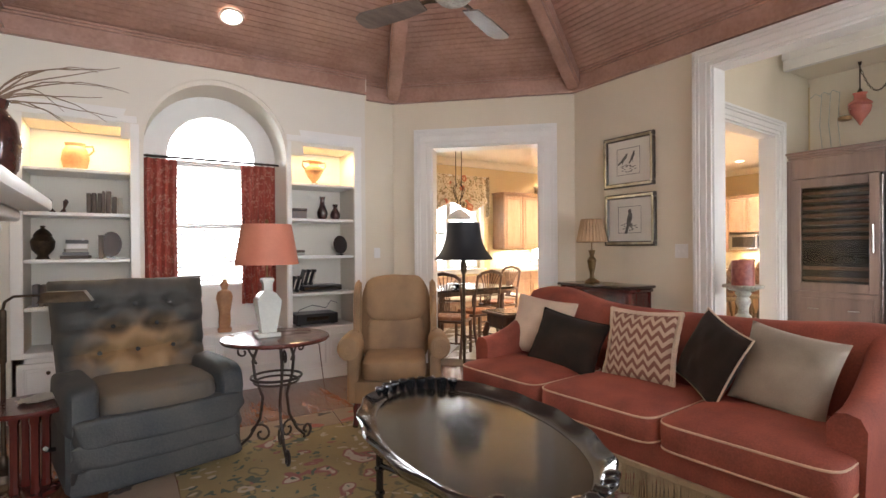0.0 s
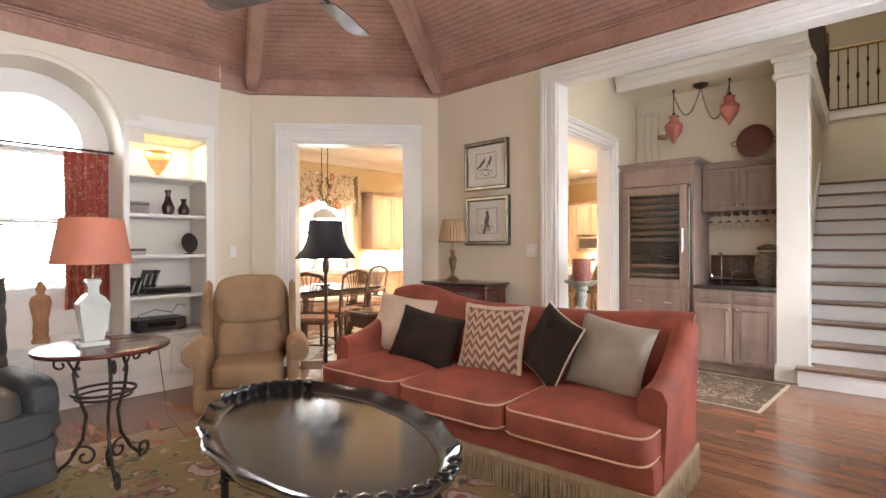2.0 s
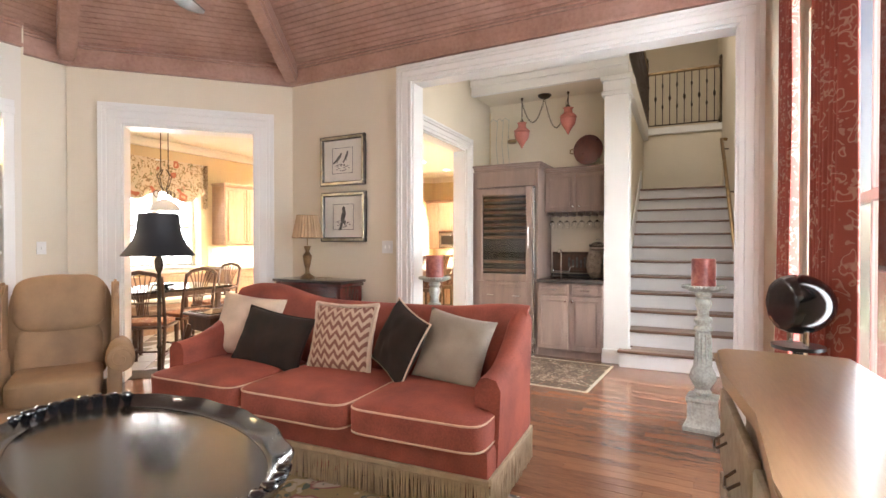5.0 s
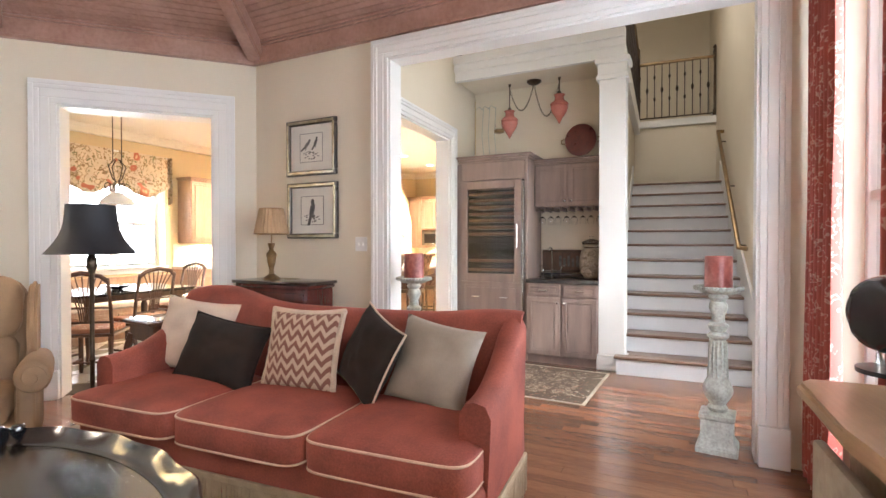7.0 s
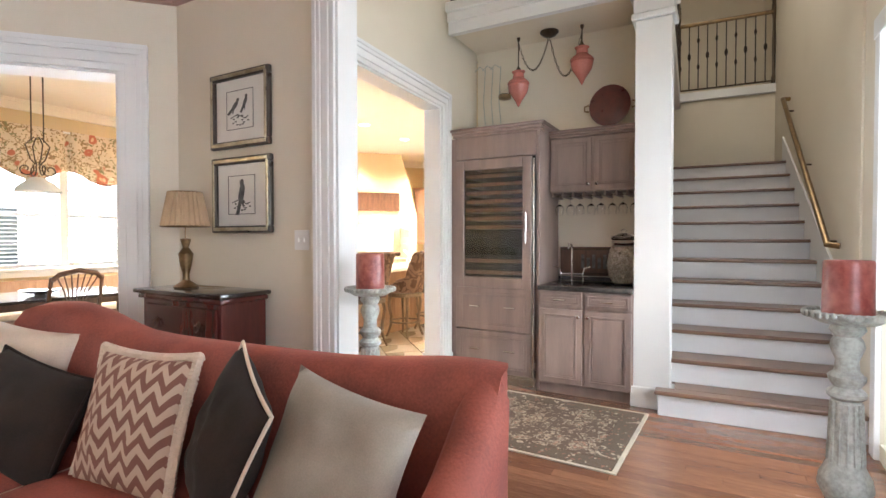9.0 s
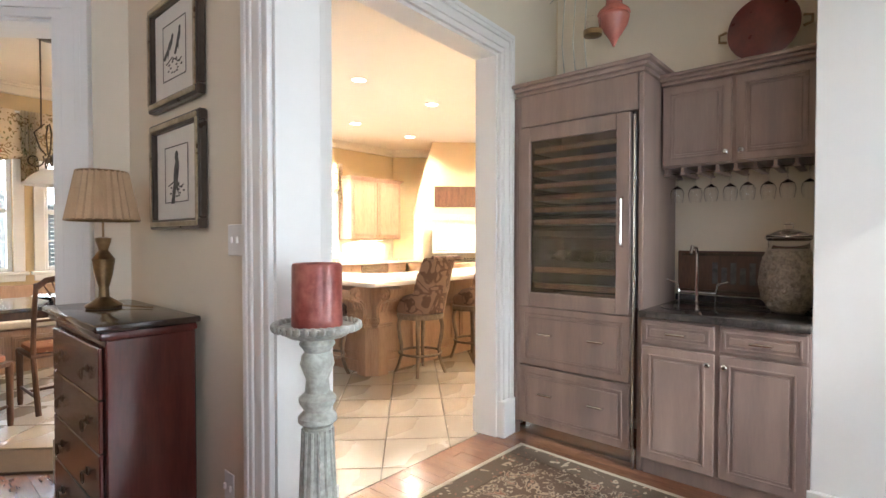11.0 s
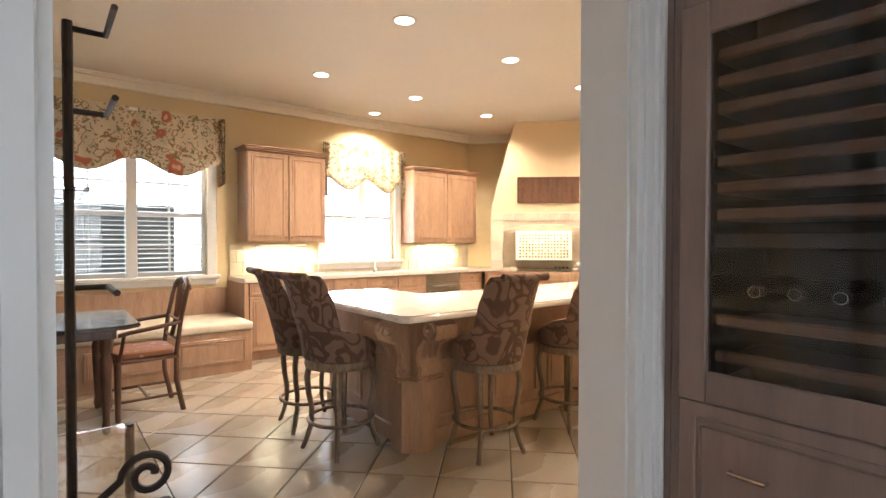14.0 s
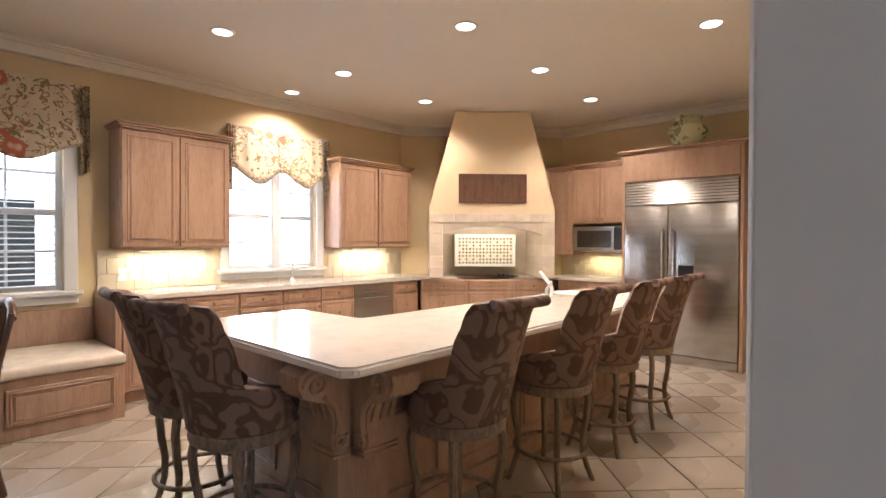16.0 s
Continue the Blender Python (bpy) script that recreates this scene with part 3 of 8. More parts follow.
# octagonal boarded ceiling
PERIM = [C2, C1, (0.25, 5.56), (0.25, -1.7), (5.12, -1.7)]
RZ = 3.17
bm = B()
apex = Vector(APEX)
for p, q in zip(PERIM, PERIM[1:] + PERIM[:1]):
    p3, q3 = Vector((*p, RZ)), Vector((*q, RZ))
    if (p, q) == (PERIM[2], PERIM[3]) or (p, q) == (PERIM[3], PERIM[4]):
        steps = 14
    else:
        h = ((p3 + q3) / 2 - apex).length
        steps = int(h / 0.068)
    nrm = (q3 - p3).cross(apex - p3).normalized()
    if nrm.z < 0:
        nrm = -nrm
    for i in range(steps):
        a0, a1 = i / steps, min((i + 0.9) / steps, 0.998)
        lo = [p3.lerp(apex, a0), q3.lerp(apex, a0), q3.lerp(apex, a1), p3.lerp(apex, a1)]
        prism(bm, lo, nrm * 0.02)
    prism(bm, [p3 + nrm * 0.012, q3 + nrm * 0.012, apex + nrm * 0.012], nrm * 0.06)
structure("ceiling", bm, "pinkwood")
# wooden frieze and crown
def crown(p, q, z, mat="pinkwood", h=0.17, d=0.05, name="crown_moulding"):
    bm = B()
    p, q = Vector((*p, 0)), Vector((*q, 0))
    L = (q - p).length
    m = Matrix.Translation(p) @ Matrix.Rotation(math.atan2(q.y - p.y, q.x - p.x), 4, "Z")
    for a, b, e in ((0, 0.03, d), (0.03, h - 0.04, 0.022), (h - 0.04, h - 0.02, d * 0.8), (h - 0.02, h, d * 1.2)):
        box(bm, 0, L, 0, e, z + a, z + b, 0.003, m=m)
    return structure(name, bm, mat)


crown((5.12, -0.22), C2, CEIL - 0.055, h=0.21)
crown(C2, C1, CEIL - 0.055, h=0.21)
crown(C1, (3.3, 5.60), CEIL - 0.055, h=0.21)
crown((3.28, 5.5), (0.25, 5.5), CEIL - 0.03, h=0.2)
crown((0.25, 5.5), (0.25, -1.6), CEIL)
for i, (p, q) in enumerate(((C1, None), (C2, None))):
    bm = B()
    a = Vector((*p, RZ - 0.03))
    d = apex + Vector((0, 0, -0.03)) - a
    flat = Vector((d.x, d.y, 0)).normalized()
    side = Vector((-flat.y, flat.x, 0))
    up = Vector((0, 0, 1))
    s = a + flat * 0.02
    prism(bm, [s + side * 0.075 - up * 0.10, s - side * 0.075 - up * 0.10, s - side * 0.075 + up * 0.09, s + side * 0.075 + up * 0.09], d * 0.97)
    prism(bm, [s + side * 0.055 - up * 0.135, s - side * 0.055 - up * 0.135, s - side * 0.055 - up * 0.104, s + side * 0.055 - up * 0.104], d * 0.97)
    structure("ceiling_beam", bm, "pinkwood")
# unseen shell, roof and upper wall, added over the boards to keep daylight out
bm = B()
box(bm, -0.1, 5.4, -1.8, 6.1, 4.3, 4.4)
structure("roof", bm, "trim")
bm = B()
box(bm, 0.0, 5.12, 5.62, 6.05, 3.6, 4.3)
structure("wall_upper", bm, "trim")

# floors
bm = B()
box(bm, 0, 13, -1.8, 9, -0.3, -0.02)
structure("floor_base", bm, "floor_gap")

# hall and bar
STAIR = Matrix.Translation((6.87, 1.2, 0)) @ Matrix.Rotation(radians(2.8), 4, "Z") @ Matrix.Translation((-6.87, -1.2, 0))
bm = B()
KP = pose(5.30, 2.928, 0, 0, 0, 3.5)
wall_run(bm, (5.30, 2.928), (7.046, 3.0348), 0.158, 0, HCEIL, [(0.205, 1.60, 0, 2.51)])
box(bm, 7.048, 7.7, 3.04, 3.2, 0, HCEIL)
structure("wall_hall_north", bm, "cream")
bm = B()
box(bm, 7.64, 7.8, 1.35, 3.0, 0, 3.22)
structure("wall_bar", bm, "cream")
bm = B()
box(bm, 7.07, 7.8, 1.345, 3.0, 3.22, 3.32)
structure("ceiling_bar", bm, "cream")
bm = B()
box(bm, 7.0, 7.062, 1.115, 3.0, 3.2, 3.46)
box(bm, 7.062, 12.4, 1.75, 3.0, 3.325, 3.46)
box(bm, 7.062, 9.0, 1.42, 1.75, 3.325, 3.46)
structure("upper_floor", bm, "trim")
bm = B()
box(bm, 6.93, 7.0, 1.1, 3.0, 3.38, 3.47, 0.008)
box(bm, 6.965, 6.998, 1.1, 3.0, 3.30, 3.38, 0.006)
structure("trim_balcony", bm, "trim")
bm = B()
box(bm, 7.2, 11.1, 1.203, 1.262, 0, 3.2)
structure("wall_stair_north", bm, "cream").matrix_basis = STAIR
bm = B()
box(bm, 7.19, 7.64, 1.29, 1.345, 0, 3.2)
structure("wall_bar_end", bm, "cream")
bm = B()
box(bm, 7.0, 7.19, 1.10, 1.36, 0, 2.98, 0.004)
box(bm, 6.98, 7.21, 1.08, 1.38, 0, 0.16, 0.006)
box(bm, 6.97, 7.22, 1.07, 1.39, 2.98, 3.03, 0.008)
box(bm, 6.985, 7.20, 1.085, 1.375, 3.03, 3.14, 0.006)
box(bm, 6.96, 7.23, 1.06, 1.40, 3.14, 3.198, 0.008)
structure("column", bm, "trim")
HS = -0.06
bm = B()
wall_run(bm, (5.42, HS), (7.2, HS), -0.2, 0, HCEIL, [(0.25, 1.25, 0.1, 2.5)])
structure("wall_hall_south", bm, "cream")
bm = B()
wall_run(bm, (7.12, HS), (12.6, HS), -0.2, 0, HCEIL)
structure("wall_stair_south", bm, "cream").matrix_basis = STAIR
window_unit("window_3", 5.67, 6.67, 0.1, 2.5, HS - 0.15, label="tall white hall side window")
bm = B()
for a, b in ((5.58, 5.67), (6.67, 6.78)):
    box(bm, a, b, HS, HS + 0.03, 0, 2.6, 0.004)
box(bm, 5.56, 6.8, HS, HS + 0.035, 2.5, 2.62, 0.005)
structure("trim_window_3", bm, "trim")
bm = B()
box(bm, 11.05, 11.25, HS, 1.42, 0, 3.30)
structure("wall_landing", bm, "cream").matrix_basis = STAIR
bm = B()
box(bm, 11.0, 11.3, HS, 1.42, 3.30, 3.42, 0.006)
box(bm, 11.25, 12.4, HS, 1.42, 3.30, 3.41)
structure("upper_floor", bm, "trim").matrix_basis = STAIR
bm = B()
box(bm, 12.4, 12.6, HS - 0.2, 3.2, 3.3, HCEIL)
box(bm, 7.7, 12.6, 3.0, 3.2, KCEIL + 0.15, HCEIL)
structure("wall_upper_hall", bm, "cream")
bm = B()
box(bm, 5.1, 12.6, -0.3, 3.2, HCEIL, HCEIL + 0.1)
structure("ceiling_hall", bm, "kceil")

# stairs
RISE, RUN, SX = 0.1855, 0.283, 6.87
st = thing("staircase", STAIR, "straight staircase with white risers and dark wood treads", "staircase")
for i in range(12):
    x = SX + RUN * i
    y0, y1 = (HS, 1.42) if i == 0 else (HS, 1.2)
    z = RISE * (i + 1)
    if i == 0:
        bx("riser", "riser", st, x, x + 0.02, HS, 1.17, 0, z - 0.03, bevel=0.002)
        bx("riser", "riser", st, x + 0.02, x + 0.10, 1.155, 1.17, 0, z - 0.03, bevel=0.002)
        bx("tread", "tread", st, x - 0.03, x + 0.095, HS, 1.19, z - 0.03, z, bevel=0.008)
        bx("tread", "tread", st, x + 0.0955, x + RUN, HS, 1.06, z - 0.03, z, bevel=0)
    else:
        bx("riser", "riser", st, x, x + 0.02, HS, 1.2, z - RISE, z - 0.03, bevel=0.002)
        bx("tread", "tread", st, x - 0.03, x + (RUN if i < 11 else 1.1), HS, 1.2, z - 0.03, z, bevel=0.008)
bm = B()
prism(bm, [(SX + 0.25, HS + 0.002, 0.2), (SX + 0.25, HS + 0.002, 0.75), (SX + 12 * RUN, HS + 0.002, 12 * RISE + 0.33), (SX + 12 * RUN, HS + 0.002, 11 * RISE)], (0, 0.02, 0))
structure("stair_skirting", bm, "trim").matrix_basis = STAIR
bm = B()
prism(bm, [(SX + 0.25, 1.198, 0.2), (SX + 0.25, 1.198, 0.75), (SX + 12 * RUN, 1.198, 12 * RISE + 0.33), (SX + 12 * RUN, 1.198, 11 * RISE)], (0, -0.02, 0))
structure("stair_skirting", bm, "trim").matrix_basis = STAIR
bm = B()
box(bm, SX + 12 * RUN, 11.05, HS, 1.2, 12 * RISE - 0.2, 12 * RISE + 0.1 - 0.1)
box(bm, 11.03, 11.048, HS, 1.2, 12 * RISE + 0.002, 12 * RISE + 0.1, 0.003)
structure("baseboard_landing", bm, "trim").matrix_basis = STAIR

# kitchen shell
bm = B()
wall_run(bm, (3.6, 8.38), (11.0, 8.38), 0.2, 0, KCEIL + 0.15, [(0.70, 1.62, 0.93, 2.35), (1.9, 3.38, 0.93, 2.35), (4.82, 5.92, 1.06, 2.35)])
structure("wall_kitchen_north", bm, "gold")
bm = B()
box(bm, 3.4, 3.6, 5.8, 8.58, 0, KCEIL + 0.15)
wall_run(bm, (10.95, 8.38), (12.62, 6.71), 0.2, 0, KCEIL + 0.15)
box(bm, 12.62, 12.82, 3.0, 6.8, 0, KCEIL + 0.15)
box(bm, 7.8, 12.8, 3.0, 3.2, 0, KCEIL + 0.15)
structure("wall_kitchen", bm, "gold")
bm = B()
prism(bm, [(3.4, 5.86, KCEIL), (3.84, 5.77, KCEIL), (5.34, 4.35, KCEIL), (5.42, 3.2, KCEIL), (12.8, 3.2, KCEIL), (12.8, 8.5, KCEIL), (3.4, 8.5, KCEIL)], (0, 0, 0.12))
structure("ceiling_kitchen", bm, "kceil")
crown((11.0, 8.38), (3.6, 8.38), KCEIL - 0.13, "kceil", 0.13, 0.06)
crown((12.62, 6.71), (10.95, 8.38), KCEIL - 0.13, "kceil", 0.13, 0.06)
crown((12.62, 3.2), (12.62, 6.71), KCEIL - 0.13, "kceil", 0.13, 0.06)


def casing(name, m, w0, w1, top, wid=0.135, deep=0.045, floor=0.0, plinth=True, mat="trim"):
    """Door casing in the x-z plane of m, standing proud towards -y, in stepped mouldings."""
    bm = B()
    steps = ((0.0, 0.25, 0.55), (0.25, 0.62, 0.72), (0.62, 0.8, 0.9), (0.8, 1.0, 1.0))
    for a, b, d in steps:
        for s, w in ((-1, w0), (1, w1)):
            xa, xb = sorted((w + s * wid * a, w + s * wid * b))
            z1 = top + wid * a
            box(bm, xa, xb, -deep * d, -0.002, floor, z1 if a else top, 0.003, m=m)
        box(bm, w0 - wid * b + (wid * b - wid * a if False else 0), w1 + wid * b, -deep * d, -0.002, top + wid * a, top + wid * b, 0.003, m=m)
    if plinth:
        for s, w in ((-1, w0), (1, w1)):
            xa, xb = sorted((w - s * 0.004, w + s * (wid + 0.008)))
            box(bm, xa, xb, -deep - 0.012, -0.002, floor, floor + 0.24, 0.004, m=m)
    return structure(name, bm, mat)


def lining(name, m, w0, w1, top, t):
    bm = B()
    box(bm, w0, w0 + 0.018, 0.0, t, 0, top, m=m)
    box(bm, w1 - 0.018, w1, 0.0, t, 0, top, m=m)
    box(bm, w0 + 0.018, w1 - 0.018, 0.0, t, top - 0.018, top, m=m)
    return structure(name, bm, "trim")


EM = pose(5.12, 0, 0, 0, 0, -90)   # local x runs towards -y, local y towards +x
casing("trim_opening_1", EM, -2.72, -0.14, 2.815, 0.148)
lining("door_1", pose(5.118, 0, 0, 0, 0, -90), -2.722, -0.138, 2.817, 0.168)
casing("trim_opening_1", pose(5.292, 0, 0, 0, 0, 90), 0.14, 2.72, 2.815, 0.085)
# dark brown strip in the gap between the two casings
bm = B()
box(bm, 5.327, 5.361, 2.905, 2.927, 0, 2.66, 0.003)
structure("trim_strip", bm, "walnut")
DN = DM @ pose(DL, 0, 0, 0, 0, 180)     # faces the living room
casing("trim_door_2", DM @ Matrix.Diagonal((1, -1, 1, 1)), DA + 0.135, DB - 0.135, 2.475, 0.19)
lining("door_2", DM @ Matrix.Diagonal((1, -1, 1, 1)), DA + 0.132, DB - 0.132, 2.477, 0.24)
KM = KP
casing("trim_door_3", KM, 0.208, 1.597, 2.51, 0.145, 0.05)
lining("door_3", KP @ pose(0, -0.002, 0), 0.206, 1.599, 2.512, 0.162)
casing("trim_door_3", KP @ pose(0, 0.158, 0, 0, 0, 180), -1.597, -0.208, 2.51, 0.06, 0.02)
# baseboards
bm = B()
box(bm, 5.095, 5.118, 2.9, 4.15, 0, 0.17, 0.005)
box(bm, 0.2, 0.272, 2.2, 5.5, 0, 0.17, 0.005)
box(bm, 6.96, 7.02, 2.975, 2.998, 0, 0.17, 0.005)
structure("baseboard", bm, "trim")
bm = B()
box(bm, -60, 70, -60, 70, -0.6, -0.5)
structure("ground", bm, "ground")
bm = B()
box(bm, -12, 24, 15.0, 15.1, -0.5, 9)
structure("backdrop", bm, "sky_glow")
bm = B()
box(bm, -8, 20, -9.1, -9.0, -0.5, 9)
structure("backdrop", bm, "sky_glow")
bm = B()
for i in range(14):
    z = -0.5 + i * 0.19
    prism(bm, [(4.6, 13.0, z), (4.6, 13.03, z + 0.188), (4.6, 13.2, z + 0.188), (4.6, 13.2, z)], (2.9, 0, 0))
box(bm, 4.6, 7.5, 13.2, 14.4, -0.5, 2.15)
structure("backdrop_house", bm, "siding")
bm = B()
prism(bm, [(4.4, 12.8, 2.15), (4.4, 13.8, 2.75), (4.4, 14.6, 2.15)], (3.3, 0, 0))
structure("backdrop_roof", bm, "roofing")

# ---- living room ----
# built-in shelves and window seat
def cupboard_front(parent, x0, x1, z0, z1, y, mat, knob=None, bell=0.03):
    """A raised-panel door facing -y at y."""
    d = bx("door" if z1 - z0 > 0.3 else "drawer", mat, parent, x0 + 0.003, x1 - 0.003, y - 0.02, y, z0 + 0.003, z1 - 0.003, bevel=0.004)
    w = 0.055 if z1 - z0 > 0.3 else 0.035
    bm = B()
    a0, a1, c0, c1 = x0 + w, x1 - w, z0 + w, z1 - w
    # raised frame lip and bevelled field
    t = 0.012
    box(bm, a0 - t, a0, y - 0.027, y - 0.02, c0 - t, c1 + t, 0.003)
    box(bm, a1, a1 + t, y - 0.027, y - 0.02, c0 - t, c1 + t, 0.003)
    box(bm, a0, a1, y - 0.027, y - 0.02, c1, c1 + t, 0.003)
    box(bm, a0, a1, y - 0.027, y - 0.02, c0 - t, c0, 0.003)
    part("panel_moulding", bm, mat, d)
    bm = B()
    box(bm, a0 + 0.012, a1 - 0.012, y - 0.026, y - 0.0195, c0 + 0.012, c1 - 0.012, 0.006)
    part("panel", bm, mat, d)
    if knob:
        for kx, kz, style in knob:
            bm = B()
            if style == "bar":
                tube(bm, [(kx - 0.045, y - 0.022, kz), (kx - 0.045, y - 0.045, kz), (kx + 0.045, y - 0.045, kz), (kx + 0.045, y - 0.022, kz)], 0.007, 8)
                part("handle", bm, "chrome", d, "slim chrome bar handle")
            else:
                lathe(bm, [(0.005, 0), (0.006, 0.012), (0.014, 0.018), (0.015, 0.026), (0.008, 0.031)], 12, Matrix.Translation((kx, y - 0.02, kz)) @ Matrix.Rotation(math.pi / 2, 4, "X"))
                part("knob", bm, style, d, "small round knob")
    return d


def shelf_unit(a, b, name_label):
    u = thing("bookcase", pose(0, 0, 0), name_label, "bookcase")
    bx("base_cabinet", "trim", u, a - 0.08, b + 0.08, AY + 0.0, 6.0, 0.0, 0.50, bevel=0.005)
    bx("base_top", "trim", u, a - 0.08, b + 0.08, AY - 0.03, 5.92, 0.503, 0.54, bevel=0.006)
    bx("baseboard_strip", "trim", u, a - 0.08, b + 0.08, AY - 0.02, AY - 0.002, 0.0, 0.12)
    mid = (a + b) / 2
    for p, q in ((a - 0.05, mid), (mid, b + 0.05)):
        cupboard_front(u, p, q, 0.16, 0.46, AY - 0.003, "trim", [((p + q) / 2, 0.38, "bronze")])
    for z in (0.89, 1.27, 1.65, 2.01):
        bx("shelf", "trim", u, a + 0.001, b - 0.001, AY + 0.01, AY + 0.42, z - 0.03, z, bevel=0.004)
    bx("back_panel", "white_wall", u, a, b, AY + 0.405, AY + 0.418, 0.541, 2.37, bevel=0)
    return u


shelf_unit(*NL, "white built-in bookcase with four shelves, crowded with books and pots")
shelf_unit(*NR, "white built-in bookcase with four shelves beside the doorway wall")
seat = thing("window_bench", pose(0, 0, 0), "white built-in bench below the arched window", "bench")
bx("front", "trim", seat, 1.195, 2.395, AY - 0.0, 5.95, 0.0, 0.52, bevel=0.004)
bx("top", "trim", seat, 1.195, 2.395, AY - 0.03, 5.95, 0.523, 0.56, bevel=0.006)
for p, q in ((1.21, 1.80), (1.80, 2.385)):
    cupboard_front(seat, p, q, 0.2, 0.46, AY - 0.001, "trim", [((p + q) / 2, 0.33, "bronze")])
for (a, b) in (NL, NR):
    lamp("niche_lamp", "AREA", pose((a + b) / 2, AY + 0.1, 2.365), 9.0, (1, 0.72, 0.34), 0.5, 0.06)

RNG = random.Random(3)


def curtain(x0, x1, z0, z1, y, mat, label, m=None, folds=5, depth=0.035, group=""):
    """Hanging cloth with soft folds; local x across."""
    t = thing("curtain", m or pose(0, 0, 0), label, "curtain", group)
    bm = B()
    nx, nz = folds * 10, 12
    ph = RNG.random() * 6
    grid = []
    for side in (0, 1):
        rows = []
        for k in range(nz + 1):
            f = k / nz
            z = z0 + (z1 - z0) * f
            row = []
            for i in range(nx + 1):
                u = i / nx
                amp = depth * (1.05 - 0.5 * f)
                yy = y + amp * math.sin(u * folds * 2 * math.pi + ph + 0.5 * math.sin(f * 3)) + 0.01 * noise.noise(Vector((u * 4, f * 3, ph)))
                xx = x0 + (x1 - x0) * (u + 0.012 * math.sin(f * 5 + u * 8))
                row.append(bm.verts.new((xx, yy + side * 0.004, z)))
            rows.append(row)
        grid.append(rows)
    for rows in grid:
        for a, b in zip(rows, rows[1:]):
            for i in range(nx):
                bm.faces.new((a[i], a[i + 1], b[i + 1], b[i]))
    for i in range(nx):
        for k in (0, nz):
            bm.faces.new((grid[0][k][i], grid[0][k][i + 1], grid[1][k][i + 1], grid[1][k][i]))
    for k in range(nz):
        for i in (0, nx):
            bm.faces.new((grid[0][k][i], grid[0][k + 1][i], grid[1][k + 1][i], grid[1][k][i]))
    part("cloth", bm, mat, t, angle=80)
    return t


curtain(1.22, 1.49, 0.80, 2.18, 5.74, "drape", "short rust-red damask curtain hanging on a rod in the arched window", folds=4, group="curtains of the arched window")
curtain(2.05, 2.38, 0.80, 2.18, 5.74, "drape", "short rust-red damask curtain hanging on a rod in the arched window", folds=5, group="curtains of the arched window")
rod = thing("curtain_rod", pose(1.215, 5.74, 2.20), "thin dark iron curtain rod across the arched window", "curtain rod")
bm = B()
tube(bm, [(0, 0, 0), (1.205, 0, 0)], 0.011)
part("rod", bm, "iron", rod)
for i in range(9):
    bm = B()
    x = (0.03 + i * 0.06) if i < 4 else (0.90 + (i - 4) * 0.065)
    tube(bm, [(x, 0.018 * math.cos(a * math.pi / 4), 0.018 * math.sin(a * math.pi / 4)) for a in range(8)], 0.0025, 5, closed=True)
    part("ring", bm, "iron", rod)

# damask curtains of the side window
curtain(4.50, 5.04, 0.03, 2.98, -0.10, "drape", "full-length rust-red damask curtain beside the tall side window", folds=7, group="curtains of the side window")
curtain(3.25, 3.82, 0.03, 2.98, -0.10, "drape", "full-length rust-red damask curtain beside the tall side window", folds=8, group="curtains of the side window")
rod = thing("curtain_rod", pose(3.1, -0.10, 3.0), "dark iron curtain rod above the side window", "curtain rod")
bm = B()
tube(bm, [(0, 0, 0), (1.95, 0, 0)], 0.016)
part("rod", bm, "iron", rod)
for x in (0.0, 1.95):
    turned("finial", "iron", rod, [(0.008, -0.03), (0.028, -0.015), (0.034, 0), (0.028, 0.015), (0.008, 0.03)], (x, 0, 0), 12)


def pot(name, m, prof, mat, label, cat, handles=0, hmat=None, hr=0.05):
    t = thing(name, m, label, cat)
    body = turned("body", mat, t, prof, seg=24)
    zt = prof[-1][1]
    for s in range(handles):
        bm = B()
        sg = -1 if s else 1
        r = max(p[0] for p in prof)
        tube(bm, [(sg * r * 0.5, 0, zt * 0.92), (sg * (r + hr * 0.5), 0, zt * 0.95), (sg * (r + hr * 0.6), 0, zt * 0.78), (sg * r * 0.93, 0, zt * 0.62)], 0.009, 6)
        part("handle", bm, hmat or mat, t)
    return t


pot("pitcher", pose(0.72, 5.72, 2.01, 0, 0, 0), [(0.06, 0), (0.085, 0.03), (0.10, 0.10), (0.09, 0.17), (0.065, 0.21), (0.075, 0.235)], "terra", "ochre earthenware pitcher on the lit top shelf", "pitcher", 1)
pot("urn", pose(2.78, 5.70, 2.01), [(0.055, 0), (0.05, 0.015), (0.02, 0.04), (0.06, 0.09), (0.095, 0.16), (0.09, 0.19), (0.05, 0.215), (0.045, 0.235), (0.075, 0.26), (0.07, 0.268)], "terra", "painted two-handled amphora urn on the lit top shelf", "urn", 2, "brass")
pot("vase", pose(2.86, 5.68, 1.65), [(0.035, 0), (0.05, 0.03), (0.058, 0.08), (0.03, 0.15), (0.02, 0.20), (0.032, 0.245)], "dark_pot", "dark slim-necked pottery vase on a bookcase shelf", "vase")
pot("vase", pose(3.01, 5.70, 1.65), [(0.035, 0), (0.055, 0.04), (0.05, 0.08), (0.02, 0.13), (0.03, 0.17)], "dark_pot", "small red-brown pottery vase on a bookcase shelf", "vase")
bxs = thing("box", pose(2.60, 5.72, 1.65), "small dark carved wooden box on a shelf", "box")
bx("body", "walnut", bxs, -0.09, 0.09, -0.05, 0.05, 0, 0.09)
bx("lid", "walnut", bxs, -0.095, 0.095, -0.055, 0.055, 0.092, 0.115)
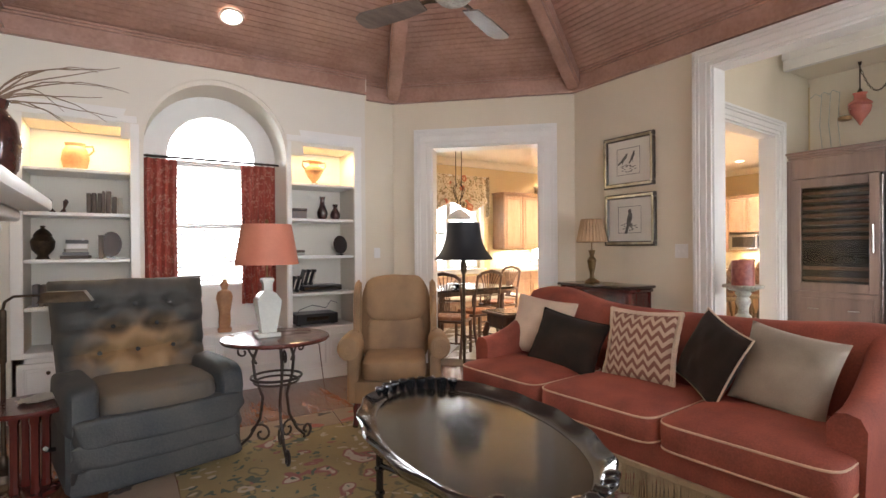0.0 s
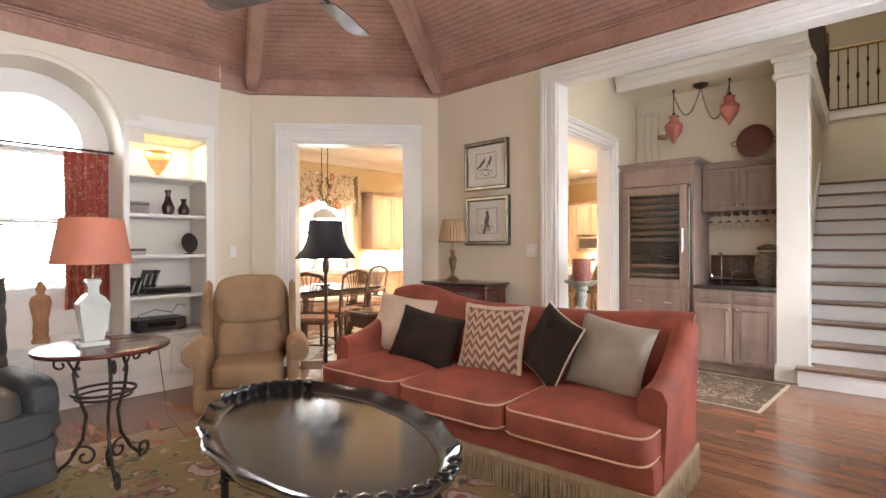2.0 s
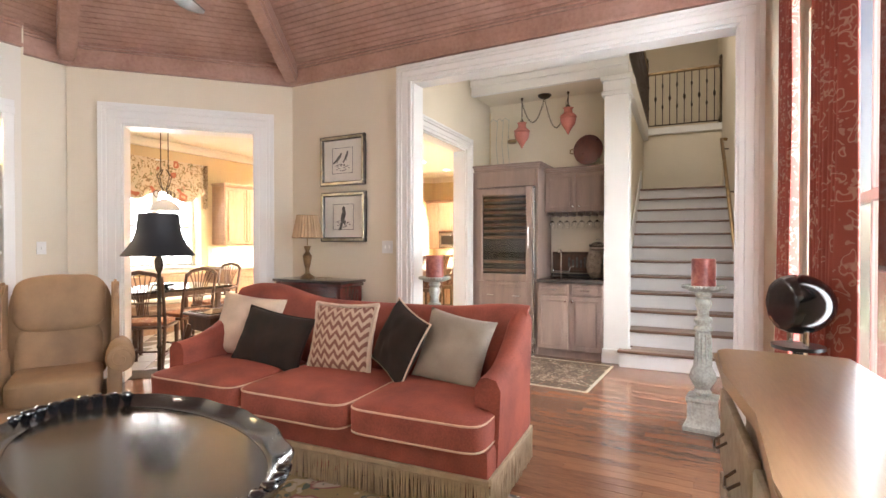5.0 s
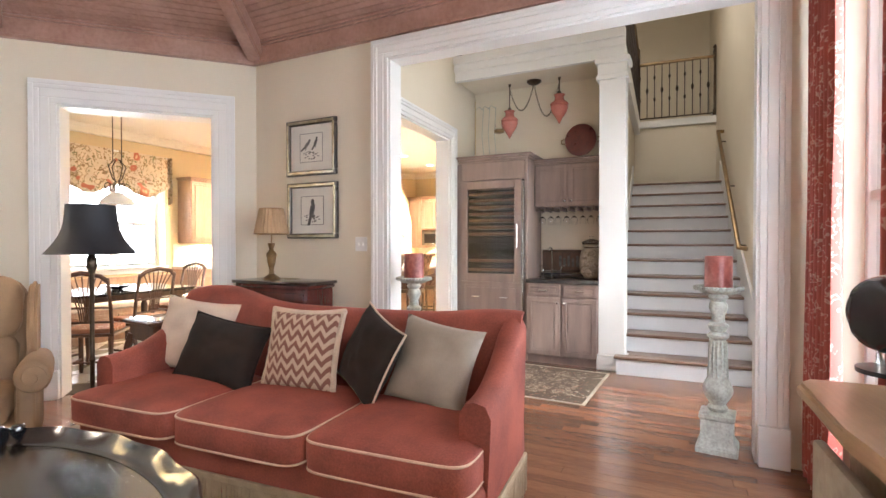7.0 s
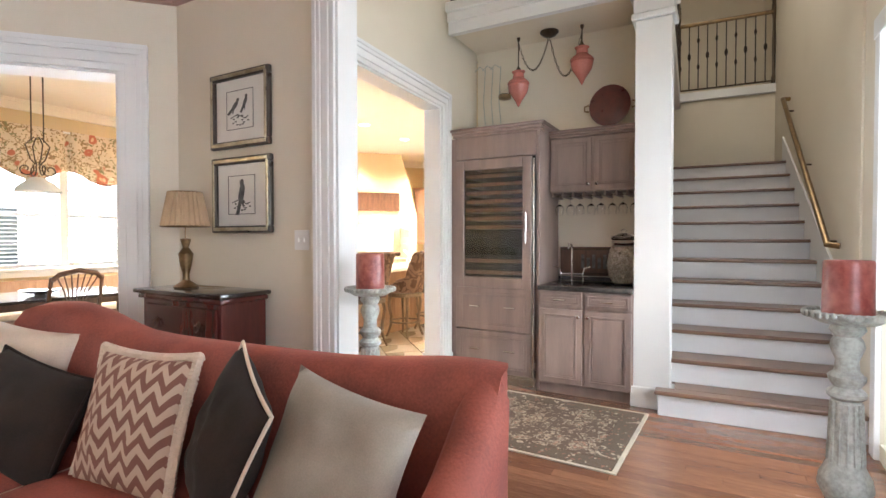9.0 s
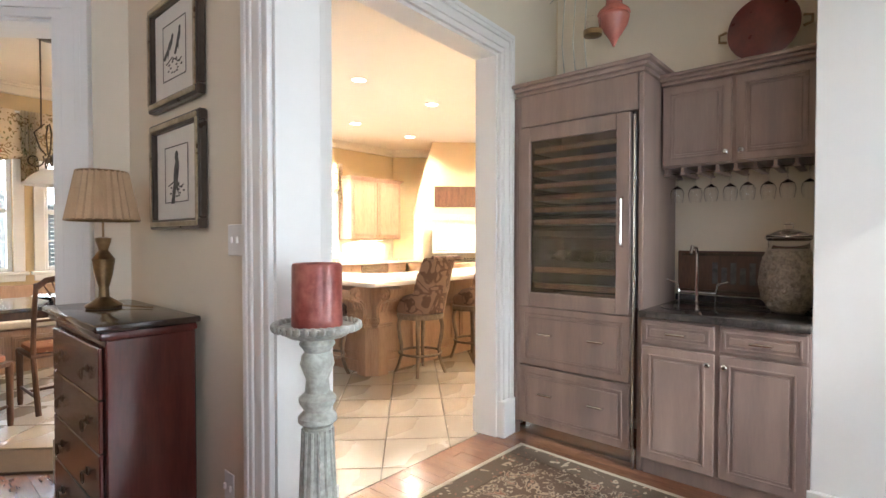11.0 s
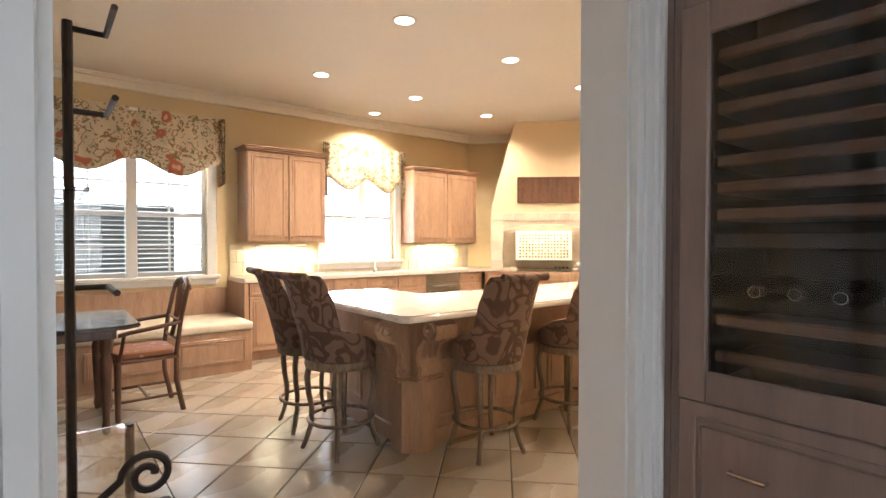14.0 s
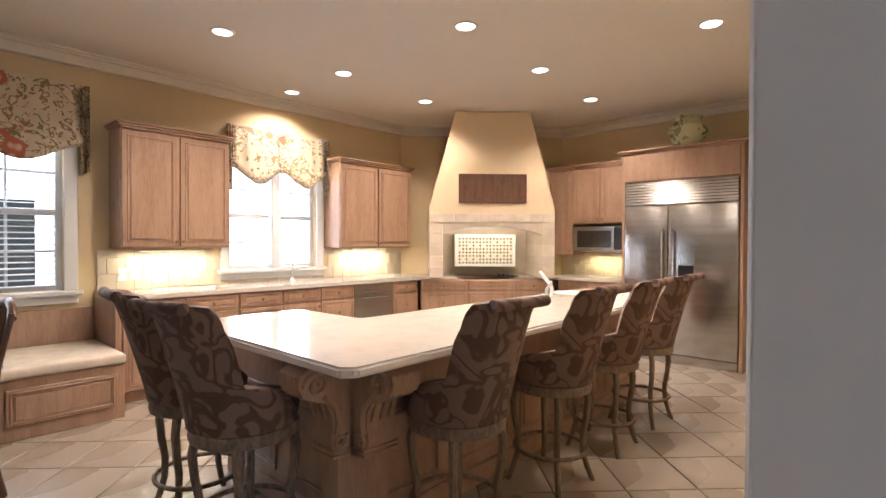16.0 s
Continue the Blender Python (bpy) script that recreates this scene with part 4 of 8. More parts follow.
pot("jar", pose(0.50, 5.70, 1.27), [(0.05, 0), (0.035, 0.03), (0.075, 0.08), (0.085, 0.15), (0.06, 0.19), (0.065, 0.20), (0.04, 0.235), (0.012, 0.255), (0.02, 0.275)], "bronze", "dark lidded urn jar on a bookcase shelf", "jar")
for x, y, z, h in ((0.97, 5.64, 1.27, 0.22), (3.04, 5.64, 1.27, 0.20)):
    t = thing("plate", pose(x, y, z), "black oval plate standing on a small stand", "plate")
    bm = B()
    lathe(bm, [(0.02, 0), (0.05, 0.006), (0.075, 0.016), (0.078, 0.02)], 24, pose(0, 0.01, h / 2 + 0.01, 80) @ Matrix.Diagonal((1, h / 0.156, 1, 1)))
    part("dish", bm, "black", t)
    bx("stand", "black", t, -0.035, 0.035, -0.02, 0.04, 0, 0.014)


def books(x0, x1, z, hmin, hmax, y=5.60):
    x = x0
    while x < x1 - 0.02:
        w, h, d = RNG.uniform(0.018, 0.038), RNG.uniform(hmin, hmax), RNG.uniform(0.13, 0.17)
        mt = RNG.choice(["book_a", "book_b", "book_c", "book_a"])
        names = {"book_a": "brown", "book_b": "pale", "book_c": "grey"}
        t = thing("book", pose(x, y, z, 0, RNG.choice([0, 0, 2])), names[mt] + " cloth-bound book standing upright on a bookcase shelf", "book", "books on the shelves")
        bx("cover", mt, t, 0, w, 0, d, 0, h, bevel=0.003)
        bx("pages", "paper", t, 0.003, w - 0.003, 0.004, d + 0.003, 0.004, h + 0.002 - 0.006, bevel=0)
        x += w + 0.006


books(0.80, 0.96, 1.65, 0.17, 0.20)
books(0.98, 1.04, 1.65, 0.14, 0.16)
books(0.44, 0.66, 0.89, 0.15, 0.21)
books(0.88, 0.93, 1.27, 0.16, 0.2)
for i in range(3):
    t = thing("book", pose(0.72, 5.70, 1.272 + i * 0.028, 0, 0, i * 7 - 5), "thick book lying flat in a small stack", "book", "stacked books")
    bx("cover", ["book_a", "book_c", "book_b"][i], t, -0.1 + i * 0.012, 0.1 - i * 0.012, -0.07, 0.07, 0, 0.026, bevel=0.003)
for i in range(2):
    t = thing("book", pose(2.56, 5.70, 1.272 + i * 0.03, 0, 0, i * 5), "thick book lying flat on a bookcase shelf", "book", "stacked books")
    bx("cover", ["book_b", "book_a"][i], t, -0.09, 0.09, -0.07, 0.07, 0, 0.027, bevel=0.003)
for s in (-1, 1):
    t = thing("figurine", pose(0.60 + s * 0.035, 5.7, 1.652), "small dark abstract figurine on a shelf", "figurine")
    bm = B()
    lathe(bm, [(0.022, 0), (0.024, 0.01), (0.008, 0.04), (0.014, 0.07), (0.02, 0.10), (0.006, 0.12)], 10, Matrix.Rotation(s * 0.2, 4, "Y"))
    part("body", bm, "dark_pot", t)
# picture and hi-fi on the lowest shelves
t = thing("framed_picture", pose(0.68, 5.80, 0.542, -8), "small dark framed picture leaning on a low shelf", "picture")
bx("frame", "darkframe", t, -0.14, 0.14, -0.02, 0.0, 0, 0.30)
bx("image", "book_a", t, -0.11, 0.11, -0.024, -0.0205, 0.03, 0.27, bevel=0)
t = thing("receiver", pose(2.75, 5.72, 0.542), "black hi-fi receiver with tangled cables on a low shelf", "hi-fi receiver")
bx("case", "plastic", t, -0.2, 0.24, -0.14, 0.15, 0.012, 0.12, bevel=0.006)
bx("display", "smoked", t, -0.1, 0.14, -0.145, -0.141, 0.05, 0.09, bevel=0)
for x in (-0.17, 0.2):
    turned("knob", "plastic", t, [(0.018, -0.155), (0.018, -0.141)], (x, 0, 0), 12) if False else bx("foot", "plastic", t, x - 0.02, x + 0.02, -0.1, -0.06, 0, 0.012, bevel=0.002)
bm = B()
tube(bm, [(-0.2, 0.0, 0.02), (-0.15, -0.05, 0.16), (0.0, -0.02, 0.2), (0.12, -0.1, 0.17), (0.2, -0.03, 0.24), (0.3, 0.05, 0.2)], 0.004, 6)
part("cable", bm, "plastic", t, "loose black cable")
t = thing("media_player", pose(2.78, 5.72, 0.892), "black video player on a bookcase shelf", "video player")
bx("case", "plastic", t, -0.16, 0.26, -0.13, 0.13, 0.01, 0.065, bevel=0.005)
bx("front_strip", "smoked", t, -0.14, 0.24, -0.135, -0.131, 0.025, 0.05, bevel=0)
for i in range(5):
    t = thing("video_case", pose(2.52 + i * 0.05, 5.72, 0.96 if i > 1 else 0.892, 0, 16), "black plastic video case leaning on its neighbours", "video case", "video cases")
    bx("case", "plastic", t, 0, 0.018, -0.07, 0.07, 0, 0.17, bevel=0.003)
    bx("label_strip", "book_b", t, 0.002, 0.016, -0.0715, -0.0705, 0.03, 0.14, bevel=0)
t = thing("model_house", pose(0.73, 5.69, 1.358), "small white porcelain cottage ornament on a stack of books", "ornament")
bx("wall", "trim", t, -0.07, 0.07, -0.03, 0.03, 0, 0.04, bevel=0.003)
bm = B()
prism(bm, [(-0.078, -0.038, 0.0405), (-0.078, 0.0, 0.072), (-0.078, 0.038, 0.0405)], (0.156, 0, 0))
part("roof", bm, "book_c", t)
bx("chimney", "trim", t, 0.03, 0.046, -0.006, 0.01, 0.062, 0.085, bevel=0.001)
# statue on the window seat
st2 = tagged(part("statue", None or (lambda b: (lathe(b, [(0.06, 0), (0.065, 0.03), (0.05, 0.05), (0.055, 0.10), (0.05, 0.18), (0.065, 0.27), (0.075, 0.33), (0.06, 0.38), (0.025, 0.40), (0.03, 0.42), (0.038, 0.45), (0.03, 0.475), (0.012, 0.49), (0.008, 0.51)], 16, Matrix.Diagonal((1, 0.8, 1, 1))), b)[1])(B()), "terra"), "standing carved terracotta statue on the window seat", "statue")
st2.location = (1.86, 5.56, 0.562)


def feet(parent, pts, prof, mat):
    for x, y in pts:
        turned("foot", mat, parent, prof, (x, y, 0), 12)


def recliner(m):
    t = thing("recliner", m, "button-tufted velvet recliner, blue-grey worn to tan, on a living room rug", "recliner")
    body = bx("base", "blue_chair", t, -0.40, 0.40, -0.34, 0.36, 0.05, 0.40, bevel=0.03, seg=2)
    # front flounces in three overlapping rolls
    for z, y in ((0.07, -0.37), (0.20, -0.385), (0.31, -0.395)):
        bm = B()
        puff(bm, 0, y + 0.03, z + 0.06, 0.84, 0.12, 0.16, 0.3, warp=0.14, seed=z * 9, seg=40, rings=16)
        part("front_panel", bm, "blue_chair", t)
    bm = B()
    puff(bm, 0, -0.08, 0.47, 0.62, 0.62, 0.20, 0.35, warp=0.06, seed=2)
    part("seat", bm, "blue_chair_worn", t, "tan-worn seat cushion")
    for s in (-1, 1):
        bm = B()
        puff(bm, s * 0.38, -0.06, 0.48, 0.17, 0.66, 0.28, 0.4, warp=0.08, seed=s)
        box(bm, s * 0.38 - 0.07, s * 0.38 + 0.07, -0.33, 0.3, 0.05, 0.42, 0.02)
        part("arm", bm, "blue_chair", t)
    # tufted back: a bulging slab with dimples
    bm = B()
    nx, nz = 48, 40
    W2, H = 0.44, 0.76
    tufts = [(x, z) for r, z in enumerate((0.28, 0.44, 0.58)) for x in ((-0.21, 0, 0.21) if r % 2 == 0 else (-0.13, 0.12))]
    tilt = Matrix.Translation((0, 0.20, 0.40)) @ Matrix.Rotation(radians(-14), 4, "X")
    fr, bk = [], []
    for k in range(nz + 1):
        z = H * k / nz
        rf, rb = [], []
        for i in range(nx + 1):
            u = -1 + 2 * i / nx
            x = W2 * u * (0.92 + 0.10 * z / H)
            edge = max(0, 1 - abs(u) ** 6) * max(0, 1 - (abs(z / H - 0.5) * 2) ** 8)
            y = -0.13 * edge ** 0.6
            for tx, tz in tufts:
                d = math.hypot((x - tx), (z - tz) * 1.1)
                y += 0.09 * math.exp(-(d / 0.05) ** 2)
            for tz in (0.28, 0.44, 0.58):
                y += 0.045 * math.exp(-((z - tz) / 0.02) ** 2) * (0.4 + 0.6 * abs(math.sin(x * 14)))
            y += 0.03 * noise.noise(Vector((x * 6, z * 6, 3))) + 0.02 * noise.noise(Vector((x * 15, z * 10, 7)))
            rf.append(bm.verts.new(tilt @ Vector((x, min(y, 0.02), z))))
            rb.append(bm.verts.new(tilt @ Vector((x, 0.09, z))))
        fr.append(rf)
        bk.append(rb)
    for g in (fr, bk):
        for a, b in zip(g, g[1:]):
            for i in range(nx):
                bm.faces.new((a[i], a[i + 1], b[i + 1], b[i]))
    for k in range(nz):
        for i in (0, nx):
            bm.faces.new((fr[k][i], fr[k + 1][i], bk[k + 1][i], bk[k][i]))
    for i in range(nx):
        for k in (0, nz):
            bm.faces.new((fr[k][i], fr[k][i + 1], bk[k][i + 1], bk[k][i]))
    back = part("backrest", bm, "blue_back", t, "buttoned velvet back worn tan in the middle", angle=80)
    for tx, tz in tufts:
        bm = B()
        puff(bm, 0, 0, 0, 0.028, 0.016, 0.028, 1, seg=10, rings=6, m=tilt @ Matrix.Translation((tx, -0.055, tz)))
        part("button", bm, "blue_chair", back)
    bm = B()
    tube(bm, [(-0.47, -0.1, 0.25), (-0.52, -0.12, 0.26), (-0.52, -0.22, 0.3)], 0.012, 8)
    part("lever", bm, "black", t, "black recliner lever")
    return t


recliner(pose(1.17, 4.08, 0.012, 0, 0, 11))


def wing_chair(m):
    t = thing("wing_chair", m, "camel velvet wing chair with rolled arms on the living room rug", "armchair")
    bx("seat_base", "gold_chair", t, -0.34, 0.34, -0.34, 0.32, 0.17, 0.34, bevel=0.02, seg=2)
    bm = B()
    puff(bm, 0, -0.06, 0.42, 0.56, 0.60, 0.17, 0.3, warp=0.03)
    part("seat_cushion", bm, "gold_chair", t)
    tilt = Matrix.Translation((0, 0.24, 0.40)) @ Matrix.Rotation(radians(-12), 4, "X")
    bm = B()
    puff(bm, 0, 0.03, 0.34, 0.68, 0.15, 0.78, 0.5, m=tilt, warp=0.03)
    part("backrest", bm, "gold_chair", t)
    bm = B()
    puff(bm, 0, -0.065, 0.52, 0.60, 0.19, 0.40, 0.5, m=tilt, warp=0.06)
    part("head_cushion", bm, "gold_chair", t)
    bm = B()
    puff(bm, 0, -0.05, 0.19, 0.56, 0.14, 0.34, 0.4, m=tilt, warp=0.06)
    part("lumbar_cushion", bm, "gold_chair", t)
    for s in (-1, 1):
        bm = B()
        outline = [(s * 0.33, 0.34, 1.08), (s * 0.33, 0.2, 1.07), (s * 0.33, 0.06, 0.98), (s * 0.33, 0.02, 0.82), (s * 0.33, 0.05, 0.68), (s * 0.33, -0.02, 0.60), (s * 0.33, 0.30, 0.55)]
        vs = prism(bm, outline, (s * 0.055, 0, 0))
        bmesh.ops.bevel(bm, geom=list(bm.edges), offset=0.018, segments=3, affect="EDGES")
        part("wing", bm, "gold_chair", t)
        bm = B()
        lathe(bm, [(0.02, -0.345), (0.06, -0.345), (0.082, -0.335), (0.095, -0.31), (0.093, -0.1), (0.085, 0.10), (0.07, 0.25), (0.04, 0.30)], 24, Matrix.Translation((s * 0.39, 0, 0.59)) @ Matrix.Rotation(-math.pi / 2, 4, "X"))
        part("arm", bm, "gold_chair", t)
        bm = B()
        box(bm, s * 0.355 - 0.045, s * 0.355 + 0.045, -0.325, 0.30, 0.17, 0.58, 0.025, 3)
        ap = part("arm_panel", bm, "gold_chair", t)
        bm = B()
        tube(bm, [(s * 0.39 + p.x * s, -0.348, 0.59 + p.z) for p in scroll(0, 0, 0.075, 0.012, 1.3, 0.0, 1, 24)], 0.004, 5)
        tube(bm, [(s * 0.31, -0.33, 0.20), (s * 0.31, -0.33, 0.54)], 0.004, 5)
        part("welt", bm, "gold_chair", ap)
        bm = B()
        tube(bm, [(s * 0.30, -0.29, 0.19), (s * 0.32, -0.32, 0.14), (s * 0.315, -0.32, 0.07), (s * 0.325, -0.345, 0.02), (s * 0.33, -0.36, 0.008)], 0.033, 10, 0.022)
        part("front_leg", bm, "mahog", t, "dark carved cabriole leg")
        bm = B()
        tube(bm, [(s * 0.28, 0.28, 0.19), (s * 0.29, 0.34, 0.01)], 0.022, 8, 0.016)
        part("rear_leg", bm, "mahog", t)
    return t


wing_chair(pose(2.90, 4.08, 0.012, 0, 0, -29) @ Matrix.Diagonal((0.88, 0.9, 0.98, 1)))


def pillow(bm, w, h, d, m, seed=0, pinch=0.08):
    """A knife-edged cushion with drawn-in sides and pointed corners; stands in x-z."""
    n = 18
    sheets = []
    rim = {}
    for s in (-1, 1):
        rows = []
        for k in range(n + 1):
            row = []
            for i in range(n + 1):
                u, v = -1 + 2 * i / n, -1 + 2 * k / n
                edge = i in (0, n) or k in (0, n)
                if edge and (i, k) in rim:
                    row.append(rim[i, k])
                    continue
                x = w / 2 * u * (1 - pinch * (1 - v * v))
                z = h / 2 * v * (1 - pinch * (1 - u * u))
                th = d / 2 * ((1 - u ** 2) * (1 - v ** 2)) ** 0.42
                th *= 1 + 0.22 * noise.noise(Vector((u * 2 + seed, v * 2, s)))
                th += 0.012 * noise.noise(Vector((u * 5 + seed * 3, v * 4, s * 2))) * (1 - u * u) * (1 - v * v)
                vt = bm.verts.new(m @ Vector((x, s * th, z)))
                if edge:
                    rim[i, k] = vt
                row.append(vt)
            rows.append(row)
        sheets.append(rows)
    for rows in sheets:
        for a, b in zip(rows, rows[1:]):
            for i in range(n):
                bm.faces.new((a[i], a[i + 1], b[i + 1], b[i]))
    loop = [(i, 0) for i in range(n)] + [(n, k) for k in range(n)] + [(i, n) for i in range(n, 0, -1)] + [(0, k) for k in range(n, 0, -1)]
    return [rim[q].co.copy() for q in loop]


def sofa(m):
    t = thing("sofa", m, "rust-red velvet three-seat sofa with cream piping and a bullion fringe", "sofa")
    L = 1.22
    bx("seat_base", "sofa", t, -L, L, -0.40, 0.40, 0.17, 0.315, bevel=0.03, seg=2)
    # humped back
    bm = B()
    n = 40
    fr, bk = [], []
    prof = [(0.30, 0.17), (0.27, 0.45), (0.285, 0.7), (0.30, 0.0), (0.33, 0.03), (0.39, 0.02), (0.42, -0.03), (0.425, -0.3), (0.40, 0.17)]
    rows = []
    for i in range(n + 1):
        u = -1 + 2 * i / n
        top = 0.86 + 0.10 * math.exp(-((u + 0.82) / 0.3) ** 2) + 0.035 * math.exp(-((u - 0.9) / 0.25) ** 2)
        x = L * u
        pts = [(0.28, 0.2), (0.24, 0.5), (0.30, top - 0.06), (0.34, top - 0.012), (0.40, top), (0.47, top - 0.006), (0.53, top - 0.035), (0.54, top - 0.08), (0.47, 0.5), (0.40, 0.2)]
        rows.append([bm.verts.new((x - 0.05 * u * max(0, (y - 0.4) / 0.14), y, z)) for y, z in pts])
    for a, b in zip(rows, rows[1:]):
        for j in range(len(a) - 1):
            bm.faces.new((a[j], a[j + 1], b[j + 1], b[j]))
    bm.faces.new(rows[0])
    bm.faces.new(rows[-1][::-1])
    part("backrest", bm, "sofa", t, angle=70)
    for s in (-1, 1):
        bm = B()
        # sloping arm: higher at the back
        rows = []
        for k in range(15):
            f = k / 14
            y = -0.28 + 0.62 * f
            zt = 0.62 + 0.26 * f ** 2.2
            w = 0.07
            xc = s * (L - 0.05)
            pts = [(xc - w, 0.2), (xc - w, zt - 0.05), (xc - w * 0.6, zt - 0.008), (xc, zt), (xc + w * 0.7, zt - 0.012), (xc + w * 1.05, zt - 0.06), (xc + w * 0.8, 0.2)]
            rows.append([bm.verts.new((x, y, z)) for x, z in pts])
        for a, b in zip(rows, rows[1:]):
            for j in range(len(a) - 1):
                bm.faces.new((a[j], a[j + 1], b[j + 1], b[j]))
        bm.faces.new(rows[0])
        bm.faces.new(rows[-1][::-1])
        part("arm", bm, "sofa", t, angle=60)
    cw = 2 * L / 3
    for i in range(3):
        x0 = -L + cw * i
        xa, xb = x0 + (0.0 if i else 0.0), x0 + cw
        bm = B()
        puff(bm, (xa + xb) / 2, -0.11, 0.385, cw - 0.012, 0.74, 0.155, 0.22, seg=36, rings=16, warp=0.015, seed=i)
        # crown of the cushion
        for v in bm.verts:
            if v.co.z > 0.39:
                u = (v.co.x - (xa + xb) / 2) / cw * 2
                v.co.z += 0.035 * max(0, 1 - u * u) * max(0, 1 - ((v.co.y + 0.11) / 0.37) ** 2)
        c = part("seat_cushion", bm, "sofa", t, angle=60)
        for z in (0.442, 0.325):
            bm = B()
            w2, d2 = cw / 2 - 0.008, 0.37
            pts = []
            for k in range(48):
                a = 2 * math.pi * k / 48
                ca, sa = math.cos(a), math.sin(a)
                pts.append(((xa + xb) / 2 + math.copysign(abs(ca) ** 0.22, ca) * w2 * 0.99, -0.11 + math.copysign(abs(sa) ** 0.22, sa) * d2 * 0.995, z))
            tube(bm, pts, 0.0055, 6, closed=True)
            part("piping", bm, "piping", c)
    # fringe: a braid and many cords round front and ends
    fb = bx("fringe_braid", "fringe", t, -L - 0.012, L + 0.012, -0.418, -0.402, 0.165, 0.195, bevel=0.004)
    bm = B()
    r2 = random.Random(5)

    def cord(x, y):
        h = 0.012 + r2.random() * 0.01
        dx, dy = r2.uniform(-0.006, 0.006), r2.uniform(-0.006, 0.006)
        tube(bm, [(x, y, 0.172), (x + dx, y + dy, 0.09), (x + dx * 2, y + dy, h)], 0.0042, 4)
    k = 300
    for i in range(k):
        cord(-L - 0.01 + (2 * L + 0.02) * i / k, -0.41)
    for s in (-1, 1):
        for i in range(95):
            cord(s * (L + 0.014), -0.40 + 0.8 * i / 95)
    part("fringe", bm, "fringe", t, "dense beige bullion fringe", kind="stuff")
    for s in (-1, 1):
        bx("fringe_braid", "fringe", t, s * (L + 0.004) - 0.008, s * (L + 0.004) + 0.012, -0.40, 0.40, 0.165, 0.195, bevel=0.004)
        for y in (-0.33, 0.33):
            bx("foot", "mahog", t, s * 1.1 - 0.03, s * 1.1 + 0.03, y - 0.03, y + 0.03, 0, 0.17)
    return t


SM = pose(3.82, 2.46, 0.004, 0, 0, -86)
sofa(pose(3.70, 2.415, 0.004, 0, 0, -86) @ Matrix.Diagonal((0.955, 1.0, 1.06, 1)))


def cushion(x, y, z, w, h, d, lean, turn, roll, mat, label, piped=None, seed=0, fringed=False):
    m = SM @ pose(x, y - 0.04, z + 0.012) @ pose(0, 0, 0, 0, 0, turn) @ pose(0, 0, 0, lean) @ pose(0, 0, 0, 0, roll, 0)
    t = thing("throw_pillow", m, label, "pillow", "pillows on the sofa")
    bm = B()
    rim = pillow(bm, w, h, d, ident(), seed)
    c = part("cover", bm, mat, t, angle=80)
    if piped:
        bm = B()
        tube(bm, rim, 0.006, 6, closed=True)
        part("piping", bm, piped, t)
    if fringed:
        bm = B()
        for i, p in enumerate(rim):
            for q in (p, (p + rim[(i + 1) % len(rim)]) / 2):
                puff(bm, q.x, q.y, q.z, 0.036, 0.036, 0.036, 1, seg=7, rings=5, warp=0.3, seed=i)
        part("tassel_trim", bm, "p_cream", t, "cream pompom trim")
    return t


# herringbone cloth
m = material("zigzag_velvet", (0.30, 0.16, 0.115), (0.26, 0.13, 0.09), 6, 0.75, 0.2, 200, sheen=0.3)
nt = m.node_tree
n_, l_ = nt.nodes, nt.links
tc, sx, = n_.new("ShaderNodeTexCoord"), n_.new("ShaderNodeSeparateXYZ")
l_.new(tc.outputs["Object"], sx.inputs[0])


def mth(op, a, b=None):
    q = n_.new("ShaderNodeMath")
    q.operation = op
    for i, v in enumerate((a, b)):
        if v is None:
            continue
        if isinstance(v, (int, float)):
            q.inputs[i].default_value = v
        else:
            l_.new(v, q.inputs[i])
    return q.outputs[0]


tri = mth("PINGPONG", sx.outputs["X"], 0.035)
zz = mth("MODULO", mth("ADD", mth("ADD", sx.outputs["Z"], mth("MULTIPLY", tri, 1.3)), 5), 0.062)
st_ = mth("GREATER_THAN", zz, 0.031)
mx = n_.new("ShaderNodeMix")
mx.data_type = "RGBA"
l_.new(st_, mx.inputs[0])
mx.inputs["A"].default_value, mx.inputs["B"].default_value = (0.20, 0.085, 0.06, 1), (0.50, 0.36, 0.27, 1)
l_.new(mx.outputs["Result"], n_["Principled BSDF"].inputs["Base Color"])
M["zigzag"] = m

cushion(-0.90, 0.10, 0.70, 0.54, 0.47, 0.17, -18, 12, 6, "p_cream", "cream silk throw pillow leaning in the sofa corner", None, 1)
cushion(-0.54, -0.03, 0.645, 0.58, 0.40, 0.19, -22, 4, 8, "p_brown", "dark brown velvet throw pillow on the sofa", "p_brown", 2)
cushion(0.0, 0.03, 0.685, 0.48, 0.46, 0.16, -16, 0, -1, "zigzag", "zigzag velvet throw pillow with cream pompom trim", None, 3, True)
cushion(0.44, 0.02, 0.70, 0.42, 0.44, 0.16, -18, -28, 18, "p_brown", "dark brown velvet throw pillow with pale piping", "p_cream", 4)
cushion(0.80, 0.04, 0.68, 0.47, 0.44, 0.17, -20, -6, 8, "p_sage", "large plain taupe velvet throw pillow on the sofa", None, 5)


